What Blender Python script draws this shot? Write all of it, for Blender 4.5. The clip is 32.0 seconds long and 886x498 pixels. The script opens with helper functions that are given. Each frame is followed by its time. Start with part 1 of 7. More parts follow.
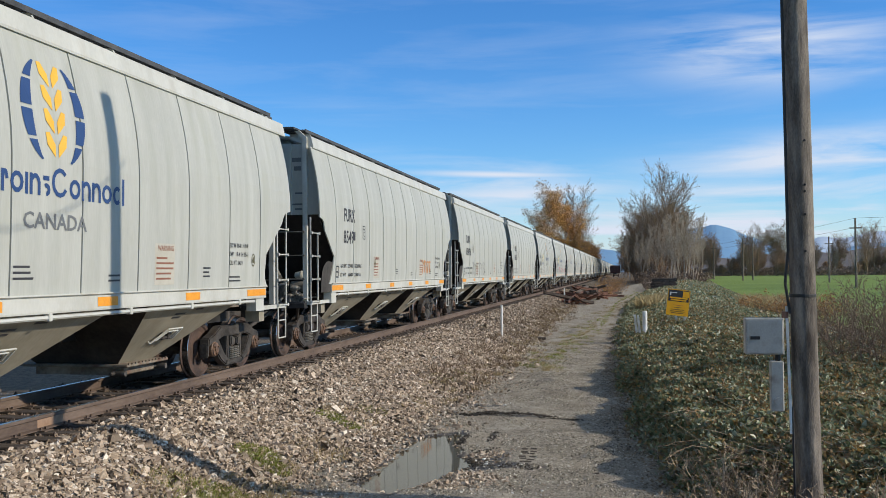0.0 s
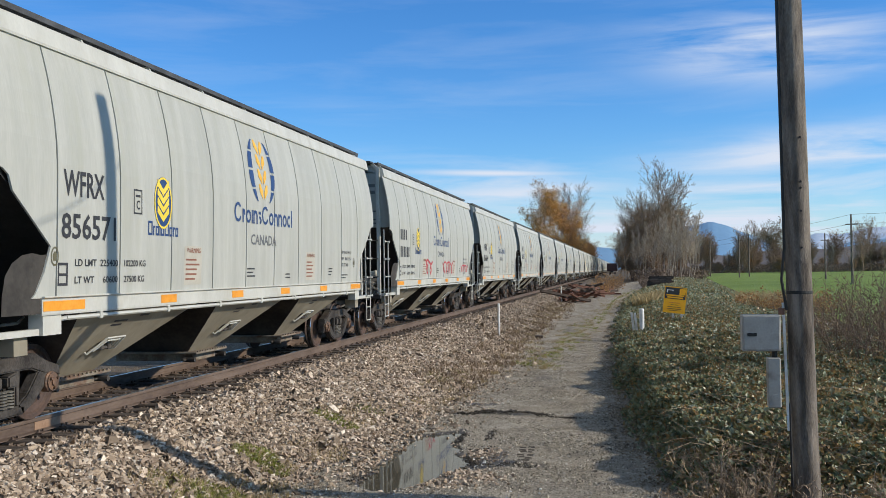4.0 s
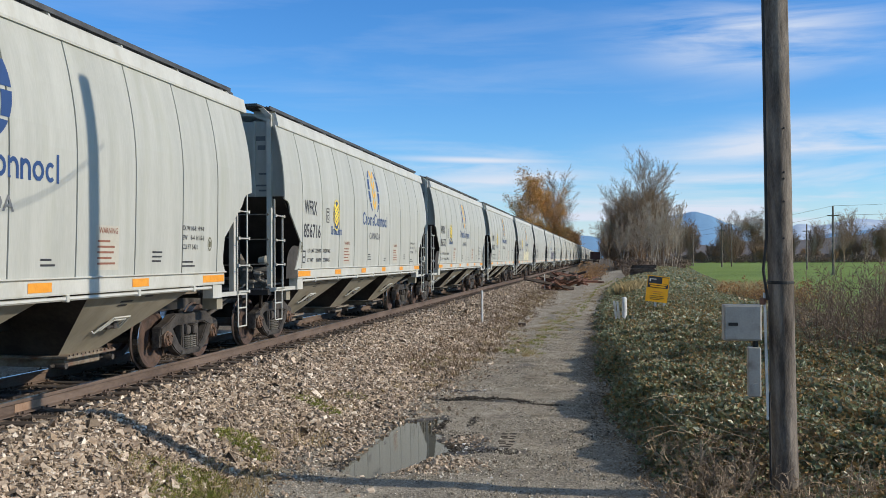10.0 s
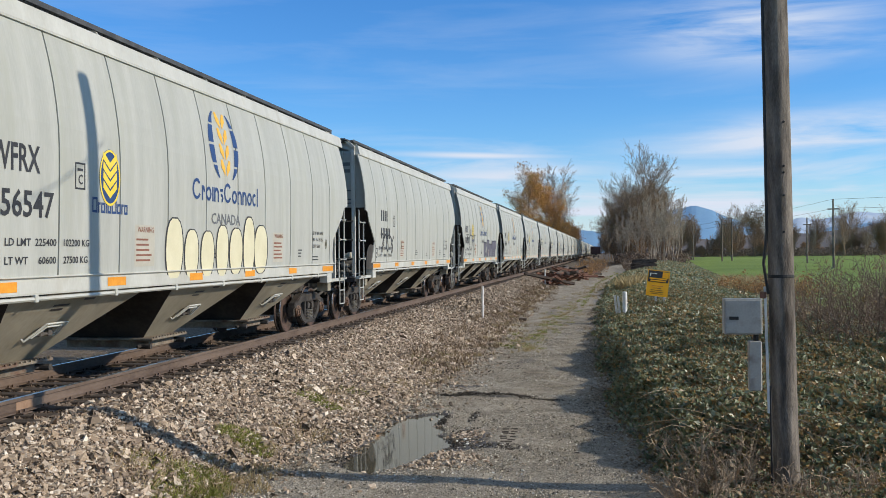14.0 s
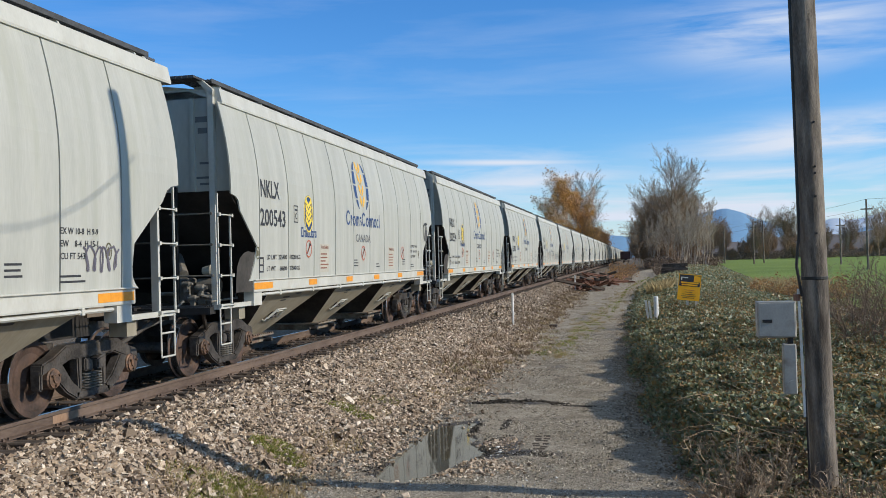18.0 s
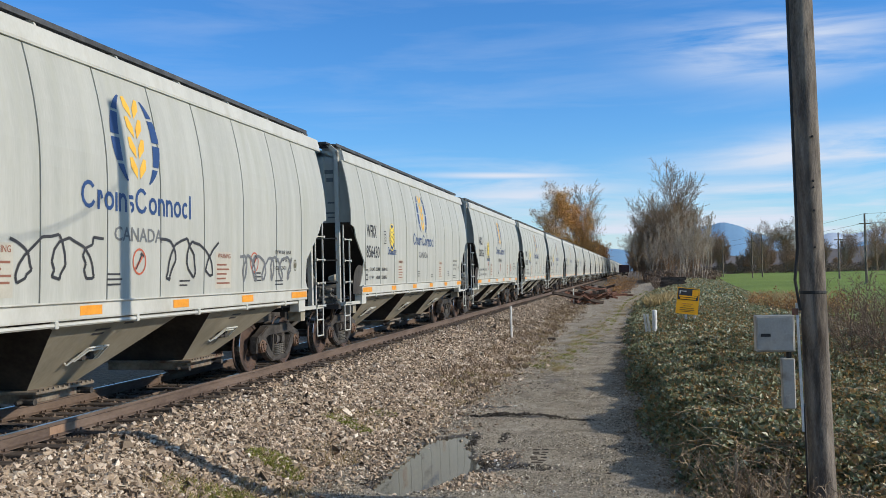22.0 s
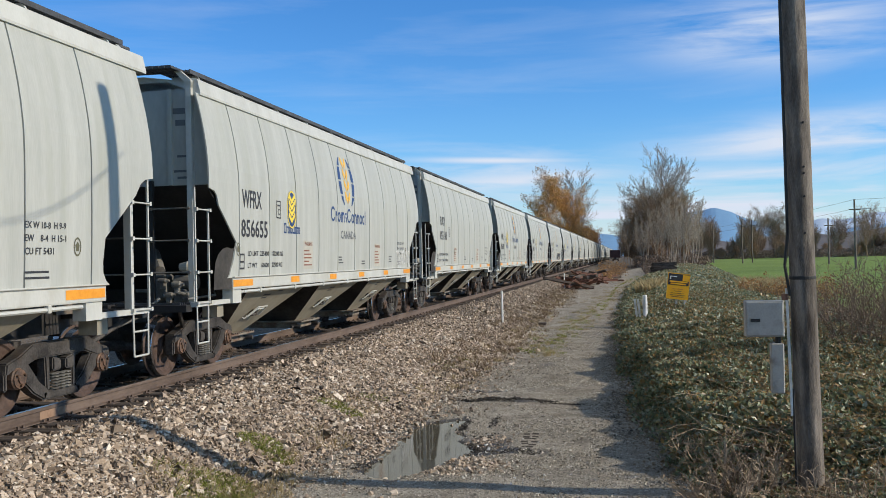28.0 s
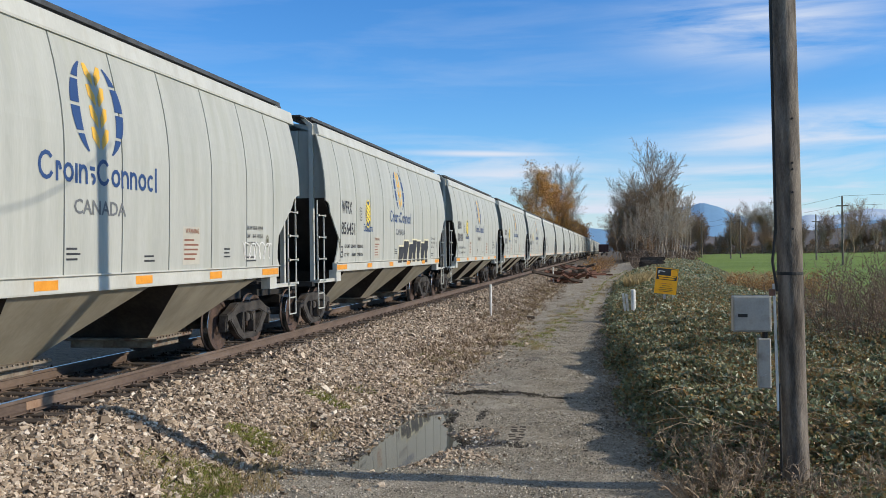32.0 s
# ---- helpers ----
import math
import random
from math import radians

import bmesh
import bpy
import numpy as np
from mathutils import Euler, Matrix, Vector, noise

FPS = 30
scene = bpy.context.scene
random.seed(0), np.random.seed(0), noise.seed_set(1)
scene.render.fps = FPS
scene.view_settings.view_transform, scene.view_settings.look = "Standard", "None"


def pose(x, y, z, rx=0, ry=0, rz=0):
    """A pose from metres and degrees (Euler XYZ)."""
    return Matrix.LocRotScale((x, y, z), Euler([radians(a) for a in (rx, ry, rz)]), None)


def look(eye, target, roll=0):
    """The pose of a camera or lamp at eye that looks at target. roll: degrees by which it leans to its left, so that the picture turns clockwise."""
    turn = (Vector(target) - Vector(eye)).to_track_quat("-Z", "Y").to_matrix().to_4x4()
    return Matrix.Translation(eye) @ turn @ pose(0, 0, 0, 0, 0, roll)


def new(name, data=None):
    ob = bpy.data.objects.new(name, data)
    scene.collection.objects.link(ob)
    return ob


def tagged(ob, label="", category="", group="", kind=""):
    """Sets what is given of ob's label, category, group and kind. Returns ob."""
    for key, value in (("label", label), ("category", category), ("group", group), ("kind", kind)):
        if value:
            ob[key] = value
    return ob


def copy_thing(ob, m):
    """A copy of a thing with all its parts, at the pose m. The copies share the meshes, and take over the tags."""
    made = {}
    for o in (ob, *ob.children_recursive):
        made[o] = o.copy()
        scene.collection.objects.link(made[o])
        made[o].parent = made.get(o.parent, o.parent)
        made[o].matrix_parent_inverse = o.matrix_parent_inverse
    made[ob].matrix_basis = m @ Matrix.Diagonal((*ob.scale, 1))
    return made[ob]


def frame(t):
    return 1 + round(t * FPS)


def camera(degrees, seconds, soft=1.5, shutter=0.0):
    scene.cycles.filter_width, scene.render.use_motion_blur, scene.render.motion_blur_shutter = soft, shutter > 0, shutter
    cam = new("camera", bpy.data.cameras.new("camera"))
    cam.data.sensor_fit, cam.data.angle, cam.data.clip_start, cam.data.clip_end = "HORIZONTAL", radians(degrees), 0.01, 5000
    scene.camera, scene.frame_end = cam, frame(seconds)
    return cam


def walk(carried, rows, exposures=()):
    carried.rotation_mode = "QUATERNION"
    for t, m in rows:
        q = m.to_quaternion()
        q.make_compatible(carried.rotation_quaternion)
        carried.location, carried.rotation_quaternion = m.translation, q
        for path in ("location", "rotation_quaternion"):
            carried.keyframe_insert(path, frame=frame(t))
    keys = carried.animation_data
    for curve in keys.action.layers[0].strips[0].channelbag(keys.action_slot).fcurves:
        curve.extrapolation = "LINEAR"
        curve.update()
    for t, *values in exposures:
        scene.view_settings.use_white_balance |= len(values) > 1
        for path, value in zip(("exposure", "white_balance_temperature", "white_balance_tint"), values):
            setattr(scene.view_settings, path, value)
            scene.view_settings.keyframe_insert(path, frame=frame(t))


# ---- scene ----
# Plan: the track's centre line is the y axis, rail top is z = 0, the road lies at z = -0.9.
EYE = Vector((7.80, 0.0, 1.70))
cam = camera(49.70, 32.0, soft=0.5)


def aim(turn, tilt, lean):
    a, b = radians(turn), radians(tilt)
    way = Vector((-math.sin(a) * math.cos(b), math.cos(a) * math.cos(b), math.sin(b)))
    return look(EYE, EYE + way, lean)


walk(cam, [
    (0, aim(10.849, 1.393, -0.450)), (0.5, aim(11.031, 1.572, -0.620)), (1, aim(11.033, 1.580, -0.514)), (1.5, aim(11.030, 1.551, -0.685)),
    (2, aim(10.973, 1.474, -0.873)), (2.5, aim(10.879, 1.490, -1.075)), (3, aim(10.762, 1.417, -0.716)), (3.5, aim(10.694, 1.363, -0.799)),
    (5.5, aim(10.517, 1.039, -0.813)), (6, aim(10.453, 0.429, -0.570)), (6.5, aim(10.349, 0.280, -0.445)), (7, aim(10.204, 0.177, -0.159)),
    (7.5, aim(10.071, 0.166, -0.023)), (8, aim(9.875, 0.183, 0.075)), (8.5, aim(9.753, 0.296, 0.070)), (9, aim(9.720, 0.330, -0.186)),
    (9.5, aim(9.682, 0.462, -0.118)), (10, aim(9.699, 0.522, -0.207)), (10.5, aim(9.671, 0.491, -0.390)), (11, aim(9.579, 0.483, -0.403)),
    (11.5, aim(9.523, 0.458, -0.259)), (12, aim(9.473, 0.417, -0.184)), (12.5, aim(9.452, 0.410, -0.323)), (13, aim(9.490, 0.424, -0.183)),
    (13.5, aim(9.583, 0.423, -0.322)), (14, aim(9.717, 0.257, -0.523)), (14.5, aim(9.936, 0.168, -0.356)), (16.5, aim(10.222, -0.089, -1.621)),
    (17, aim(10.360, 0.509, -1.470)), (17.5, aim(10.645, 0.672, -1.419)), (18, aim(11.441, 0.766, -1.556)), (18.5, aim(11.785, 0.864, -1.403)),
    (19, aim(11.924, 1.155, -1.596)), (19.5, aim(11.949, 1.296, -1.898)), (20, aim(11.753, 1.369, -1.650)), (20.5, aim(11.667, 1.409, -1.157)),
    (21, aim(11.534, 1.422, -1.223)), (21.5, aim(11.416, 1.460, -1.478)), (22, aim(11.340, 1.516, -1.302)), (22.5, aim(11.196, 1.573, -1.581)),
    (23, aim(10.958, 1.610, -1.470)), (23.5, aim(10.767, 1.598, -1.421)), (24, aim(10.735, 1.173, -0.989)), (24.5, aim(10.750, 0.538, -0.922)),
    (25, aim(10.878, 0.230, -1.322)), (25.5, aim(11.056, 0.229, -1.363)), (27.5, aim(10.986, 0.456, -1.216)), (28, aim(10.831, 0.604, -1.205)),
    (28.5, aim(10.662, 0.658, -1.135)), (29, aim(10.522, 0.641, -1.062)), (29.5, aim(10.400, 0.625, -1.188)), (30, aim(10.266, 0.567, -1.307)),
    (30.5, aim(10.192, 0.475, -1.048)), (31, aim(10.154, 0.388, -1.246)), (31.5, aim(10.116, 0.357, -1.161)), (32, aim(10.191, 0.169, -0.743)),
])

# ---- light ----
SUN_UP, SUN_TURN = radians(26.0), radians(-2.5)
to_sun = Vector((math.cos(SUN_UP) * math.cos(SUN_TURN), math.cos(SUN_UP) * math.sin(SUN_TURN), math.sin(SUN_UP)))
sun = new("sun", bpy.data.lights.new("sun", "SUN"))
sun.data.energy, sun.data.angle, sun.data.color = 4.0, radians(0.53), (1.0, 0.89, 0.735)
sun.matrix_world = look((60, 0, 60), Vector((60, 0, 60)) - to_sun)

world = bpy.data.worlds.new("sky")
scene.world = world
world.use_nodes = True
wn, wl = world.node_tree.nodes, world.node_tree.links
sky = wn.new("ShaderNodeTexSky")
sky.sky_type, sky.sun_disc = "NISHITA", False
sky.sun_elevation, sky.sun_rotation = SUN_UP, radians(90) - SUN_TURN
sky.air_density, sky.dust_density, sky.ozone_density = 1.0, 0.05, 4.0
coord = wn.new("ShaderNodeTexCoord")
# thin streaks of high cloud: noise drawn out along the horizon
flat = wn.new("ShaderNodeMapping")
flat.inputs["Scale"].default_value = (1.6, 1.6, 14.0)
flat.inputs["Rotation"].default_value = (radians(4), radians(-3), 0)
wl.new(coord.outputs["Generated"], flat.inputs["Vector"])
streak = wn.new("ShaderNodeTexNoise")
streak.inputs["Scale"].default_value, streak.inputs["Detail"].default_value, streak.inputs["Roughness"].default_value = 2.1, 7.0, 0.58
streak.inputs["Distortion"].default_value = 0.4
wl.new(flat.outputs["Vector"], streak.inputs["Vector"])
ramp = wn.new("ShaderNodeValToRGB")
ramp.color_ramp.elements[0].position, ramp.color_ramp.elements[1].position = 0.47, 0.68
ramp.color_ramp.elements[0].color, ramp.color_ramp.elements[1].color = (0, 0, 0, 1), (1, 1, 1, 1)
wl.new(streak.outputs["Fac"], ramp.inputs["Fac"])
split = wn.new("ShaderNodeSeparateXYZ")
wl.new(coord.outputs["Generated"], split.inputs["Vector"])
low = wn.new("ShaderNodeMapRange")
low.inputs["From Min"].default_value, low.inputs["From Max"].default_value = 0.06, 0.13
low.inputs["To Min"].default_value, low.inputs["To Max"].default_value = 1.0, 0.12
wl.new(split.outputs["Z"], low.inputs["Value"])
amount = wn.new("ShaderNodeMath")
amount.operation = "MULTIPLY"
wl.new(ramp.outputs["Color"], amount.inputs[0])
wl.new(low.outputs["Result"], amount.inputs[1])
clouds = wn.new("ShaderNodeMix")
clouds.data_type = "RGBA"


def cloud_shape(cx, wx, cz, wz, slope, peak):
    """A soft long cloud over the horizon, centred on a direction."""
    def calc(op, a, b):
        q = wn.new("ShaderNodeMath")
        q.operation = op
        for i, v in enumerate((a, b)):
            if v is None:
                continue
            if type(v) is float:
                q.inputs[i].default_value = v
            else:
                wl.new(v, q.inputs[i])
        return q.outputs["Value"]
    dx = calc("DIVIDE", calc("SUBTRACT", split.outputs["X"], cx), wx)
    level = calc("ADD", calc("MULTIPLY", calc("SUBTRACT", split.outputs["X"], cx), slope), cz)
    dz = calc("DIVIDE", calc("SUBTRACT", split.outputs["Z"], level), wz)
    far = calc("ADD", calc("POWER", calc("ABSOLUTE", dx, None), 2.0), calc("POWER", calc("ABSOLUTE", dz, None), 2.0))
    ahead = calc("GREATER_THAN", split.outputs["Y"], 0.0)
    return calc("MULTIPLY", calc("MULTIPLY", calc("EXPONENT", calc("MULTIPLY", far, -1.0), None), peak), ahead)


soft_noise = wn.new("ShaderNodeMapRange")
soft_noise.inputs["From Min"].default_value, soft_noise.inputs["From Max"].default_value = 0.38, 0.60
wl.new(streak.outputs["Fac"], soft_noise.inputs["Value"])
wisp = wn.new("ShaderNodeMath")
wisp.operation = "MULTIPLY"
wl.new(cloud_shape(0.14, 0.11, 0.214, 0.032, -0.05, 0.95), wisp.inputs[0])
wl.new(soft_noise.outputs["Result"], wisp.inputs[1])
band = wn.new("ShaderNodeMath")
band.operation = "MULTIPLY"
wl.new(cloud_shape(0.20, 0.16, 0.110, 0.022, 0.05, 1.1), band.inputs[0])
wl.new(soft_noise.outputs["Result"], band.inputs[1])
both_clouds = wn.new("ShaderNodeMath")
both_clouds.operation = "MAXIMUM"
wl.new(wisp.outputs["Value"], both_clouds.inputs[0])
wl.new(band.outputs["Value"], both_clouds.inputs[1])
for low_cloud in (cloud_shape(0.14, 0.22, 0.076, 0.016, 0.03, 1.0), cloud_shape(-0.10, 0.13, 0.079, 0.012, 0.02, 0.95)):
    torn, more = wn.new("ShaderNodeMath"), wn.new("ShaderNodeMath")
    torn.operation, more.operation = "MULTIPLY", "MAXIMUM"
    wl.new(low_cloud, torn.inputs[0])
    wl.new(soft_noise.outputs["Result"], torn.inputs[1])
    wl.new(torn.outputs["Value"], more.inputs[0])
    wl.new(both_clouds.outputs["Value"], more.inputs[1])
    both_clouds = more
trail = wn.new("ShaderNodeMath")
trail.operation = "MAXIMUM"
wl.new(both_clouds.outputs["Value"], trail.inputs[0])
wl.new(cloud_shape(-0.13, 0.075, 0.1012, 0.0034, -0.03, 1.0), trail.inputs[1])
most = wn.new("ShaderNodeMath")
most.operation = "MAXIMUM"
wl.new(trail.outputs["Value"], most.inputs[0])
wl.new(amount.outputs["Value"], most.inputs[1])
haze = wn.new("ShaderNodeMapRange")
haze.inputs["From Min"].default_value, haze.inputs["From Max"].default_value = 0.0, 0.075
haze.inputs["To Min"].default_value, haze.inputs["To Max"].default_value = 0.75, 0.0
wl.new(split.outputs["Z"], haze.inputs["Value"])
veil = wn.new("ShaderNodeMath")
veil.operation, veil.use_clamp = "MAXIMUM", True
wl.new(most.outputs["Value"], veil.inputs[0])
wl.new(haze.outputs["Result"], veil.inputs[1])
wl.new(veil.outputs["Value"], clouds.inputs["Factor"])
blue = wn.new("ShaderNodeHueSaturation")
value = wn.new("ShaderNodeMapRange")
value.inputs["From Min"].default_value, value.inputs["From Max"].default_value = 0.30, 0.60
value.inputs["To Min"].default_value, value.inputs["To Max"].default_value = 1.42, 0.95
wl.new(split.outputs["Z"], value.inputs["Value"])
wl.new(value.outputs["Result"], blue.inputs["Value"])
# deep blue over the horizon, paler towards the zenith
pale = wn.new("ShaderNodeMapRange")
pale.inputs["From Min"].default_value, pale.inputs["From Max"].default_value = 0.30, 0.50
pale.inputs["To Min"].default_value, pale.inputs["To Max"].default_value = 1.20, 0.40
wl.new(split.outputs["Z"], pale.inputs["Value"])
wl.new(pale.outputs["Result"], blue.inputs["Saturation"])
wl.new(sky.outputs["Color"], blue.inputs["Color"])
tint = wn.new("ShaderNodeMix")
tint.data_type, tint.blend_type = "RGBA", "MULTIPLY"
tint.inputs["Factor"].default_value = 1.0
tint.inputs["B"].default_value = (0.725, 0.965, 1.21, 1)
wl.new(blue.outputs["Color"], tint.inputs["A"])
wl.new(tint.outputs["Result"], clouds.inputs["A"])
clouds.inputs["B"].default_value = (7.4, 8.1, 9.4, 1)
back = wn["Background"]
back.inputs["Strength"].default_value = 0.10
wl.new(clouds.outputs["Result"], back.inputs["Color"])
scene.view_settings.exposure = -0.06


# ---- materials ----
def rgba(c):
    return (*c, 1.0)


def mat(name, low, high, scale=6.0, rough=0.8, metal=0.0, bump=0.0, fine=40.0, stretch=(1, 1, 1), vary=0.0, stain=None, stain_scale=0.7, stain_at=(0.5, 0.75), thin=0.0):
    """A surface that wanders between two colours at two scales, with relief, optional stains and variation from piece to piece."""
    m = bpy.data.materials.new(name)
    m.use_nodes = True
    n, l = m.node_tree.nodes, m.node_tree.links
    b = n["Principled BSDF"]
    b.inputs["Roughness"].default_value, b.inputs["Metallic"].default_value = rough, metal
    tc, mp = n.new("ShaderNodeTexCoord"), n.new("ShaderNodeMapping")
    mp.inputs["Scale"].default_value = stretch
    l.new(tc.outputs["Object"], mp.inputs["Vector"])
    big, small = n.new("ShaderNodeTexNoise"), n.new("ShaderNodeTexNoise")
    big.inputs["Scale"].default_value, big.inputs["Detail"].default_value = scale, 5
    small.inputs["Scale"].default_value, small.inputs["Detail"].default_value = fine, 3
    l.new(mp.outputs["Vector"], big.inputs["Vector"])
    l.new(mp.outputs["Vector"], small.inputs["Vector"])
    add = n.new("ShaderNodeMath")
    add.operation = "MULTIPLY_ADD"
    l.new(small.outputs["Fac"], add.inputs[0])
    add.inputs[1].default_value = 0.45
    l.new(big.outputs["Fac"], add.inputs[2])
    r = n.new("ShaderNodeValToRGB")
    r.color_ramp.elements[0].position, r.color_ramp.elements[1].position = 0.52, 0.95
    r.color_ramp.elements[0].color, r.color_ramp.elements[1].color = rgba(low), rgba(high)
    l.new(add.outputs["Value"], r.inputs["Fac"])
    out = r.outputs["Color"]
    if stain:
        sn, sr, mx = n.new("ShaderNodeTexNoise"), n.new("ShaderNodeValToRGB"), n.new("ShaderNodeMix")
        sn.inputs["Scale"].default_value, sn.inputs["Detail"].default_value = stain_scale, 6
        l.new(mp.outputs["Vector"], sn.inputs["Vector"])
        sr.color_ramp.elements[0].position, sr.color_ramp.elements[1].position = stain_at
        l.new(sn.outputs["Fac"], sr.inputs["Fac"])
        mx.data_type = "RGBA"
        l.new(sr.outputs["Color"], mx.inputs["Factor"])
        l.new(out, mx.inputs["A"])
        mx.inputs["B"].default_value = rgba(stain)
        out = mx.outputs["Result"]
    if vary:
        info, geo, hs = n.new("ShaderNodeObjectInfo"), n.new("ShaderNodeNewGeometry"), n.new("ShaderNodeHueSaturation")
        both, mr = n.new("ShaderNodeMath"), n.new("ShaderNodeMapRange")
        both.operation = "ADD"
        l.new(info.outputs["Random"], both.inputs[0])
        l.new(geo.outputs["Random Per Island"], both.inputs[1])
        mr.inputs["From Max"].default_value = 2.0
        mr.inputs["To Min"].default_value, mr.inputs["To Max"].default_value = 1 - vary, 1 + vary
        l.new(both.outputs["Value"], mr.inputs["Value"])
        l.new(mr.outputs["Result"], hs.inputs["Value"])
        l.new(out, hs.inputs["Color"])
        out = hs.outputs["Color"]
    l.new(out, b.inputs["Base Color"])
    if thin:
        # leaves let part of the light through
        tr, both_ways = n.new("ShaderNodeBsdfTranslucent"), n.new("ShaderNodeMixShader")
        both_ways.inputs["Fac"].default_value = thin
        l.new(out, tr.inputs["Color"])
        l.new(b.outputs["BSDF"], both_ways.inputs[1])
        l.new(tr.outputs["BSDF"], both_ways.inputs[2])
        l.new(both_ways.outputs["Shader"], n["Material Output"].inputs["Surface"])
    if bump:
        bp = n.new("ShaderNodeBump")
        bp.inputs["Strength"].default_value, bp.inputs["Distance"].default_value = min(1.0, bump), 0.02
        l.new(add.outputs["Value"], bp.inputs["Height"])
        l.new(bp.outputs["Normal"], b.inputs["Normal"])
    return m


PAINT = mat("grey_paint", (0.40, 0.41, 0.375), (0.50, 0.51, 0.47), 1.2, 0.5, 0, 0.05, 18, (1, 3.0, 0.35), 0.03, (0.40, 0.41, 0.35), 1.6, (0.52, 0.85))
PAINT.node_tree.nodes["Principled BSDF"].inputs["Specular IOR Level"].default_value = 0.25
SEAM = mat("grimy_seam", (0.10, 0.10, 0.09), (0.18, 0.18, 0.16), 2, 0.8)
TRIM = mat("pale_paint", (0.48, 0.485, 0.44), (0.58, 0.585, 0.54), 1.5, 0.5, 0, 0.05, 22, (1, 1.5, 0.8), 0.03, (0.42, 0.40, 0.33), 2.0, (0.55, 0.85))
SLOPE = mat("dusty_hopper_paint", (0.25, 0.225, 0.165), (0.365, 0.33, 0.255), 1.4, 0.7, 0, 0.1, 14, (1, 1.5, 0.6), 0.05, (0.22, 0.20, 0.15), 1.1, (0.5, 0.8))
GATE = mat("rusty_outlet_gate", (0.12, 0.095, 0.07), (0.30, 0.26, 0.20), 3, 0.8, 0, 0.3, 26, stain=(0.13, 0.065, 0.04), stain_scale=4, stain_at=(0.5, 0.7))
VALVE = mat("grimy_valve_casting", (0.10, 0.09, 0.075), (0.26, 0.24, 0.20), 9, 0.6, 0, 0.3, 40, vary=0.4)
GEAR = mat("dusty_brake_gear", (0.10, 0.095, 0.085), (0.24, 0.23, 0.20), 5, 0.75, 0.1, 0.3, 30)
# Dark tone for hopper end slopes: their underside shade, set as base colour.
SHADESLOPE = mat("brake_dust_grime", (0.022, 0.018, 0.015), (0.065, 0.054, 0.043), 2.0, 0.85, 0, 0.2, 18)
DUSTYTANK = mat("dusty_brown_tank", (0.10, 0.080, 0.058), (0.23, 0.19, 0.145), 3, 0.8, 0, 0.2, 24, stain=(0.06, 0.05, 0.04), stain_scale=3)
DUSTBLACK = mat("dust_on_black", (0.032, 0.030, 0.027), (0.070, 0.064, 0.057), 2.5, 0.9, 0, 0.1, 18)
BLACK = mat("black_paint", (0.016, 0.015, 0.015), (0.045, 0.042, 0.040), 2.5, 0.55, 0, 0.1, 20)
CAST = mat("dirty_cast_steel", (0.026, 0.023, 0.021), (0.105, 0.095, 0.085), 4, 0.7, 0.0, 0.6, 30, vary=0.15, stain=(0.085, 0.060, 0.042), stain_scale=3.5, stain_at=(0.60, 0.9))
CAST.node_tree.nodes["Principled BSDF"].inputs["Specular IOR Level"].default_value = 0.3
CAPRUST = mat("oily_rusty_cap", (0.05, 0.036, 0.028), (0.20, 0.115, 0.07), 7, 0.55, 0.1, 0.3, 40, vary=0.5)
WHEEL = mat("brown_wheel_steel", (0.045, 0.034, 0.029), (0.14, 0.09, 0.07), 3, 0.7, 0.3, 0.2, 25, vary=0.1)
TREAD = mat("bright_tread", (0.45, 0.45, 0.45), (0.6, 0.6, 0.6), 5, 0.25, 1.0)
RUST = mat("rusty_rail", (0.10, 0.070, 0.054), (0.20, 0.148, 0.115), 3, 0.8, 0.2, 0.3, 30, (1, 0.3, 1))
SHINE = mat("rail_head", (0.30, 0.29, 0.28), (0.5, 0.5, 0.5), 3, 0.28, 1.0, 0, 30, (1, 0.05, 1))
TIE = mat("creosoted_tie", (0.045, 0.035, 0.028), (0.12, 0.095, 0.075), 5, 0.9, 0, 0.6, 40, (0.4, 3, 3), 0.25)
GRATE = mat("galvanised_grating", (0.06, 0.06, 0.06), (0.12, 0.12, 0.12), 5, 0.6, 0.4)
ORANGE = mat("orange_reflective_tape", (0.72, 0.28, 0.02), (0.85, 0.36, 0.04), 9, 0.4, 0, 0, 40, vary=0.08)
BLUE = mat("blue_lettering", (0.02, 0.055, 0.17), (0.028, 0.07, 0.2), 4, 0.5)
GOLD = mat("gold_lettering", (0.78, 0.43, 0.04), (0.86, 0.5, 0.06), 4, 0.5)
YELLOW = mat("yellow_lettering", (0.80, 0.60, 0.05), (0.88, 0.68, 0.08), 4, 0.5)
INK = mat("black_stencil", (0.025, 0.026, 0.03), (0.045, 0.045, 0.05), 6, 0.6)
GREYINK = mat("grey_lettering", (0.13, 0.14, 0.15), (0.17, 0.18, 0.19), 6, 0.6)
REDINK = mat("red_stencil", (0.45, 0.10, 0.05), (0.52, 0.14, 0.08), 6, 0.6)
BROWNINK = mat("rust_stencil", (0.22, 0.085, 0.055), (0.28, 0.12, 0.08), 6, 0.6)
OLIVEINK = mat("olive_stencil", (0.10, 0.095, 0.05), (0.14, 0.13, 0.08), 6, 0.6)
PLACARD = mat("faded_placard", (0.44, 0.42, 0.35), (0.52, 0.50, 0.43), 4, 0.6)
WHITE = mat("white_paint", (0.72, 0.72, 0.69), (0.82, 0.82, 0.80), 5, 0.5, 0, 0.1, 30, stain=(0.45, 0.43, 0.38), stain_scale=4)


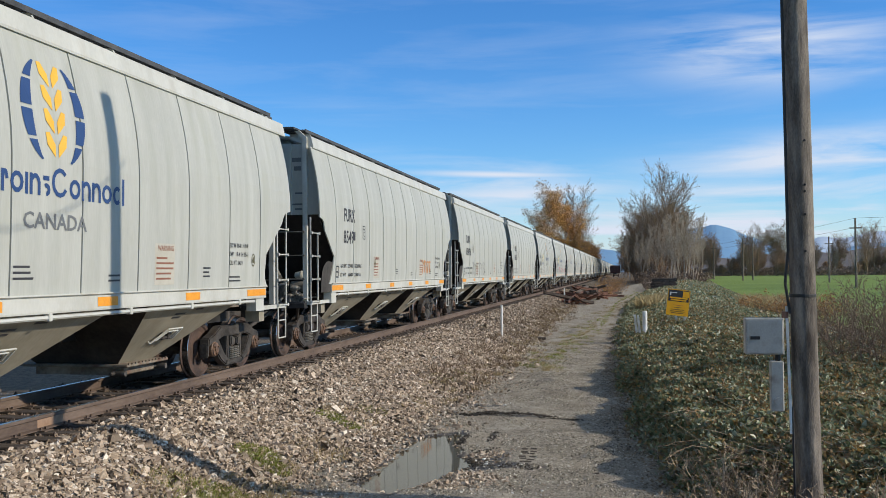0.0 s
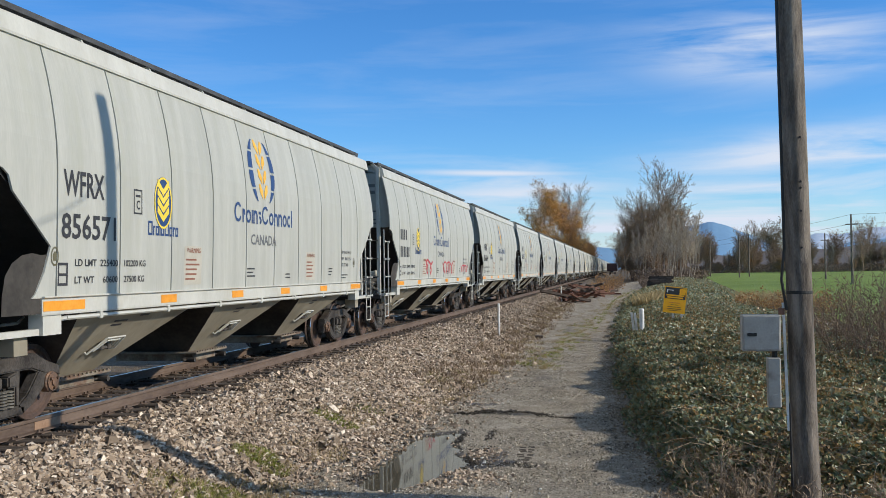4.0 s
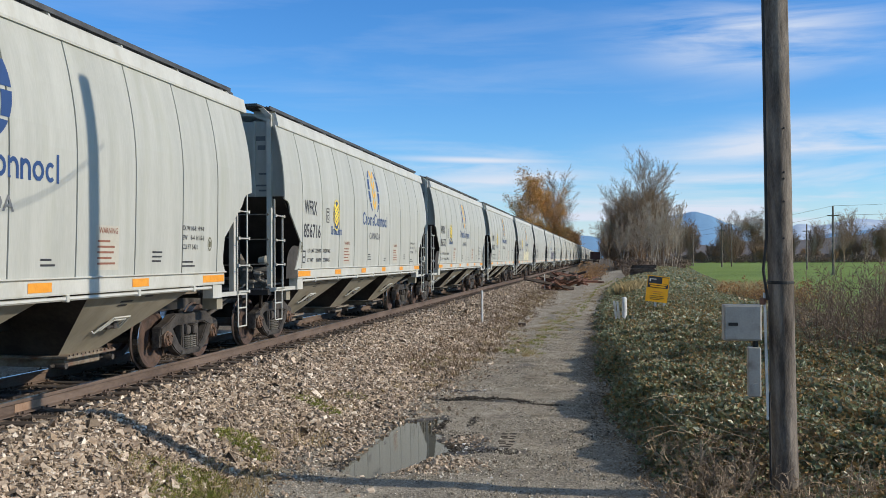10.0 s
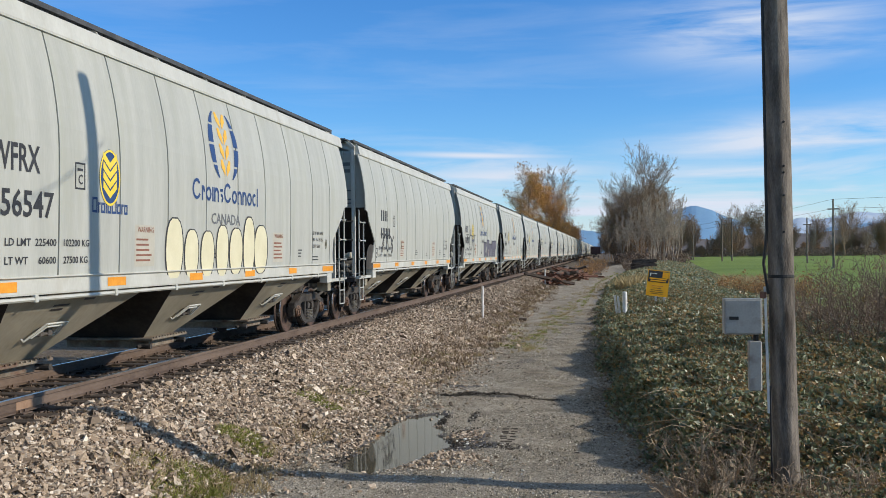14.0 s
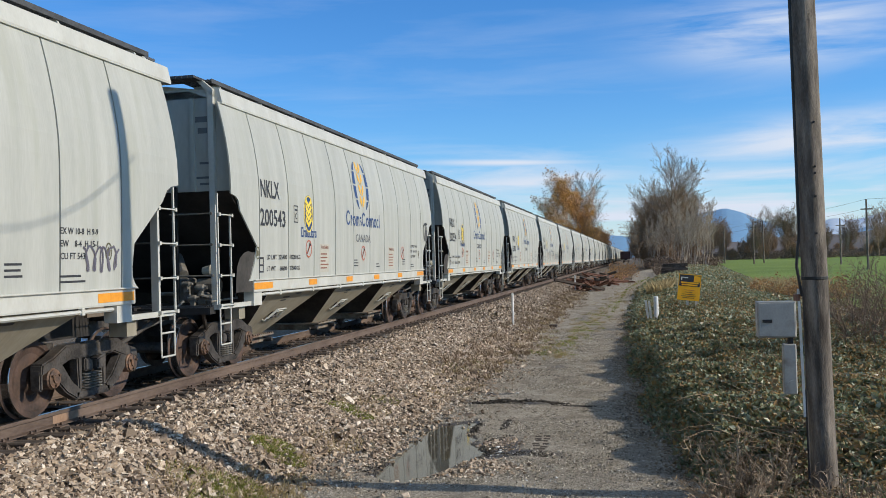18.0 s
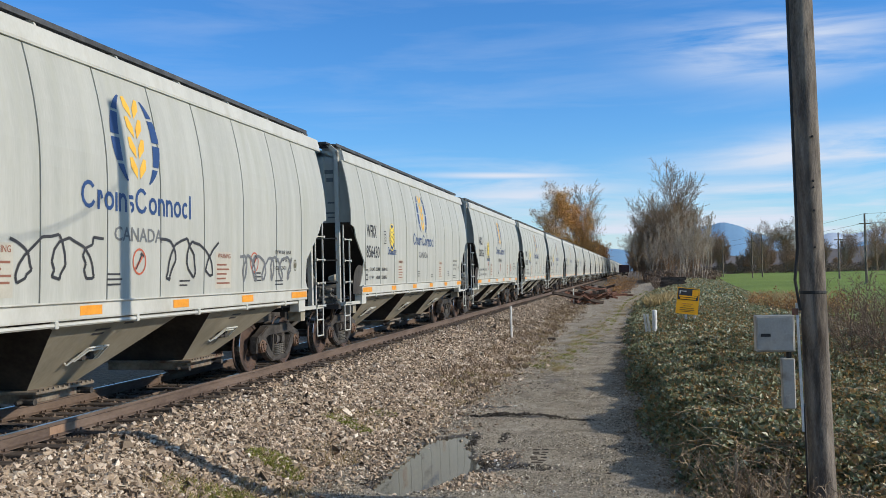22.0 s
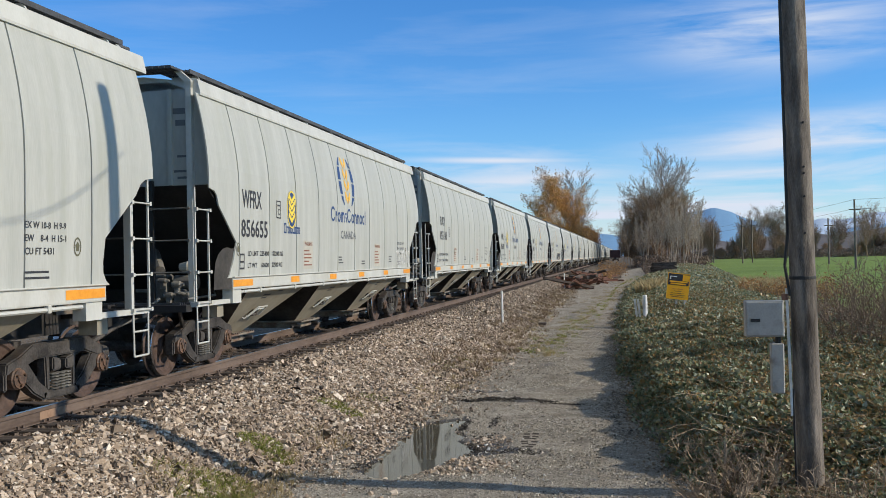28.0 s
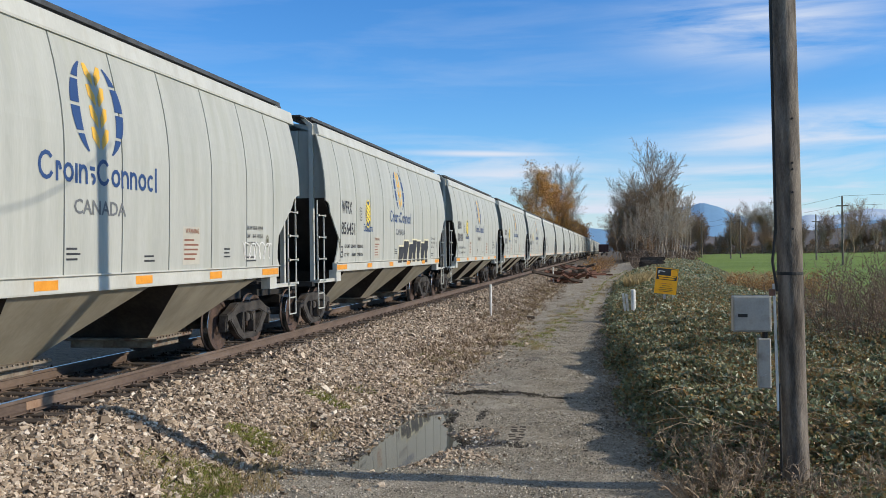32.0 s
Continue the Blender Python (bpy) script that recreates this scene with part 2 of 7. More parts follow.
def stones_material(name, stops, rough=0.85, thin=0.0, grain=45):
    """Each stone or leaf takes its own colour from a row of tones."""
    m = bpy.data.materials.new(name)
    m.use_nodes = True
    n, l = m.node_tree.nodes, m.node_tree.links
    b = n["Principled BSDF"]
    b.inputs["Roughness"].default_value = rough
    geo, r, tc, nz, mx = n.new("ShaderNodeNewGeometry"), n.new("ShaderNodeValToRGB"), n.new("ShaderNodeTexCoord"), n.new("ShaderNodeTexNoise"), n.new("ShaderNodeMix")
    while len(r.color_ramp.elements) < len(stops):
        r.color_ramp.elements.new(0.5)
    for i, (e, c) in enumerate(zip(r.color_ramp.elements, stops)):
        e.position, e.color = i / (len(stops) - 1), rgba(c)
    l.new(geo.outputs["Random Per Island"], r.inputs["Fac"])
    nz.inputs["Scale"].default_value, nz.inputs["Detail"].default_value = grain, 4
    l.new(tc.outputs["Object"], nz.inputs["Vector"])
    mx.data_type, mx.blend_type = "RGBA", "OVERLAY"
    mx.inputs["Factor"].default_value = 0.55
    l.new(r.outputs["Color"], mx.inputs["A"])
    l.new(nz.outputs["Fac"], mx.inputs["B"])
    l.new(mx.outputs["Result"], b.inputs["Base Color"])
    if thin:
        tr, both_ways = n.new("ShaderNodeBsdfTranslucent"), n.new("ShaderNodeMixShader")
        both_ways.inputs["Fac"].default_value = thin
        l.new(mx.outputs["Result"], tr.inputs["Color"])
        l.new(b.outputs["BSDF"], both_ways.inputs[1])
        l.new(tr.outputs["BSDF"], both_ways.inputs[2])
        l.new(both_ways.outputs["Shader"], n["Material Output"].inputs["Surface"])
    return m


STONE = stones_material("ballast_stone", ((0.038, 0.029, 0.022), (0.35, 0.262, 0.180), (0.51, 0.405, 0.295), (0.13, 0.097, 0.067), (0.68, 0.56, 0.435), (0.235, 0.175, 0.126), (0.40, 0.325, 0.248), (0.84, 0.745, 0.62)))
DARKSTONE = mat("rust_dusted_stone", (0.085, 0.064, 0.048), (0.22, 0.17, 0.13), 9, 0.9, 0, 0.4, 60, vary=0.4)
LEAF = stones_material("bramble_leaf", ((0.055, 0.085, 0.045), (0.18, 0.22, 0.115), (0.29, 0.33, 0.19), (0.11, 0.15, 0.07), (0.42, 0.46, 0.32), (0.15, 0.195, 0.095), (0.33, 0.29, 0.14), (0.24, 0.155, 0.075), (0.08, 0.115, 0.055), (0.46, 0.49, 0.37), (0.25, 0.26, 0.13), (0.46, 0.30, 0.11), (0.30, 0.19, 0.09)), 0.38, 0.30, 12)
DRYLEAF = mat("dry_leaf", (0.24, 0.145, 0.065), (0.46, 0.34, 0.16), 3, 0.7, 0, 0.1, 30, vary=0.4, thin=0.35)
STEM = mat("dry_stem", (0.16, 0.105, 0.07), (0.32, 0.23, 0.165), 4, 0.85, 0, 0.1, 30, vary=0.3)
STRAW = mat("straw_grass", (0.36, 0.28, 0.14), (0.55, 0.45, 0.25), 4, 0.85, vary=0.3, thin=0.35)
GRASS = mat("green_grass", (0.17, 0.20, 0.035), (0.36, 0.39, 0.09), 4, 0.8, vary=0.35, thin=0.35)
BARK = mat("grey_bark", (0.21, 0.148, 0.10), (0.39, 0.29, 0.205), 2, 0.9, 0, 0.2, 14, vary=0.15)
PALEBARK = mat("pale_bark", (0.34, 0.28, 0.212), (0.53, 0.445, 0.355), 2, 0.9, 0, 0.2, 14, vary=0.15)
FALL = mat("autumn_leaf", (0.52, 0.27, 0.075), (0.74, 0.45, 0.15), 1.5, 0.8, vary=0.35, thin=0.35)
RUSSET = mat("russet_leaf", (0.32, 0.18, 0.075), (0.50, 0.30, 0.13), 1.5, 0.8, vary=0.35, thin=0.35)
CONIFER = mat("dull_brown_foliage", (0.085, 0.075, 0.045), (0.17, 0.14, 0.085), 1.5, 0.9, vary=0.3)
POLEWOOD = mat("weathered_pole", (0.085, 0.071, 0.058), (0.34, 0.292, 0.24), 3, 0.85, 0, 1.0, 40, (3.5, 3.5, 0.6), stain=(0.05, 0.038, 0.03), stain_scale=2.2, stain_at=(0.45, 0.7))
BOXGREY = mat("galvanised_box", (0.33, 0.325, 0.30), (0.46, 0.455, 0.425), 5, 0.6, 0.0, 0.1, 50, stain=(0.20, 0.18, 0.15), stain_scale=5, stain_at=(0.5, 0.72))
CABLE = mat("black_cable", (0.012, 0.012, 0.012), (0.03, 0.03, 0.03), 5, 0.6)
SIGN = mat("yellow_sign_sheet", (0.90, 0.42, 0.006), (0.96, 0.48, 0.012), 6, 0.45)
SCRAP = mat("rusted_scrap", (0.10, 0.045, 0.03), (0.22, 0.11, 0.075), 3, 0.85, 0, 0.3, 30, vary=0.35)
OLDTIE = mat("old_tie_stack", (0.05, 0.04, 0.033), (0.13, 0.10, 0.08), 4, 0.9, 0, 0.5, 30, (1, 1, 1), 0.3)
WAGON = mat("dark_red_wagon", (0.06, 0.028, 0.026), (0.11, 0.05, 0.045), 1.5, 0.7, 0, 0.1, 10, vary=0.15)
# Distance haze is put into the blue base colour of hills and range.
HAZEHILL = mat("far_forest_hill", (0.16, 0.33, 0.55), (0.21, 0.40, 0.62), 0.004, 1.0, 0, 0, 0.05)
HAZESNOW = mat("far_snow_range", (0.36, 0.52, 0.74), (0.66, 0.74, 0.84), 0.006, 1.0, 0, 0, 0.03)


# ---- mesh helpers ----
def part(name, bm, material, parent=None, label="", smooth=False):
    me = bpy.data.meshes.new(name)
    if smooth:
        for f in bm.faces:
            f.smooth = True
    bm.to_mesh(me)
    bm.free()
    me.materials.append(material)
    ob = new(name, me)
    if parent:
        ob.parent = parent
    if label:
        ob["label"] = label
    return ob


def again(ob, parent, m=None, name=None):
    """Another object on the same mesh, under a parent."""
    o = new(name or ob.name.split(".")[0], ob.data)
    o.parent = parent
    if m is not None:
        o.matrix_basis = m
    return o


def soup(name, verts, faces, material, parent=None):
    me = bpy.data.meshes.new(name)
    me.from_pydata(verts, [], faces)
    me.materials.append(material)
    ob = new(name, me)
    if parent:
        ob.parent = parent
    return ob


def arrays(name, verts, faces, material, parent=None):
    """A mesh from numpy arrays: verts (n, 3), faces (m, k), all faces with k corners."""
    me = bpy.data.meshes.new(name)
    n, (m, k) = len(verts), faces.shape
    me.vertices.add(n)
    me.vertices.foreach_set("co", np.ascontiguousarray(verts, dtype=np.float32).ravel())
    me.loops.add(m * k)
    me.loops.foreach_set("vertex_index", np.ascontiguousarray(faces, dtype=np.int32).ravel())
    me.polygons.add(m)
    me.polygons.foreach_set("loop_start", np.arange(0, m * k, k, dtype=np.int32))
    me.update(calc_edges=True)
    me.validate()
    me.shade_flat()
    me.materials.append(material)
    ob = new(name, me)
    if parent:
        ob.parent = parent
    return ob


def box(bm, x0, x1, y0, y1, z0, z1, bevel=0.0):
    v = [bm.verts.new((x, y, z)) for z in (z0, z1) for y in (y0, y1) for x in (x0, x1)]
    fs = [bm.faces.new([v[i] for i in q]) for q in ((0, 2, 3, 1), (4, 5, 7, 6), (0, 1, 5, 4), (1, 3, 7, 5), (3, 2, 6, 7), (2, 0, 4, 6))]
    if bevel:
        bmesh.ops.bevel(bm, geom=list({e for f in fs for e in f.edges}), offset=bevel, segments=1, affect="EDGES")
    return bm


def rod(bm, a, b, r, n=8, r2=None, caps=True):
    a, b = Vector(a), Vector(b)
    d = (b - a).normalized()
    u = d.orthogonal().normalized()
    w = d.cross(u)
    r2 = r if r2 is None else r2
    rings = []
    for p, q in ((a, r), (b, r2)):
        rings.append([bm.verts.new(p + q * (math.cos(2 * math.pi * i / n) * u + math.sin(2 * math.pi * i / n) * w)) for i in range(n)])
    for i in range(n):
        bm.faces.new((rings[0][i], rings[0][(i + 1) % n], rings[1][(i + 1) % n], rings[1][i]))
    if caps:
        bm.faces.new(rings[0][::-1])
        bm.faces.new(rings[1])
    return bm


def pipe(bm, pts, r, n=6):
    for a, b in zip(pts, pts[1:]):
        rod(bm, a, b, r, n)
    return bm


def prism(bm, outline, axis, a, b):
    """An outline of (p, q) drawn out from a to b along an axis; p, q are the other two axes in order."""
    def at(p, q, s):
        return {"x": (s, p, q), "y": (p, s, q), "z": (p, q, s)}[axis]
    lo = [bm.verts.new(at(p, q, a)) for p, q in outline]
    hi = [bm.verts.new(at(p, q, b)) for p, q in outline]
    n = len(outline)
    bm.faces.new(lo[::-1])
    bm.faces.new(hi)
    for i in range(n):
        bm.faces.new((lo[i], lo[(i + 1) % n], hi[(i + 1) % n], hi[i]))
    return bm


def lathe(bm, profile, n, axis="x", centre=(0, 0, 0)):
    """Turn a profile of (along, radius) round an axis."""
    rings = []
    for s, r in profile:
        ring = []
        for i in range(n):
            c, d = r * math.cos(2 * math.pi * i / n), r * math.sin(2 * math.pi * i / n)
            p = {"x": (s, c, d), "y": (c, s, d), "z": (c, d, s)}[axis]
            ring.append(bm.verts.new(Vector(p) + Vector(centre)))
        rings.append(ring)
    for a, b in zip(rings, rings[1:]):
        for i in range(n):
            bm.faces.new((a[i], a[(i + 1) % n], b[(i + 1) % n], b[i]))
    bm.faces.new(rings[0][::-1])
    bm.faces.new(rings[-1])
    bmesh.ops.recalc_face_normals(bm, faces=bm.faces)
    return bm


def BM():
    return bmesh.new()


# ---- ground ----
def smooth(a, b, v):
    t = np.clip((v - a) / (b - a), 0, 1)
    return t * t * (3 - 2 * t)


def wob(x, y, s, seed=0):
    """Cheap smooth unevenness between -1 and 1."""
    a = np.sin(x * s + 1.3 * seed + 1.7 * np.sin(y * s * 0.7 + seed)) + np.sin(y * s * 1.1 - 0.9 * seed + 1.5 * np.sin(x * s * 0.8 + 2 * seed))
    b = np.sin(x * s * 2.3 + y * s * 1.9 + seed) * 0.5
    return (a + b) / 2.5


def road_left(y):
    return np.interp(y, [0, 11, 14, 18, 30, 60, 90, 150, 230, 400], [3.0, 3.5, 4.2, 4.3, 4.4, 3.9, 3.6, 7.0, 12.5, 30])


def road_right(y):
    return np.interp(y, [0, 11, 12, 15.5, 26, 41, 80, 150, 230, 400], [9.2, 8.75, 8.45, 8.05, 7.6, 7.4, 7.9, 11.8, 17, 34])


def puddle(x, y):
    """Above zero inside the puddle."""
    left = np.interp(y, [11.1, 11.4, 12.4, 14.1, 14.9, 15.5], [5.0, 4.56, 4.52, 4.50, 4.60, 5.15])
    right = np.interp(y, [11.1, 11.6, 12.3, 12.95, 13.5, 14.3, 15.5], [5.0, 5.40, 5.55, 5.72, 5.42, 5.20, 5.15])
    return np.minimum(x - left, right - x) - 0.5 * np.maximum(0, np.abs(y - 13.3) - 2.15) + 0.06 * wob(x, y, 5.0, 3) + 0.07 * wob(x, y, 11.0, 5) + 0.035 * wob(x, y, 24.0, 8)


def height(x, y):
    x, y = np.asarray(x, float), np.asarray(y, float)
    toe = np.where(x > 0, road_left(np.clip(y, 11, 90)) - 0.15 + 0.12 * wob(x, y, 0.9, 1), 4.0)
    bed = -0.22 - 0.68 * np.clip((np.abs(x) - 1.75) / (np.abs(toe) - 1.75), 0, 1)
    z = np.where(np.abs(x) < toe, np.maximum(bed, -0.90), -0.90)
    z = np.where(np.abs(x) < 1.75, -0.22, z)
    rr = road_right(y)
    calm = 1 - smooth(-0.7, -0.15, puddle(x, y))
    z = z + calm * (0.03 * wob(x, y, 1.1, 2) * ((np.abs(x) > 3) & (x < rr + 2)) + 0.012 * wob(x, y, 4.0, 4) * (x > 2))
    bank = smooth(rr - 0.1, rr + 3.2, x) * (1 - smooth(rr + 5.0, rr + 10.0, x)) * (0.25 + 0.75 * smooth(10.5, 19, y))
    z = z + bank * (0.42 + 0.10 * wob(x, y, 0.6, 7))
    z = z + 0.22 * smooth(rr + 6, rr + 14, x)
    z = z - 0.085 * smooth(-0.16, 0.20, puddle(x, y)) - 0.02 * np.exp(-((x - 6.2) / 0.7) ** 2 - ((y - 14.2) / 1.6) ** 2)
    z = z + 0.05 * np.exp(-((x - 5.8) / 0.40) ** 2 - ((y - 11.9) / 0.30) ** 2) + 0.045 * np.exp(-((x - 5.7) / 0.55) ** 4 - ((y - 17.22) / 0.16) ** 2)
    z = z - calm * (0.018 * np.exp(-((x - 6.9) / 0.5) ** 2) * (y < 60) + 0.012 * np.exp(-((x - 5.1) / 0.5) ** 2) * (y < 60))
    z = z + calm * 0.022 * wob(x, y, 2.3, 21) * wob(x, y, 0.7, 22) * (x > 3.6) * (x < rr)
    return np.where((x > 1.7) & (y < 9), np.maximum(z, z * smooth(1.5, 9, y) + 0.0 * x), z)


def axis(parts):
    out = []
    for a, b, n in parts:
        out += list(np.linspace(a, b, n, endpoint=False))
    return np.array(out + [parts[-1][1]])


gx = axis([(-4600, -300, 8), (-300, -30, 14), (-30, -5, 12), (-5, 1.5, 22), (1.5, 9.5, 108), (9.5, 16, 36), (16, 40, 24), (40, 300, 20), (300, 4600, 8)])
gy = axis([(-4600, -100, 6), (-100, 4, 16), (4, 9, 20), (9, 19, 120), (19, 40, 110), (40, 100, 80), (100, 400, 60), (400, 4700, 10)])
X, Y = np.meshgrid(gx, gy)
Z = height(X, Y)
nx, ny = len(gx), len(gy)
idx = np.arange(nx * ny).reshape(ny, nx)
quads = np.stack([idx[:-1, :-1], idx[:-1, 1:], idx[1:, 1:], idx[1:, :-1]], -1).reshape(-1, 4)


def ground_material():
    m = bpy.data.materials.new("ground")
    m.use_nodes = True
    n, l = m.node_tree.nodes, m.node_tree.links
    b = n["Principled BSDF"]
    tc = n.new("ShaderNodeTexCoord")
    at = n.new("ShaderNodeAttribute")
    at.attribute_name = "cover"
    sp = n.new("ShaderNodeSeparateColor")
    l.new(at.outputs["Color"], sp.inputs["Color"])

    def noise(scale, detail=5, rough=0.55):
        t = n.new("ShaderNodeTexNoise")
        t.inputs["Scale"].default_value, t.inputs["Detail"].default_value, t.inputs["Roughness"].default_value = scale, detail, rough
        l.new(tc.outputs["Object"], t.inputs["Vector"])
        return t.outputs["Fac"]

    def ramp(fac, *stops):
        r = n.new("ShaderNodeValToRGB")
        while len(r.color_ramp.elements) < len(stops):
            r.color_ramp.elements.new(0.5)
        for e, (p, c) in zip(r.color_ramp.elements, stops):
            e.position, e.color = p, rgba(c)
        l.new(fac, r.inputs["Fac"])
        return r.outputs["Color"]

    def mix(fac, a, c):
        x = n.new("ShaderNodeMix")
        x.data_type = "RGBA"
        l.new(fac, x.inputs["Factor"])
        l.new(a, x.inputs["A"])
        l.new(c, x.inputs["B"])
        return x.outputs["Result"]

    def edge(fac, amount, size):
        """A mask frayed by noise."""
        a = n.new("ShaderNodeMath")
        a.operation = "MULTIPLY_ADD"
        l.new(noise(size, 6, 0.65), a.inputs[0])
        a.inputs[1].default_value = amount
        l.new(fac, a.inputs[2])
        r = n.new("ShaderNodeMapRange")
        r.inputs["From Min"].default_value, r.inputs["From Max"].default_value = 0.5 + amount * 0.25, 0.5 + amount * 0.75
        l.new(a.outputs["Value"], r.inputs["Value"])
        return r.outputs["Result"]

    grit = n.new("ShaderNodeTexVoronoi")
    grit.inputs["Scale"].default_value = 42
    l.new(tc.outputs["Object"], grit.inputs["Vector"])
    pebble = ramp(grit.outputs["Color"], (0.1, (0.14, 0.122, 0.095)), (0.9, (0.66, 0.60, 0.49)))
    dirt = ramp(noise(2.2, 8, 0.65), (0.34, (0.20, 0.175, 0.14)), (0.50, (0.43, 0.385, 0.315)), (0.68, (0.60, 0.545, 0.455)))
    half = n.new("ShaderNodeValue")
    half.outputs[0].default_value = 0.5
    gravel = mix(half.outputs[0], dirt, pebble)
    mud = ramp(noise(5, 5), (0.3, (0.045, 0.040, 0.034)), (0.7, (0.085, 0.076, 0.066)))
    soil = ramp(noise(7, 8, 0.7), (0.3, (0.09, 0.070, 0.048)), (0.7, (0.30, 0.235, 0.16)))
    field = ramp(noise(0.05, 8, 0.6), (0.3, (0.15, 0.235, 0.035)), (0.7, (0.235, 0.335, 0.06)))
    bed = ramp(grit.outputs["Color"], (0.1, (0.035, 0.027, 0.019)), (0.9, (0.18, 0.142, 0.10)))
    dust = ramp(noise(0.8, 10, 0.75), (0.36, (0.56, 0.53, 0.48)), (0.60, (1, 1, 1)))
    worn = n.new("ShaderNodeMix")
    worn.data_type, worn.blend_type = "RGBA", "MULTIPLY"
    worn.inputs["Factor"].default_value = 0.8
    l.new(gravel, worn.inputs["A"])
    l.new(dust, worn.inputs["B"])
    c = mix(edge(sp.outputs["Red"], 0.5, 3.0), soil, worn.outputs["Result"])
    c = mix(edge(sp.outputs["Green"], 0.3, 0.5), c, field)
    c = mix(edge(at.outputs["Alpha"], 0.3, 4.0), c, bed)
    wet = edge(sp.outputs["Blue"], 0.5, 3.5)
    c = mix(wet, c, mud)
    l.new(c, b.inputs["Base Color"])
    r = n.new("ShaderNodeMapRange")
    r.inputs["To Min"].default_value, r.inputs["To Max"].default_value = 0.92, 0.45
    l.new(wet, r.inputs["Value"])
    l.new(r.outputs["Result"], b.inputs["Roughness"])
    bp = n.new("ShaderNodeBump")
    bp.inputs["Strength"].default_value, bp.inputs["Distance"].default_value = 0.9, 0.03
    l.new(grit.outputs["Distance"], bp.inputs["Height"])
    b2 = n.new("ShaderNodeBump")
    b2.inputs["Strength"].default_value, b2.inputs["Distance"].default_value = 0.7, 0.05
    l.new(noise(9, 8, 0.7), b2.inputs["Height"])
    l.new(bp.outputs["Normal"], b2.inputs["Normal"])
    l.new(b2.outputs["Normal"], b.inputs["Normal"])
    return m


GROUND = ground_material()
ground = arrays("ground", np.stack([X, Y, Z], -1).reshape(-1, 3), quads, GROUND)
cover = ground.data.color_attributes.new("cover", "FLOAT_COLOR", "POINT")
rl, rr = road_left(Y), road_right(Y)
road_mask = smooth(-0.6, 0.5, X - rl) * smooth(-0.5, 0.35, rr - X) * (Y < 420)
field_mask = smooth(6.5, 9.5, X - rr) + 0 * X
field_mask = np.where(X < -12, smooth(12, 20, -X), field_mask)
damp = 0.95 * smooth(-0.28, 0.05, puddle(X, Y))
for bx, by, wx, wy, amount_wet in ((5.95, 13.3, 0.32, 0.9, 0.7), (6.3, 12.8, 0.55, 0.22, 0.85), (5.0, 18.5, 0.55, 0.32, 0.85), (4.55, 17.2, 0.30, 0.5, 0.7), (5.68, 15.3, 0.10, 0.6, 0.7), (5.7, 17.15, 0.85, 0.12, 0.75), (5.9, 23.0, 0.5, 1.2, 0.55), (5.2, 27.0, 0.35, 2.0, 0.55), (6.9, 33.0, 0.4, 2.5, 0.5), (5.4, 42.0, 0.4, 4.0, 0.5)):
    damp = damp + amount_wet * np.exp(-((X - bx) / wx) ** 2 - ((Y - by) / wy) ** 2)
stones = 1 - smooth(-0.5, 0.2, np.abs(X) - np.where(X > 0, rl, 4.0))
cover.data.foreach_set("color", np.stack([road_mask, field_mask, np.clip(damp, 0, 1), stones], -1).astype(np.float32).ravel())
for poly in ground.data.polygons:
    poly.use_smooth = True
tagged(ground, "gravelled railside ground with a rutted access road and green field", "ground", kind="structure")

WATER = bpy.data.materials.new("puddle_water")
WATER.use_nodes = True
wb = WATER.node_tree.nodes["Principled BSDF"]
wb.inputs["Base Color"].default_value = (0.11, 0.10, 0.075, 1)
wb.inputs["Roughness"].default_value, wb.inputs["IOR"].default_value = 0.035, 1.33
rip, rbm = WATER.node_tree.nodes.new("ShaderNodeTexNoise"), WATER.node_tree.nodes.new("ShaderNodeBump")
rip.inputs["Scale"].default_value = 9
rbm.inputs["Strength"].default_value, rbm.inputs["Distance"].default_value = 0.03, 0.01
WATER.node_tree.links.new(rip.outputs["Fac"], rbm.inputs["Height"])
WATER.node_tree.links.new(rbm.outputs["Normal"], wb.inputs["Normal"])
bm = BM()
ring = []
for i in range(60):
    a = 2 * math.pi * i / 60
    ring.append(bm.verts.new((5.06 + 0.78 * math.cos(a), 13.30 + 2.4 * math.sin(a), -0.930)))
bm.faces.new(ring)
tagged(part("water", bm, WATER), "still rain puddle in the gravel road", "puddle", kind="structure")

# ---- track ----
track = tagged(new("railway_track"), "main line railway track on wooden ties in grey ballast", "railway track", kind="structure")
RAIL = [(-0.075, -0.175), (0.075, -0.175), (0.075, -0.163), (0.012, -0.150), (0.010, -0.050), (0.036, -0.042), (0.036, -0.008), (0.028, 0.0), (-0.028, 0.0), (-0.036, -0.008), (-0.036, -0.042), (-0.010, -0.050), (-0.012, -0.150), (-0.075, -0.163)]
for side in (-1, 1):
    bm = BM()
    prism(bm, [(side * 0.753 + p, q) for p, q in RAIL], "y", -60, 1200)
    bmesh.ops.recalc_face_normals(bm, faces=bm.faces)
    r = part("rail", bm, RUST, track, "rusty steel rail with a polished head")
    r.data.materials.append(SHINE)
    for f in r.data.polygons:
        if f.normal.z > 0.8 and f.center.z > -0.02:
            f.material_index = 1
bm = BM()
box(bm, 0.7645, 0.7675, 10.50, 11.05, -0.150, -0.052)
part("paint_mark", bm, mat("faded_orange_mark", (0.26, 0.16, 0.10), (0.36, 0.24, 0.16), 12, 0.8), track, "faded orange paint mark on the rail web")
bm = BM()
box(bm, -1.30, 1.30, -0.115, 0.115, -0.38, -0.178, 0.012)
tie = part("tie", bm, TIE, track)
tie.location = (0, 3.0, 0)
random.seed(5)
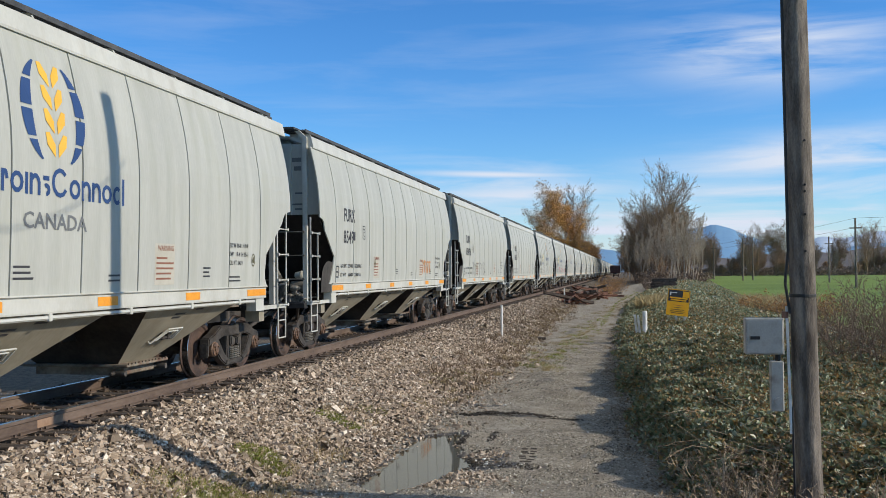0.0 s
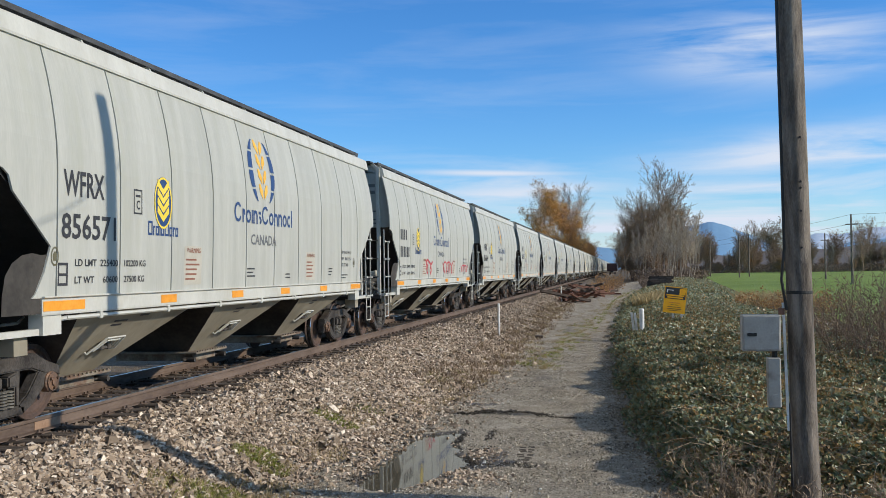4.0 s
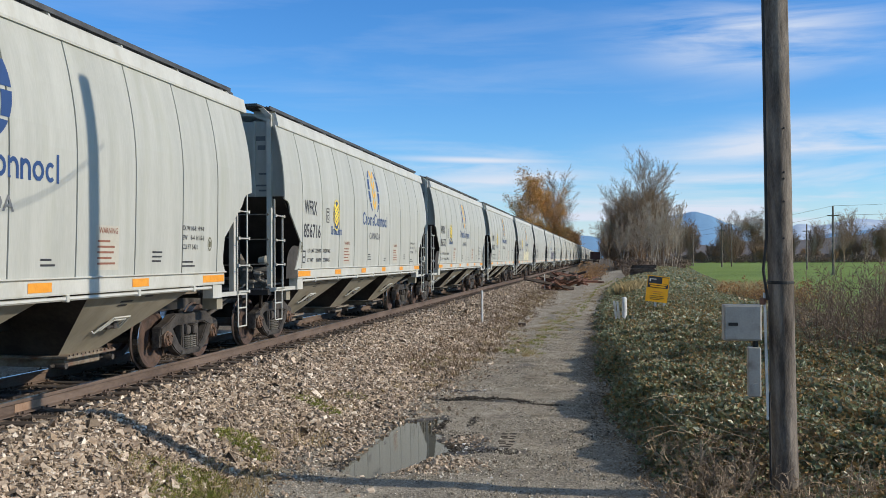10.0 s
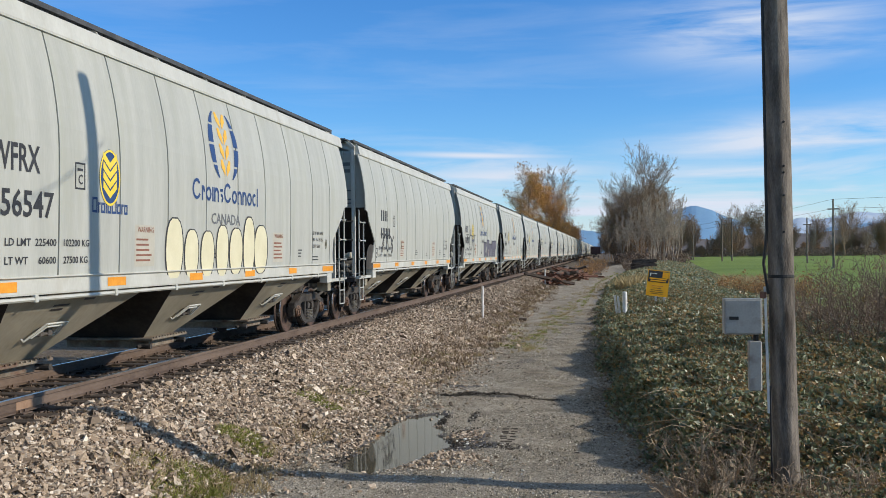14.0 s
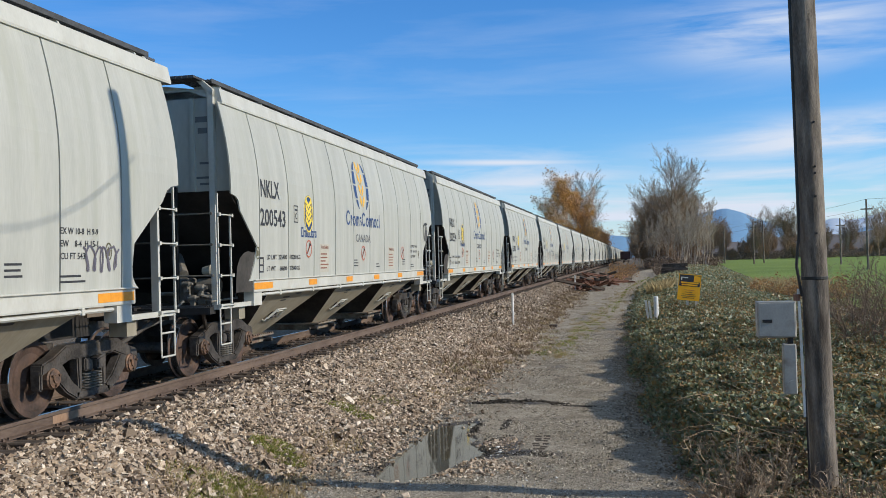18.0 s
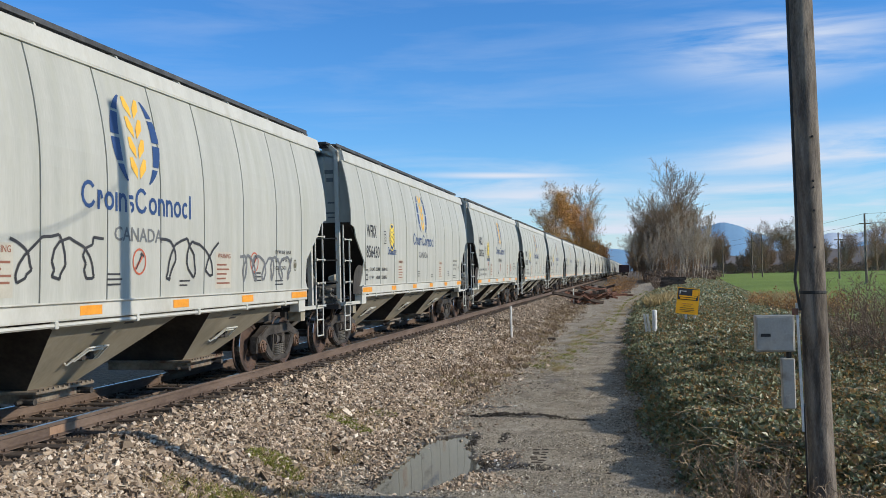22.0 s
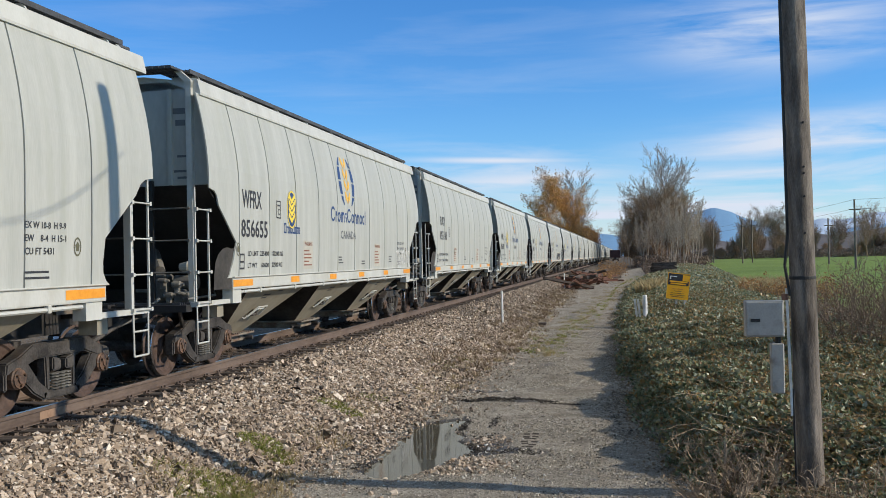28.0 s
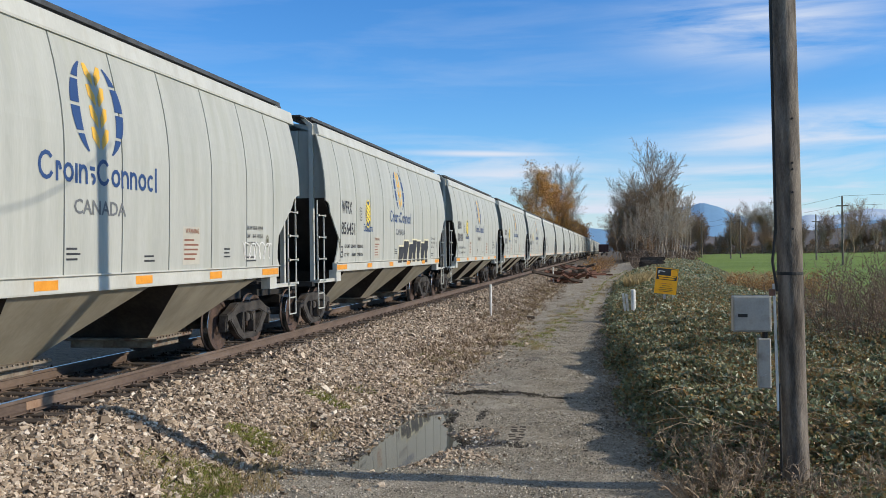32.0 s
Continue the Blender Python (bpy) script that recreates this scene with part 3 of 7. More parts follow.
for i in range(1, 300):
    again(tie, track, pose(random.uniform(-0.05, 0.05), 3.0 + 0.5 * i, random.uniform(-0.01, 0.006), 0, 0, random.uniform(-0.8, 0.8)))
far_ties = BM()
for i in range(300, 700):
    y = 3.0 + 0.5 * i
    box(far_ties, -1.3, 1.3, y - 0.11, y + 0.11, -0.38, -0.18)
tagged(part("far_ties", far_ties, TIE, track), kind="stuff")
plates = BM()
for i in range(0, 120):
    y = 3.0 + 0.5 * i
    for s in (-1, 1):
        box(plates, s * 0.753 - 0.17, s * 0.753 + 0.17, y - 0.09, y + 0.09, -0.180, -0.166)
        for dx in (-0.095, 0.095):
            for dy in (-0.05, 0.05):
                box(plates, s * 0.753 + dx - 0.012, s * 0.753 + dx + 0.012, y + dy - 0.012, y + dy + 0.012, -0.17, -0.135)
tagged(part("tie_plates_and_spikes", plates, RUST, track), kind="stuff")


def scatter_stones(name, count, xs, ys, size, seed, material, lift=0.3, keep=None, slab=True):
    """Broken stones, tipped slabs or mere chips, strewn on the ground with their undersides open."""
    rng = np.random.default_rng(seed)
    x, y = xs(rng, count), ys(rng, count)
    if keep is not None:
        ok = keep(x, y, rng)
        x, y = x[ok], y[ok]
    n = len(x)
    if slab:
        base = np.array([(-1, -1, -0.6), (1, -1, -0.6), (1, 1, -0.6), (-1, 1, -0.6), (-0.8, -0.85, 0.6), (0.85, -0.8, 0.6), (0.8, 0.85, 0.6), (-0.85, 0.8, 0.6)], float) * np.array([1.05, 0.72, 0.62])
        f = np.array([(4, 5, 6, 7), (0, 1, 5, 4), (1, 2, 6, 5), (2, 3, 7, 6), (3, 0, 4, 7)])
    else:
        base = np.array([(1, 0.1, -0.5), (-0.75, 0.8, -0.5), (-0.6, -0.85, -0.5), (0.1, -0.1, 0.75)], float)
        f = np.array([(0, 1, 3), (1, 2, 3), (2, 0, 3)])
    m = len(base)
    s = size * rng.lognormal(0, 0.36, (n, 1, 1))
    v = base[None] * (1 + rng.uniform(-0.35, 0.25, (n, m, 1))) * s * rng.uniform(0.75, 1.3, (n, 1, 3)) + rng.normal(0, 0.13, (n, m, 3)) * s
    turn, tip, to = rng.uniform(0, 2 * np.pi, n), rng.normal(0, 0.85, n), rng.uniform(0, 2 * np.pi, n)
    half = np.sin(tip / 2)
    a, b, c, w = half * np.cos(to), half * np.sin(to), np.zeros(n), np.cos(tip / 2)
    ct, st = np.cos(turn)[:, None], np.sin(turn)[:, None]
    v = np.stack([v[..., 0] * ct - v[..., 1] * st, v[..., 0] * st + v[..., 1] * ct, v[..., 2]], -1)
    R = np.stack([1 - 2 * (b * b + c * c), 2 * (a * b - c * w), 2 * (a * c + b * w), 2 * (a * b + c * w), 1 - 2 * (a * a + c * c), 2 * (b * c - a * w), 2 * (a * c - b * w), 2 * (b * c + a * w), 1 - 2 * (a * a + b * b)], -1).reshape(n, 3, 3)
    v = np.einsum("nij,nkj->nki", R, v)
    v += np.stack([x, y, height(x, y) + lift * s[:, 0, 0] * rng.uniform(0, 2.6, n)], -1)[:, None]
    faces = (f[None] + m * np.arange(n)[:, None, None]).reshape(-1, f.shape[1])
    return tagged(arrays(name, v.reshape(-1, 3), faces, material), kind="stuff")


def on_bed(x, y, rng):
    edge = road_left(y) + rng.normal(0, 0.30, len(x)) - 0.15 - 0.5 * np.abs(rng.normal(0, 0.5, len(x))) * (rng.random(len(x)) < 0.5) + rng.exponential(0.45, len(x)) * (rng.random(len(x)) < 0.22)
    tie_gap = (np.abs((y - 3.0 + 0.25) % 0.5 - 0.25) > 0.125) | (x > 1.33)
    rails = (np.abs(np.abs(x) - 0.753) > 0.12)
    return (x < edge) & tie_gap & rails


near = scatter_stones("ballast", 142000, lambda r, n: r.uniform(1.2, 5.4, n), lambda r, n: 7.2 + 25 * r.random(n) ** 1.25, 0.0205, 1, STONE, 0.30, on_bed)
tagged(near, "angular grey and tan crushed ballast stones", "ballast")
far_bed = scatter_stones("ballast", 42000, lambda r, n: r.uniform(1.2, 4.8, n), lambda r, n: 31 + 75 * r.random(n) ** 1.3, 0.030, 2, STONE, 0.35, on_bed, False)
tagged(far_bed, "angular grey and tan crushed ballast stones", "ballast")


dusty = scatter_stones("ballast", 75000, lambda r, n: r.uniform(-3.4, 1.75, n), lambda r, n: 6.5 + 40 * r.random(n) ** 1.3, 0.027, 4, DARKSTONE, 0.25, lambda x, y, r: on_bed(x, y, r) & (x < 1.62 + r.normal(0, 0.12, len(x))), False)
tagged(dusty, "rust-brown dusted ballast between the ties", "ballast")


GRAVEL = stones_material("road_gravel", ((0.09, 0.078, 0.058), (0.31, 0.275, 0.215), (0.44, 0.395, 0.315), (0.17, 0.148, 0.113), (0.60, 0.55, 0.46), (0.78, 0.74, 0.66)))


def on_road(x, y, rng):
    return (x > road_left(y) - 0.2) & (x < road_right(y) + 0.2) & (puddle(x, y) < -0.02) & (rng.random(len(x)) < 0.25 + 0.75 * (wob(x, y, 2.2, 9) > 0.1))


tagged(scatter_stones("gravel", 130000, lambda r, n: r.uniform(3.4, 9.0, n), lambda r, n: 8.0 + 26 * r.random(n) ** 1.3, 0.0095, 3, GRAVEL, 0.3, on_road, False), "loose grey road gravel", "gravel")


def round_spots(spots, pull=0.5):
    """Places strewn round (x, y, half width, half length, share)."""
    def xs_ys(rng, n):
        k = rng.choice(len(spots), n, p=np.array([q[4] for q in spots]) / sum(q[4] for q in spots))
        a = np.array([q[:4] for q in spots])[k]
        return a[:, 0] + a[:, 2] * rng.normal(0, pull, n), a[:, 1] + a[:, 3] * rng.normal(0, pull, n)
    return xs_ys


def strew(name, count, spots, size, seed, material, label, category, lift=0.3):
    where = round_spots(spots)(np.random.default_rng(seed), count)
    return tagged(scatter_stones(name, count, lambda r, n: where[0], lambda r, n: where[1], size, seed, material, lift), label, category)


MUCK = mat("wet_dark_clods", (0.025, 0.021, 0.017), (0.085, 0.070, 0.052), 9, 0.7, 0, 0.4, 60, vary=0.4)
strew("gravel", 1500, [(5.8, 11.9, 0.55, 0.35, 3), (5.4, 11.5, 0.5, 0.25, 2), (4.3, 12.8, 0.2, 1.2, 3), (5.85, 13.5, 0.3, 0.5, 1)], 0.015, 51, STONE, "loose pale stones round the puddle", "gravel")
strew("mud_clods", 1500, [(5.35, 17.2, 0.34, 0.09, 5), (5.85, 17.35, 0.32, 0.09, 5), (6.25, 17.3, 0.2, 0.07, 2), (6.7, 17.1, 0.35, 0.05, 1), (5.0, 17.1, 0.2, 0.06, 1)], 0.014, 52, MUCK, "dark ridge of clods and debris across the road", "debris")
strew("mud_clods", 1300, [(5.75, 13.3, 0.16, 0.8, 3), (5.65, 12.9, 0.25, 0.3, 2), (4.45, 12.0, 0.10, 0.6, 2), (5.25, 14.6, 0.10, 0.7, 2), (6.3, 12.75, 0.5, 0.18, 2), (5.68, 15.3, 0.08, 0.5, 1), (4.9, 11.9, 0.2, 0.5, 0.5)], 0.010, 53, MUCK, "dark mud clods and rotting leaves at the puddle edge", "debris", 0.1)
strew("mud_clods", 2600, [(5.6, 22, 0.9, 1.6, 1), (5.4, 28, 0.9, 2.5, 1.4), (6.6, 35, 0.8, 4, 1.4), (4.4, 20, 0.35, 3, 1.6), (4.3, 27, 0.4, 5, 2), (7.6, 16, 0.35, 3, 2), (7.4, 24, 0.35, 5, 2)], 0.009, 54, MUCK, "dark leaf litter and crumbs on the road", "debris", 0.1)
strew("pale_stone", 26, [(5.82, 13.1, 0.12, 0.5, 2), (5.2, 18.7, 0.3, 0.3, 1), (6.4, 11.2, 0.6, 0.4, 2)], 0.014, 55, WHITE, "pale stones and scraps lying on the road", "stones")
rng = random.Random(14)
vs, fs = [], []
for i in range(8):
    for dx in (-0.045, 0.045):
        cx, cy = 6.36 + 0.013 * i + dx + rng.uniform(-0.035, 0.035), 14.2 - 0.23 * i + rng.uniform(-0.07, 0.07)
        cz = float(height(cx, cy))
        k = len(vs)
        for ax, ay, az in ((-0.05, -0.022, 0.0), (0.05, -0.010, 0.0), (0.045, 0.018, 0.014), (-0.045, 0.006, 0.016), (0.05, 0.035, 0.0), (-0.05, 0.026, 0.0)):
            vs.append((cx + ax, cy + ay * (1 if dx > 0 else 1.2), cz + az))
        fs += [(k, k + 1, k + 2, k + 3), (k + 3, k + 2, k + 4, k + 5)]
tagged(soup("tyre_track", vs, fs, MUCK), "dark tyre tread print pressed in wet mud", "tyre track", kind="stuff")


# ---- the train ----
LONG, SPEED, FIRST = 16.60, 15.0, 17.55
# the coupler plane ahead of car 0 stands at y = FIRST at the start; the train runs towards -y


def side(z):
    """Half width of the car body at a height."""
    if z < 2.97:
        return 1.626 - 0.030 * ((2.97 - z) / 1.5) ** 2
    return 1.626 - 0.215 * ((z - 2.97) / 1.35) ** 1.8


LEVELS = [1.47, 1.52, 1.62, 1.75, 1.9, 2.04, 2.3, 2.6, 2.76, 2.82, 2.855, 2.97, 3.2, 3.45, 3.7, 3.95, 4.15, 4.32]
SEAMS = [2.16, 3.52, 4.91, 6.28, 7.60, 8.91, 10.22, 11.66, 13.10, 14.38]


def wall_panel(y0, y1, start=None, stop=None):
    """One bulged side sheet from y0 to y1; start(z) and stop(z) may cut its ends."""
    bm = BM()
    rows = []
    for z in LEVELS:
        a, b = (start(z) if start else y0 + 0.009), (stop(z) if stop else y1 - 0.009)
        x = side(z)
        rows.append([bm.verts.new(p) for p in ((x - 0.02, a, z), (x + 0.004, a + 0.002, z), (x + 0.004, a + 0.012, z), (x, a + 0.020, z), (x, b - 0.004, z), (x - 0.02, b, z))])
    for r, s in zip(rows, rows[1:]):
        for i in range(5):
            bm.faces.new((r[i], r[i + 1], s[i + 1], s[i]))
    return bm


UP = 0.18  # the body above the notch stands this much further back than the underframe


def cutaway(z, end=0):
    """How far the side sheet's end stands from the coupler plane: the notch above the ladder."""
    if end:
        return float(np.interp(z, [1.47, 1.52, 1.62, 1.75, 2.04, 2.62, 2.80, 2.82, 2.855, 4.4], [1.80, 1.88, 1.95, 1.96, 1.91, 1.15, 1.02, 0.93, 0.72, 0.76]))
    return float(np.interp(z, [1.47, 1.52, 1.75, 2.04, 2.60, 2.80, 2.82, 2.855, 4.4], [1.72, 1.78, 1.93, 2.04, 1.36, 1.28, 1.20, 1.02, 1.06]))


def strip(bm, x_of, y0, y1, z0, z1, n=1, lift=0.004):
    """A flat mark on the car's side that follows its bulge."""
    rows = [[bm.verts.new((x_of(z) + lift, y, z)) for y in (y0, y1)] for z in np.linspace(z0, z1, n + 1)]
    for r, s in zip(rows, rows[1:]):
        bm.faces.new((r[0], r[1], s[1], s[0]))


def leaf_shape(bm, outline, y, z, lift=0.005):
    bm.faces.new([bm.verts.new((side(z + q) + lift, y + p, z + q)) for p, q in outline])


# words that are painted on the cars, turned into meshes before anything else is placed
NUMBERS = {0: ("FURX", "8549"), 1: ("FURX", "854926"), 2: ("FURX", "855131"), 3: ("WFRX", "856571"), 5: ("WFRX", "856604"), 6: ("NKLX", "200570"), 7: ("NKLX", "200593"),
           8: ("WFRX", "856698"), 9: ("WFRX", "856716"), 10: ("WFRX", "856573"), 11: ("WFRX", "856512"), 12: ("WFRX", "856547"), 15: ("WFRX", "856664"), 16: ("NKLX", "200543"),
           17: ("NKLX", "200534"), 18: ("WFRX", "856708"), 19: ("NKLX", "200569"), 20: ("WFRX", "856430"), 21: ("NKLX", "200576"), 22: ("WFRX", "856702"),
           25: ("WFRX", "856655"), 26: ("FURX", "855143"), 27: ("WFRX", "856487"), 28: ("WFRX", "856556"), 29: ("WFRX", "856451")}
WORDS = {w for pair in NUMBERS.values() for w in pair} | {"CANADA", "WARNING", "LD LMT  225400", "LT WT     60600", "102200 KG", "27500 KG", "EX W 10-8  H 9-9", "EW    8-4  H 15-1", "CU FT 5431", "C"}


def letters(words):
    made = {}
    for w in sorted(words):
        c = bpy.data.curves.new("words", "FONT")
        c.body, c.size, c.resolution_u, c.offset = w, 1.0, 2, 0.016
        made[w] = new("words", c)
    dg = bpy.context.evaluated_depsgraph_get()
    out = {}
    for w, o in made.items():
        me = bpy.data.meshes.new_from_object(o.evaluated_get(dg))
        co = np.array([v.co[:] for v in me.vertices])
        co -= co.min(0)
        out[w] = (co / max(1e-6, co[:, 1].max()), [tuple(p.vertices) for p in me.polygons])
        bpy.data.objects.remove(o)
        bpy.data.meshes.remove(me)
    return out


GLYPHS = letters(WORDS)


DECAL = 0.10  # the lettering sits a little ahead of the car's middle


def word(text, y, z, tall, wide, lift=0.005):
    """Painted letters on the car's side, from y on, with their foot at z; wide is the whole word's length."""
    co, faces = GLYPHS[text]
    k = wide / co[:, 0].max()
    return [(side(z + b * tall) + lift, y + DECAL + a * k, z + b * tall) for a, b, _ in co], faces


def stencil(name, parent, material, lines, label=""):
    verts, faces = [], []
    for args in lines:
        v, f = word(*args)
        faces += [tuple(i + len(verts) for i in p) for p in f]
        verts += v
    ob = tagged(soup(name, verts, faces, material, parent), kind="stuff")
    if label:
        ob["label"] = label
    return ob


# -- truck, built once
def build_truck(parent, y):
    bm = BM()
    box(bm, -0.95, 0.95, -0.17, 0.17, 0.42, 0.66, 0.03)
    box(bm, -0.30, 0.30, -0.30, 0.30, 0.60, 0.78)
    for s in (-1, 1):
        box(bm, -0.75, 0.75, s * 0.36 - 0.05, s * 0.36 + 0.05, 0.34, 0.44)
    truck = part("truck", bm, CAST, parent, "two-axle cast steel freight truck")
    truck.location = (0, y, 0)
    for s in (-1, 1):
        bm = BM()
        # cast frame: top chord, bow-shaped tension member, columns and pedestal jaws
        frame_in, frame_out = s * 0.90, s * 1.07
        prism(bm, [(-1.08, 0.50), (-1.06, 0.64), (-0.84, 0.70), (-0.58, 0.82), (0.58, 0.82), (0.84, 0.70), (1.06, 0.64), (1.08, 0.50), (0.95, 0.54), (0.76, 0.56), (0.50, 0.64), (-0.50, 0.64), (-0.76, 0.56), (-0.95, 0.54)], "x", frame_in, frame_out)
        box(bm, min(s * 0.92, s * 1.06), max(s * 0.92, s * 1.06), -0.38, 0.38, 0.14, 0.245)
        for q in (-1, 1):
            arm = [(q * 0.34, 0.135), (q * 0.56, 0.24), (q * 0.90, 0.52), (q * 0.80, 0.66), (q * 0.66, 0.62), (q * 0.44, 0.37), (q * 0.27, 0.26)]
            prism(bm, arm, "x", s * 0.92, s * 1.06)
            prism(bm, [(q * 0.225, 0.24), (q * 0.30, 0.24), (q * 0.325, 0.71), (q * 0.225, 0.71)], "x", s * 0.92, s * 1.05)
            prism(bm, [(q * 1.08, 0.33), (q * 1.08, 0.58), (q * 1.02, 0.58), (q * 1.02, 0.33)], "x", s * 0.91, s * 1.05)
            prism(bm, [(q * 0.67, 0.36), (q * 0.73, 0.36), (q * 0.78, 0.62), (q * 0.67, 0.62)], "x", s * 0.91, s * 1.05)
            prism(bm, [(q * 0.22, 0.47), (q * 0.05, 0.47), (q * 0.05, 0.60), (q * 0.22, 0.64)], "x", s * 0.95, s * 1.09)
        bmesh.ops.recalc_face_normals(bm, faces=bm.faces)
        bmesh.ops.bevel(bm, geom=bm.edges[:], offset=0.018, segments=2, affect="EDGES")
        part("sideframe", bm, CAST, truck)
        bm = BM()
        for dy in (-0.125, 0.0, 0.125):
            for i in range(6):
                z = 0.245 + 0.034 * i
                lathe(bm, [(z, 0.036), (z + 0.006, 0.061), (z + 0.018, 0.061), (z + 0.024, 0.036)], 10, "z", (s * 1.03, dy, 0))
        tagged(part("spring_nest", bm, GEAR, truck, "coil springs"), kind="stuff")
        for q in (-1, 1):
            bm = BM()
            lathe(bm, [(0.0, 0.125), (s * 0.10, 0.125), (s * 0.115, 0.110), (s * 0.13, 0.110), (s * 0.135, 0.05), (s * 0.15, 0.05)], 14, "x", (s * 0.975, q * 0.875, 0.457))
            for i in range(3):
                a = 2 * math.pi * i / 3 + 0.5
                rod(bm, (s * 1.095, q * 0.875 + 0.075 * math.cos(a), 0.457 + 0.075 * math.sin(a)), (s * 1.135, q * 0.875 + 0.075 * math.cos(a), 0.457 + 0.075 * math.sin(a)), 0.018, 6)
            part("bearing_cap", bm, CAPRUST, truck, "roller bearing end cap with three bolts")
    rim = [(-0.070, 0.10), (-0.070, 0.15), (-0.015, 0.19), (0.005, 0.36), (-0.06, 0.385), (-0.068, 0.485), (-0.045, 0.487), (-0.028, 0.462), (0.062, 0.455), (0.070, 0.449), (0.070, 0.392), (0.048, 0.372), (0.030, 0.30), (0.040, 0.19), (0.085, 0.15), (0.085, 0.10)]
    for q in (-1, 1):
        bm = BM()
        rod(bm, (-0.98, 0, 0), (0.98, 0, 0), 0.085, 10)
        axle = part("axle", bm, CAST, truck)
        axle.matrix_parent_inverse = pose(0, q * 0.875, 0.457)
        for s in (-1, 1):
            bm = BM()
            lathe(bm, [(s * 0.745 + s * a, r) for a, r in rim], 32, "x")
            w = part("wheel", bm, WHEEL, truck, "brown steel wheel with a worn bright rim")
            w.data.materials.append(TREAD)
            for f in w.data.polygons:
                r = math.hypot(f.center.y, f.center.z)
                if r > 0.440 and abs(f.normal.x) < 0.6:
                    f.material_index = 1
            w.matrix_parent_inverse = pose(0, q * 0.875, 0.457)
    return truck


def ladder(parent, end):
    """Side ladder with its step below, at the near side; end -1 is the leading end."""
    def yy(v):
        return v if end < 0 else LONG - v
    bm = BM()
    x = 1.53
    for y, top in ((0.71, 2.84), (1.17, 2.53)):
        box(bm, x - 0.012, x + 0.012, yy(y) - 0.016, yy(y) + 0.016, 1.10, top)
    for z in (2.52, 2.05, 1.58, 1.12):
        pipe(bm, [(x + 0.035, yy(0.71), z), (x + 0.035, yy(1.17), z)], 0.011)
        for y in (0.71, 1.17):
            box(bm, x, x + 0.05, yy(y) - 0.025, yy(y) + 0.025, z - 0.025, z + 0.025)
    pipe(bm, [(x, yy(0.74), 1.10), (x, yy(0.75), 0.52), (x, yy(1.12), 0.52), (x, yy(1.13), 1.10)], 0.014)
    pipe(bm, [(x, yy(0.75), 0.84), (x, yy(1.12), 0.84)], 0.014)
    return part("ladder", bm, TRIM, parent, "pale grey steel side ladder with a step")


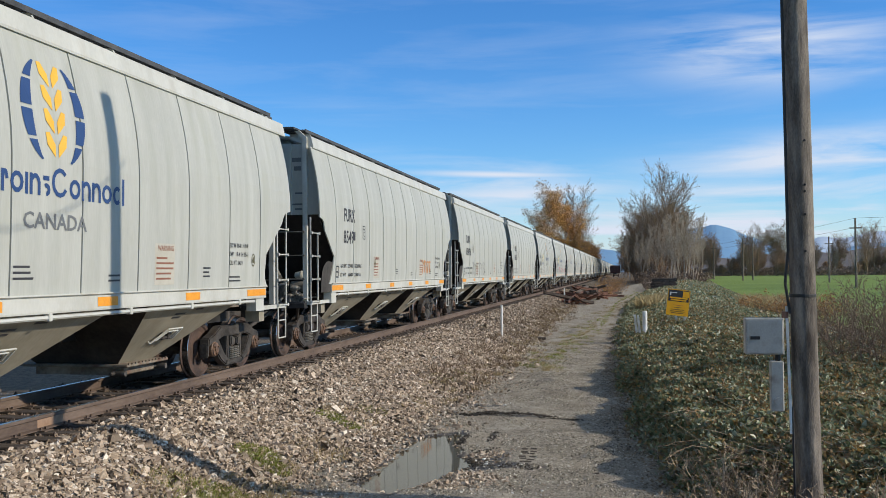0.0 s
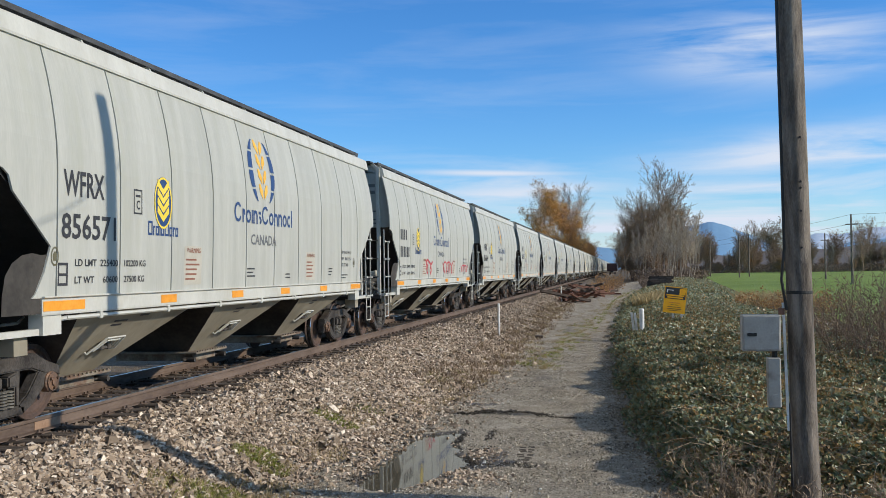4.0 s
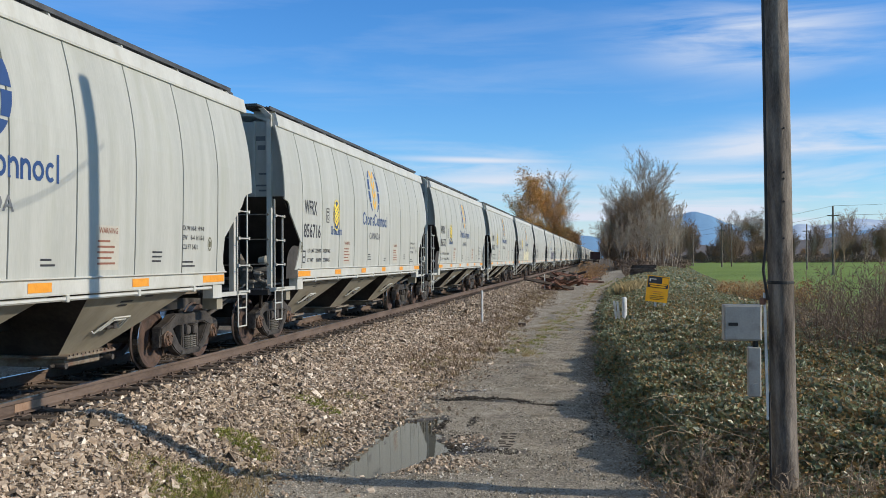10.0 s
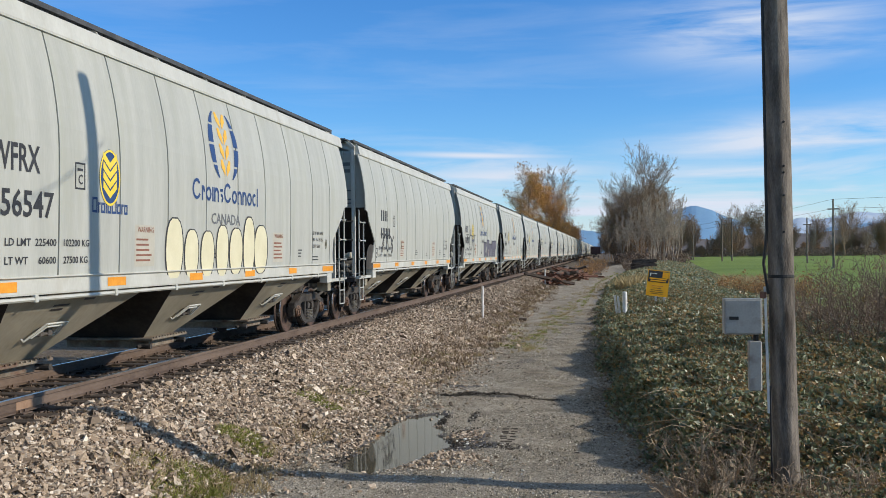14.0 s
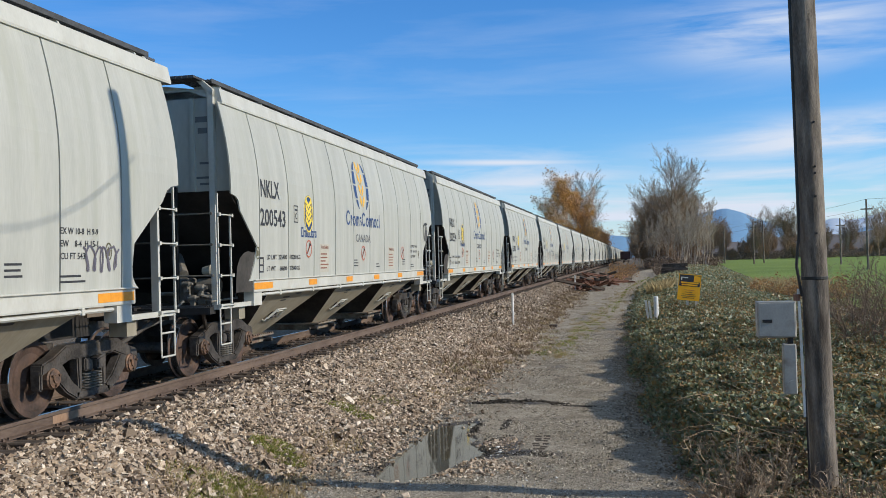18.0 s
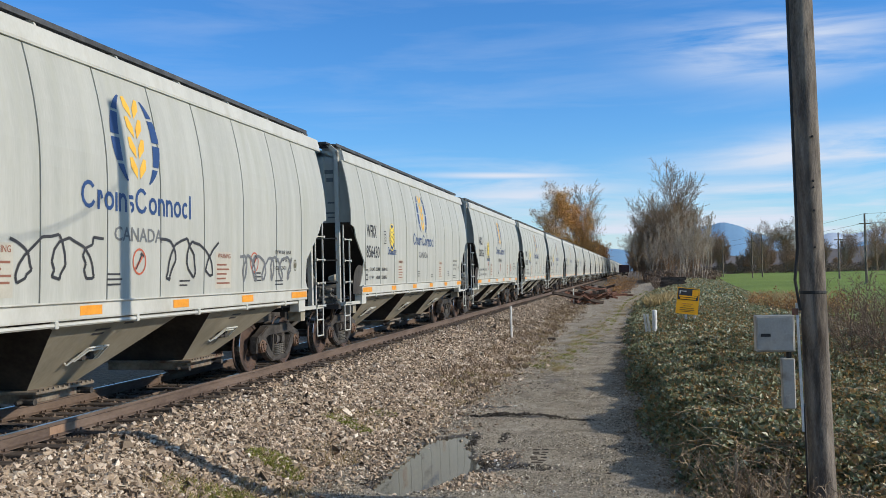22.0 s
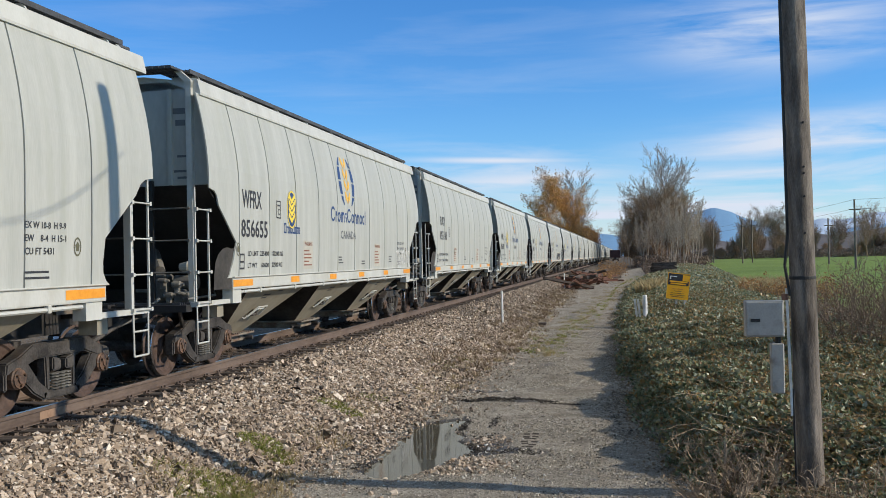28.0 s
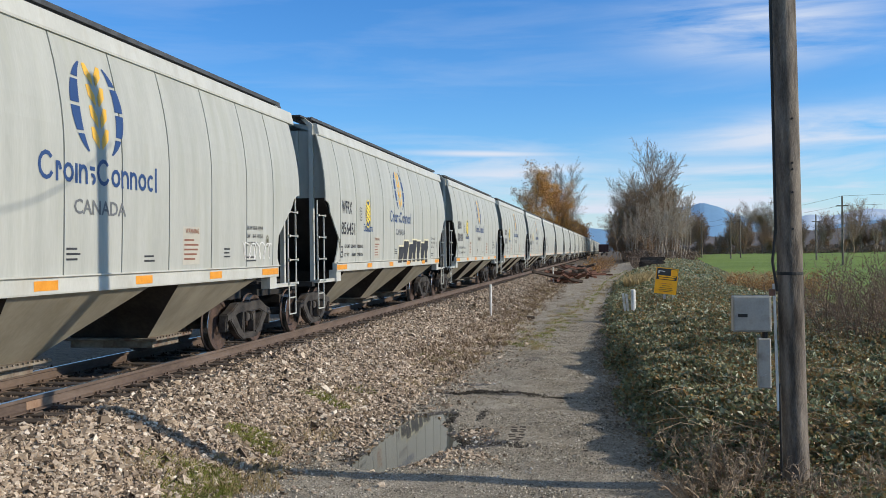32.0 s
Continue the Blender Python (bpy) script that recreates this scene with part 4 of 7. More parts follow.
def build_car(full=True):
    car = new("hopper_car")
    # shell behind the sheets, the two ends and the roof
    bm = BM()
    for s in (-1, 1):
        rows = []
        for z in LEVELS:
            x = side(z) - (0.022 if s > 0 else 0.0)
            rows.append([bm.verts.new((s * x, y, z)) for y in (cutaway(z) + 0.01, LONG - cutaway(z, 1) - 0.01)])
        for r, q in zip(rows, rows[1:]):
            bm.faces.new((r[0], r[1], q[1], q[0]))
    part("shell", bm, SEAM, car)
    for e in (0, 1):
        def yy(v):
            return v if e == 0 else LONG - v

        def yu(v):
            return yy(v) + UP
        bm = BM()
        upper = [(z, side(z) - 0.03) for z in LEVELS if z > 2.95]
        pts = [(side(2.92) - 0.03, 2.92)] + [(x, z) for z, x in upper] + [(0.9, 4.52), (-0.9, 4.52)] + [(-x, z) for z, x in upper[::-1]] + [(-side(2.92) + 0.03, 2.92)]
        prism(bm, pts, "y", yu(1.0), yu(1.04))
        for s in (-1, 1):
            box(bm, s * 0.95 - 0.03, s * 0.95 + 0.03, min(yu(0.93), yu(1.01)), max(yu(0.93), yu(1.01)), 2.92, 4.4)
        bmesh.ops.recalc_face_normals(bm, faces=bm.faces)
        part("end_sheet", bm, PAINT, car)
        if e == 0:
            for z, x0, x1, tall in ((4.02, 0.98, 1.18, 0.09), (3.84, 1.02, 1.18, 0.09), (3.35, 1.04, 1.2, 0.035), (3.12, 0.98, 1.2, 0.035), (3.02, 1.04, 1.2, 0.035)):
                bm = BM()
                box(bm, x0, x1, 0.9955 + UP, 0.9995 + UP, z, z + tall)
                part("end_stencil", bm, GREYINK, car, "dark unreadable stencil line")
        bm = BM()
        # black slope sheet that runs in under the end
        a = [bm.verts.new((x, (yu if z > 2.5 else yy)(y), z)) for x, y, z in ((-1.56, 1.02, 2.92), (1.56, 1.02, 2.92), (1.54, 3.4, 1.25), (-1.54, 3.4, 1.25))]
        bm.faces.new(a)
        for s in (-1, 1):
            bm.faces.new([bm.verts.new((s * x, (yu if z > 2.5 else yy)(y), z)) for x, y, z in ((1.57, 0.86, 2.90), (1.57, 1.30, 2.84), (1.58, 2.2, 2.05), (1.57, 2.2, 1.3), (1.55, 3.4, 1.25))])
        box(bm, -0.25, 0.25, min(yy(0.45), yy(3.0)), max(yy(0.45), yy(3.0)), 0.80, 1.12)
        box(bm, -1.45, 1.45, min(yy(0.55), yy(0.75)), max(yy(0.55), yy(0.75)), 1.00, 1.10)
        part("end_frame", bm, BLACK, car, "black painted end slope and platform")
        bm = BM()
        arc = [(2.19, 1.30), (1.22, 1.30), (1.24, 1.52)] + [(1.75 - 0.50 * math.cos(q), 1.56 + 0.40 * math.sin(q)) for q in (0.4, 0.8, 1.2, 1.57, 1.9)] + [(2.19, 1.97)]
        if e == 0:
            bm.faces.new([bm.verts.new((1.586, p, q)) for p, q in arc])
            part("dust_patch", bm, DUSTBLACK, car, "grey-brown road dust caked on black paint")
        bm = BM()
        box(bm, -0.14, 0.14, min(yy(-0.12), yy(0.5)), max(yy(-0.12), yy(0.5)), 0.74, 1.0, 0.03)
        box(bm, -0.05, 0.05, min(yy(-0.14), yy(0.3)), max(yy(-0.14), yy(0.3)), 0.5, 0.76)
        part("coupler", bm, CAST, car)
        for s in (-1, 1):
            bm = BM()
            box(bm, s * 1.28 - 0.045, s * 1.28 + 0.045, yu(0.95) - 0.045, yu(0.95) + 0.045, 1.05, 4.50)
            prism(bm, [(s * 1.325, 4.40), (s * 1.325, 4.52), (s * 1.12, 4.70), (s * 1.02, 4.70), (s * 1.235, 4.48)], "y", yu(0.95) - 0.045, yu(0.95) + 0.045)
            bmesh.ops.recalc_face_normals(bm, faces=bm.faces)
            part("corner_post", bm, TRIM, car)
            if s > 0:
                bm = BM()
                box(bm, 0.60, 0.66, yu(0.95) - 0.03, yu(0.95) + 0.03, 1.05, 3.0)
                part("end_ladder", bm, BLACK, car)
                for z in (2.56, 2.07, 1.58, 1.10):
                    bm = BM()
                    pipe(bm, [(0.55, yu(0.90), z), (1.28, yu(0.90), z)], 0.013)
                    for xk in (0.63, 1.25):
                        box(bm, xk - 0.02, xk + 0.02, yu(0.90) - 0.02, yu(0.90) + 0.02, z - 0.022, z + 0.022)
                    part("grab_rung", bm, GEAR, car, "dull grey end ladder rung")
        bm = BM()
        for j in range(9):
            yj = yu(0.62 + 0.05 * j)
            box(bm, -1.15, 1.15, yj - 0.006, yj + 0.006, 4.655, 4.70)
        for j in range(24):
            xj = -1.15 + 0.1 * j
            box(bm, xj - 0.006, xj + 0.006, min(yu(0.60), yu(1.04)), max(yu(0.60), yu(1.04)), 4.66, 4.69)
        part("end_platform", bm, GRATE, car, "open grating end platform")
        bm = BM()
        box(bm, 1.44, 1.53, min(yy(0.70), yy(1.95)), max(yy(0.70), yy(1.95)), 1.065, 1.135)
        box(bm, 1.40, 1.575, min(yy(1.95), yy(2.30)), max(yy(1.95), yy(2.30)), 1.06, 1.32)
        part("step_sill", bm, TRIM, car)
        bm = BM()
        box(bm, 1.20, 1.45, min(yy(1.62), yy(1.86)), max(yy(1.62), yy(1.86)), 0.86, 1.06)
        part("jacking_pad", bm, SLOPE, car)
        ladder(car, -1 if e == 0 else 1)
    # side sheets
    part("side_panel", wall_panel(0, SEAMS[0], start=cutaway), PAINT, car)
    for y0, y1 in zip(SEAMS, SEAMS[1:]):
        part("side_panel", wall_panel(y0, y1), PAINT, car)
    part("side_panel", wall_panel(SEAMS[-1], 0, stop=lambda z: LONG - cutaway(z, 1)), PAINT, car)
    # sill and top chord on both sides
    for s in (-1, 1):
        bm = BM()
        prism(bm, [(s * 1.50, 1.28), (s * 1.595, 1.28), (s * 1.60, 1.30), (s * 1.60, 1.46), (s * 1.64, 1.475), (s * 1.64, 1.49), (s * 1.50, 1.49)], "y", 1.90, LONG - 1.90)
        bmesh.ops.recalc_face_normals(bm, faces=bm.faces)
        part("side_sill", bm, TRIM, car)
        bm = BM()
        prism(bm, [(s * 1.34, 4.30), (s * 1.445, 4.30), (s * 1.45, 4.33), (s * 1.40, 4.54), (s * 1.36, 4.56), (s * 1.2, 4.56)], "y", 0.98 + UP, LONG - 0.70 + UP)
        bmesh.ops.recalc_face_normals(bm, faces=bm.faces)
        part("top_chord", bm, TRIM, car)
        # grating walkway on the roof
        bm = BM()
        for i in range(9):
            x = s * (0.78 + 0.06 * i)
            box(bm, x - 0.006, x + 0.006, 1.0 + UP, LONG - 1.0 + UP, 4.655, 4.70)
        for i in range(140):
            y = 1.0 + UP + (LONG - 2.0) * i / 139
            box(bm, min(s * 0.78, s * 1.27), max(s * 0.78, s * 1.27), y - 0.006, y + 0.006, 4.66, 4.69)
        box(bm, min(s * 1.262, s * 1.275), max(s * 1.262, s * 1.275), 1.0 + UP, LONG - 1.0 + UP, 4.64, 4.705)
        part("running_board", bm, GRATE, car, "open steel grating walkway")
        for i in range(9 if s > 0 else 0):
            bm = BM()
            y = 1.35 + UP + (LONG - 2.7) * i / 8
            prism(bm, [(s * 1.30, 4.55), (s * 1.24, 4.66), (s * 0.80, 4.66), (s * 0.85, 4.50)], "y", y - 0.02, y + 0.02)
            part("walkway_bracket", bm, TRIM, car)
    bm = BM()
    for y0, y1 in ((1.0 + UP, LONG - 0.75 + UP),):
        prism(bm, [(-1.38, 4.50), (-0.5, 4.62), (0.5, 4.62), (1.38, 4.50), (1.2, 4.40), (-1.2, 4.40)], "y", y0, y1)
    bmesh.ops.recalc_face_normals(bm, faces=bm.faces)
    part("roof", bm, TRIM, car)
    for i in range(3):
        bm = BM()
        y = 2.0 + 4.3 * i
        prism(bm, [(-0.42, 4.60), (-0.36, 4.72), (0.36, 4.72), (0.42, 4.60)], "y", y, y + 3.9)
        bmesh.ops.recalc_face_normals(bm, faces=bm.faces)
        part("roof_hatch", bm, WHITE, car)
    # hoppers
    for i, y in enumerate((4.28, 8.20, 12.20)):
        bm = BM()
        top = [bm.verts.new(p) for p in ((1.55, y - 1.55, 1.29), (1.55, y + 1.60, 1.29), (-1.55, y + 1.60, 1.29), (-1.55, y - 1.55, 1.29))]
        low = [bm.verts.new(p) for p in ((0.64, y - 0.78, 0.42), (0.64, y + 0.22, 0.42), (-0.64, y + 0.22, 0.42), (-0.64, y - 0.78, 0.42))]
        for a in range(4):
            # Odd faces, the end slopes, take the dark tone that stands for shade.
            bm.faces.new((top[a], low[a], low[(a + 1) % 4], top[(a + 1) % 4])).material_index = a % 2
        bm.faces.new(low)
        bmesh.ops.recalc_face_normals(bm, faces=bm.faces)
        top_y, y = y, y - 0.28
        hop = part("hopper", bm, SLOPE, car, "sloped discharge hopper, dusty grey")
        hop.data.materials.append(SHADESLOPE)
        bm = BM()
        box(bm, -0.85, 0.85, y - 0.62, y + 0.62, 0.385, 0.425, 0.008)
        box(bm, -0.70, 0.70, y - 0.45, y + 0.45, 0.26, 0.39, 0.01)
        for j in range(12):
            box(bm, 0.845, 0.865, y - 0.59 + 0.10 * j, y - 0.56 + 0.10 * j, 0.425, 0.445)
        part("outlet_gate", bm, GATE, hop, "flanged rusty outlet gate")
        bm = BM()
        rod(bm, (0.66, y - 0.74, 0.30), (0.66, y + 0.70, 0.30), 0.024, 8)
        rod(bm, (0.62, y + 0.60, 0.30), (0.82, y + 0.60, 0.30), 0.042, 10)
        rod(bm, (0.62, y - 0.60, 0.30), (0.82, y - 0.60, 0.30), 0.042, 10)
        part("gate_shaft", bm, CAST, hop)
        # shaker bracket: two pale loops round a dark bolted block, on the sloping face
        def face(p, q, out=0.0):
            """A place on the near sloping face: p along the car, q up the slope from 0 to 1."""
            return (0.64 + 0.91 * q + 0.69 * out, y + p + 0.15 * q, 0.42 + 0.87 * q - 0.72 * out)
        for q0, q1, w in ((0.36, 0.60, 0.30), (0.40, 0.56, 0.21)):
            bm = BM()
            pipe(bm, [face(-w, q0, 0.01), face(-w, q0, 0.05), face(-w * 0.7, q1, 0.06), face(w * 0.8, q1, 0.06), face(w, q0 + 0.05, 0.05), face(w, q0, 0.01)], 0.013)
            part("shaker_loop", bm, TRIM, hop, "pale bent steel bar")
        bm = BM()
        for p0 in (-0.10, 0.08):
            c = face(p0, 0.46, 0.03)
            box(bm, c[0] - 0.05, c[0] + 0.03, c[1] - 0.04, c[1] + 0.04, c[2] - 0.06, c[2] + 0.06, 0.01)
        rod(bm, face(-0.18, 0.44, 0.05), face(0.16, 0.44, 0.05), 0.022, 6)
        part("shaker_bracket", bm, CAST, hop)
        for q0, p0, w in ((0.80, -0.35, 0.34), (0.74, -0.33, 0.26), (0.86, 0.22, 0.25)):
            bm = BM()
            lo, hi = q0, q0 + 0.028
            bm.faces.new([bm.verts.new(face(pp, qq, 0.006)) for pp, qq in ((p0, lo), (p0 + w, lo), (p0 + w, hi), (p0, hi))])
            part("hopper_stencil", bm, INK, hop, "dark unreadable stencil line")
    bm = BM()
    box(bm, -0.20, 0.20, 2.8, LONG - 2.8, 0.78, 1.10)
    part("centre_sill", bm, BLACK, car)
    bm = BM()
    pipe(bm, [(1.50, 2.3, 1.22), (1.575, 2.4, 1.235), (1.575, LONG - 2.4, 1.235), (1.50, LONG - 2.3, 1.22)], 0.026)
    part("brake_pipe", bm, TRIM, car, "pale steel pipe under the sill")
    for i in range(7):
        bm = BM()
        yp = 3.1 + 1.74 * i
        box(bm, 1.54, 1.612, yp - 0.03, yp + 0.03, 1.195, 1.285, 0.008)
        part("pipe_clamp", bm, TRIM, car)
    bm = BM()
    lathe(bm, [(-0.62, 0.10), (-0.55, 0.21), (-0.45, 0.24), (0.65, 0.24), (0.75, 0.21), (0.82, 0.10)], 20, "x", (0.25, LONG - 1.45, 1.62))
    for xk in (-0.05, 0.75):
        lathe(bm, [(xk, 0.25), (xk + 0.05, 0.25)], 20, "x", (0.0, LONG - 1.45, 1.62))
        box(bm, xk, xk + 0.05, LONG - 1.7, LONG - 1.2, 1.10, 1.45)
    part("air_reservoir", bm, DUSTYTANK, car, "dusty brown air reservoir on brackets")
    bm = BM()
    lathe(bm, [(0.0, 0.06), (0.10, 0.085), (0.14, 0.10), (0.18, 0.085), (0.20, 0.03)], 16, "x", (1.0, 1.30, 1.66))
    part("brake_cylinder", bm, PLACARD, car, "pale round brake cylinder head")
    for xk, yk, zk, rk in ((1.10, 0.98, 1.40, 0.055), (1.18, 1.12, 1.24, 0.05), (0.98, 0.95, 1.24, 0.045), (0.85, 1.0, 1.46, 0.04)):
        bm = BM()
        lathe(bm, [(-0.09, rk * 0.6), (-0.06, rk), (0.05, rk), (0.07, rk * 0.7), (0.11, rk * 0.45)], 12, "x", (xk, yk, zk))
        box(bm, xk - 0.04, xk + 0.04, yk - 0.03, yk + 0.03, zk - rk - 0.10, zk, 0.01)
        part("valve_body", bm, VALVE, car, "grimy pale valve casting")
    bm = BM()
    pipe(bm, [(1.2, 0.75, 1.30), (1.15, 1.3, 1.22), (0.6, 1.6, 1.30), (0.3, 2.0, 1.35)], 0.022)
    pipe(bm, [(1.3, 0.9, 1.18), (1.3, 1.9, 1.20), (1.1, 2.3, 1.25)], 0.018)
    pipe(bm, [(0.9, 0.8, 1.2), (0.7, 0.6, 0.95), (0.3, 0.2, 0.72), (0.12, 0.02, 0.62)], 0.025)
    part("air_pipes", bm, GEAR, car, "bent brake pipes")
    for e in (0, 1):
        bm = BM()
        ya, yb = (0.62, 1.55) if e == 0 else (LONG - 0.62, LONG - 1.55)
        pipe(bm, [(1.30, ya, 1.06), (0.92, yb, 0.60)], 0.035, 6)
        part("platform_brace", bm, CAST, car)
        bm = BM()
        for j in range(6):
            yj = ya + (0.05 + 0.07 * j) * (1 if e == 0 else -1)
            box(bm, -1.3, 1.3, yj - 0.008, yj + 0.008, 1.10, 1.125)
        part("crossover_platform", bm, GRATE, car, "open grating crossover platform")
    bm = BM()
    rod(bm, (0.9, 1.35, 1.42), (1.25, 1.35, 1.42), 0.12, 12)
    box(bm, 0.55, 0.80, 1.2, 1.5, 1.15, 1.55, 0.03)
    box(bm, 0.95, 1.12, 1.15, 1.3, 1.12, 1.32, 0.02)
    rod(bm, (0.2, 1.4, 1.3), (0.9, 1.4, 1.3), 0.03, 6)
    rod(bm, (0.55, 1.5, 1.6), (0.2, 2.0, 1.9), 0.09, 8)
    part("brake_valve", bm, GEAR, car, "grey brake valve and pipework")
    for y in (1.92, 4.62, 7.03, 9.27, 11.6, 13.85):
        wide = 0.82 if y in (1.92, 13.85) else 0.46
        bm = BM()
        strip(bm, lambda z: 1.60, y, y + wide, 1.325, 1.435, 1, 0.004)
        part("reflector", bm, ORANGE, car, "orange reflective strip")
    build_truck(car, 2.0)
    build_truck(car, LONG - 2.0)
    return car


def bars(bm, y, z, wide, rows, pitch, tall, rng, x_of=side):
    """Unreadable small print as plain bars."""
    for i in range(rows):
        strip(bm, x_of, y, y + wide * rng.uniform(0.6, 1.0), z - i * pitch, z - i * pitch + tall)


def decal(name, bm, material, car, label=""):
    o = part(name, bm, material, car, label)
    o.location.y = DECAL
    return o


def decal_emblem(car, y=8.30, z=3.50):
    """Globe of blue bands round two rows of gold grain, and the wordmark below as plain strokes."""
    for s in (-1, 1):
        for a0, a1 in ((-62, -34), (-30, -2), (2, 30), (34, 62)):
            outer, inner = [], []
            for i in range(5):
                a = radians(a0 + (a1 - a0) * i / 4)
                outer.append((s * 0.60 * math.cos(a), 0.62 * math.sin(a)))
                t = math.cos(a)
                inner.append((s * (0.60 * math.cos(a) - 0.30 * max(0.0, t - 0.36)), 0.62 * math.sin(a) * 0.985))
            bm = BM()
            leaf_shape(bm, outer + inner[::-1], y, z)
            decal("globe_segment", bm, BLUE, car, "blue globe segment of a painted emblem")
    for s in (-1, 1):
        for i in range(4):
            dz = -0.50 + 0.26 * i
            bm = BM()
            leaf_shape(bm, [(s * 0.03, dz), (s * 0.18, dz + 0.13), (s * 0.20, dz + 0.26), (s * 0.13, dz + 0.27), (s * 0.03, dz + 0.14)], y, z)
            decal("grain_ear", bm, GOLD, car, "gold grain ear of a painted emblem")
    bm = BM()
    yy = y - 1.31
    z0, t = 2.56, 0.05

    def hoop(w, tall, a0, a1):
        """A round stroke, or part of one."""
        for i in range(10):
            a, b = radians(a0 + (a1 - a0) * i / 10), radians(a0 + (a1 - a0) * (i + 1) / 10)
            rim = [(w / 2 * math.cos(q), tall / 2 * math.sin(q)) for q in (a, b)]
            core = [((w / 2 - t) * math.cos(q), (tall / 2 - t) * math.sin(q)) for q in (b, a)]
            leaf_shape(bm, rim + core, yy + w / 2, z0 + tall / 2)

    def stroke(at, tall):
        strip(bm, side, yy + at, yy + at + t, z0, z0 + tall)

    for kind, w in (("big", 0.31), ("stub", 0.12), ("ring", 0.22), ("bar", 0.05), ("arch", 0.19), ("wave", 0.15), ("big", 0.31), ("ring", 0.22), ("arch", 0.19), ("arch", 0.19), ("ring", 0.22), ("open", 0.19), ("tall", 0.05)):
        if kind == "big":
            hoop(w, 0.33, 40, 330)
        elif kind == "ring":
            hoop(w, 0.23, 0, 360)
        elif kind == "open":
            hoop(w, 0.23, 45, 315)
        elif kind == "wave":
            hoop(w, 0.14, -90, 120)
            strip(bm, side, yy + 0.02, yy + w - 0.02, z0 + 0.17, z0 + 0.22)
        elif kind in ("arch", "stub"):
            stroke(0, 0.23)
            hoop(w, 0.23, 10, 150)
            if kind == "arch":
                stroke(w - t, 0.14)
        else:
            stroke(0, 0.33 if kind == "tall" else 0.23)
        yy += w + 0.028
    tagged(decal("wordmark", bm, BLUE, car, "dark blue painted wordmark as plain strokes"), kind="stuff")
    stencil("country_word", car, GREYINK, [("CANADA", y - 0.60, 2.20, 0.18, 1.20)])


def decal_badge(car, y=4.55, z=2.69):
    bm = BM()
    leaf_shape(bm, [(0.26 * math.cos(2 * math.pi * i / 28), 0.36 * math.sin(2 * math.pi * i / 28)) for i in range(28)], y, z, 0.004)
    decal("badge_ground", bm, BLUE, car, "dark blue oval badge")
    bm = BM()
    for k in range(28):
        a, b = 2 * math.pi * k / 28, 2 * math.pi * (k + 1) / 28
        leaf_shape(bm, [(0.255 * math.cos(a), 0.355 * math.sin(a)), (0.255 * math.cos(b), 0.355 * math.sin(b)), (0.225 * math.cos(b), 0.325 * math.sin(b)), (0.225 * math.cos(a), 0.325 * math.sin(a))], y, z, 0.006)
    for i in range(4):
        q = -0.26 + 0.12 * i
        for s in (-1, 1):
            leaf_shape(bm, [(0, q), (s * 0.17, q + 0.13), (s * 0.16, q + 0.22), (0, q + 0.09)], y, z, 0.006)
    decal("badge_grain", bm, YELLOW, car, "yellow grain chevrons of an oval badge")
    bm = BM()
    yy = y - 0.42
    for w, tall in ((0.12, 0.19), (0.055, 0.13), (0.09, 0.13), (0.026, 0.13), (0.085, 0.13), (0.12, 0.19), (0.09, 0.13), (0.055, 0.13), (0.085, 0.13)):
        strip(bm, side, yy, yy + 0.026, 2.24, 2.24 + tall)
        if w > 0.03:
            strip(bm, side, yy + 0.027, yy + w, 2.21 + tall, 2.24 + tall)
        if w > 0.08:
            strip(bm, side, yy + w - 0.026, yy + w, 2.272, 2.209 + tall)
            strip(bm, side, yy + 0.027, yy + w, 2.24, 2.271)
        yy += w + 0.018
    tagged(decal("badge_word", bm, BLUE, car, "small blue wordmark as plain strokes"), kind="stuff")


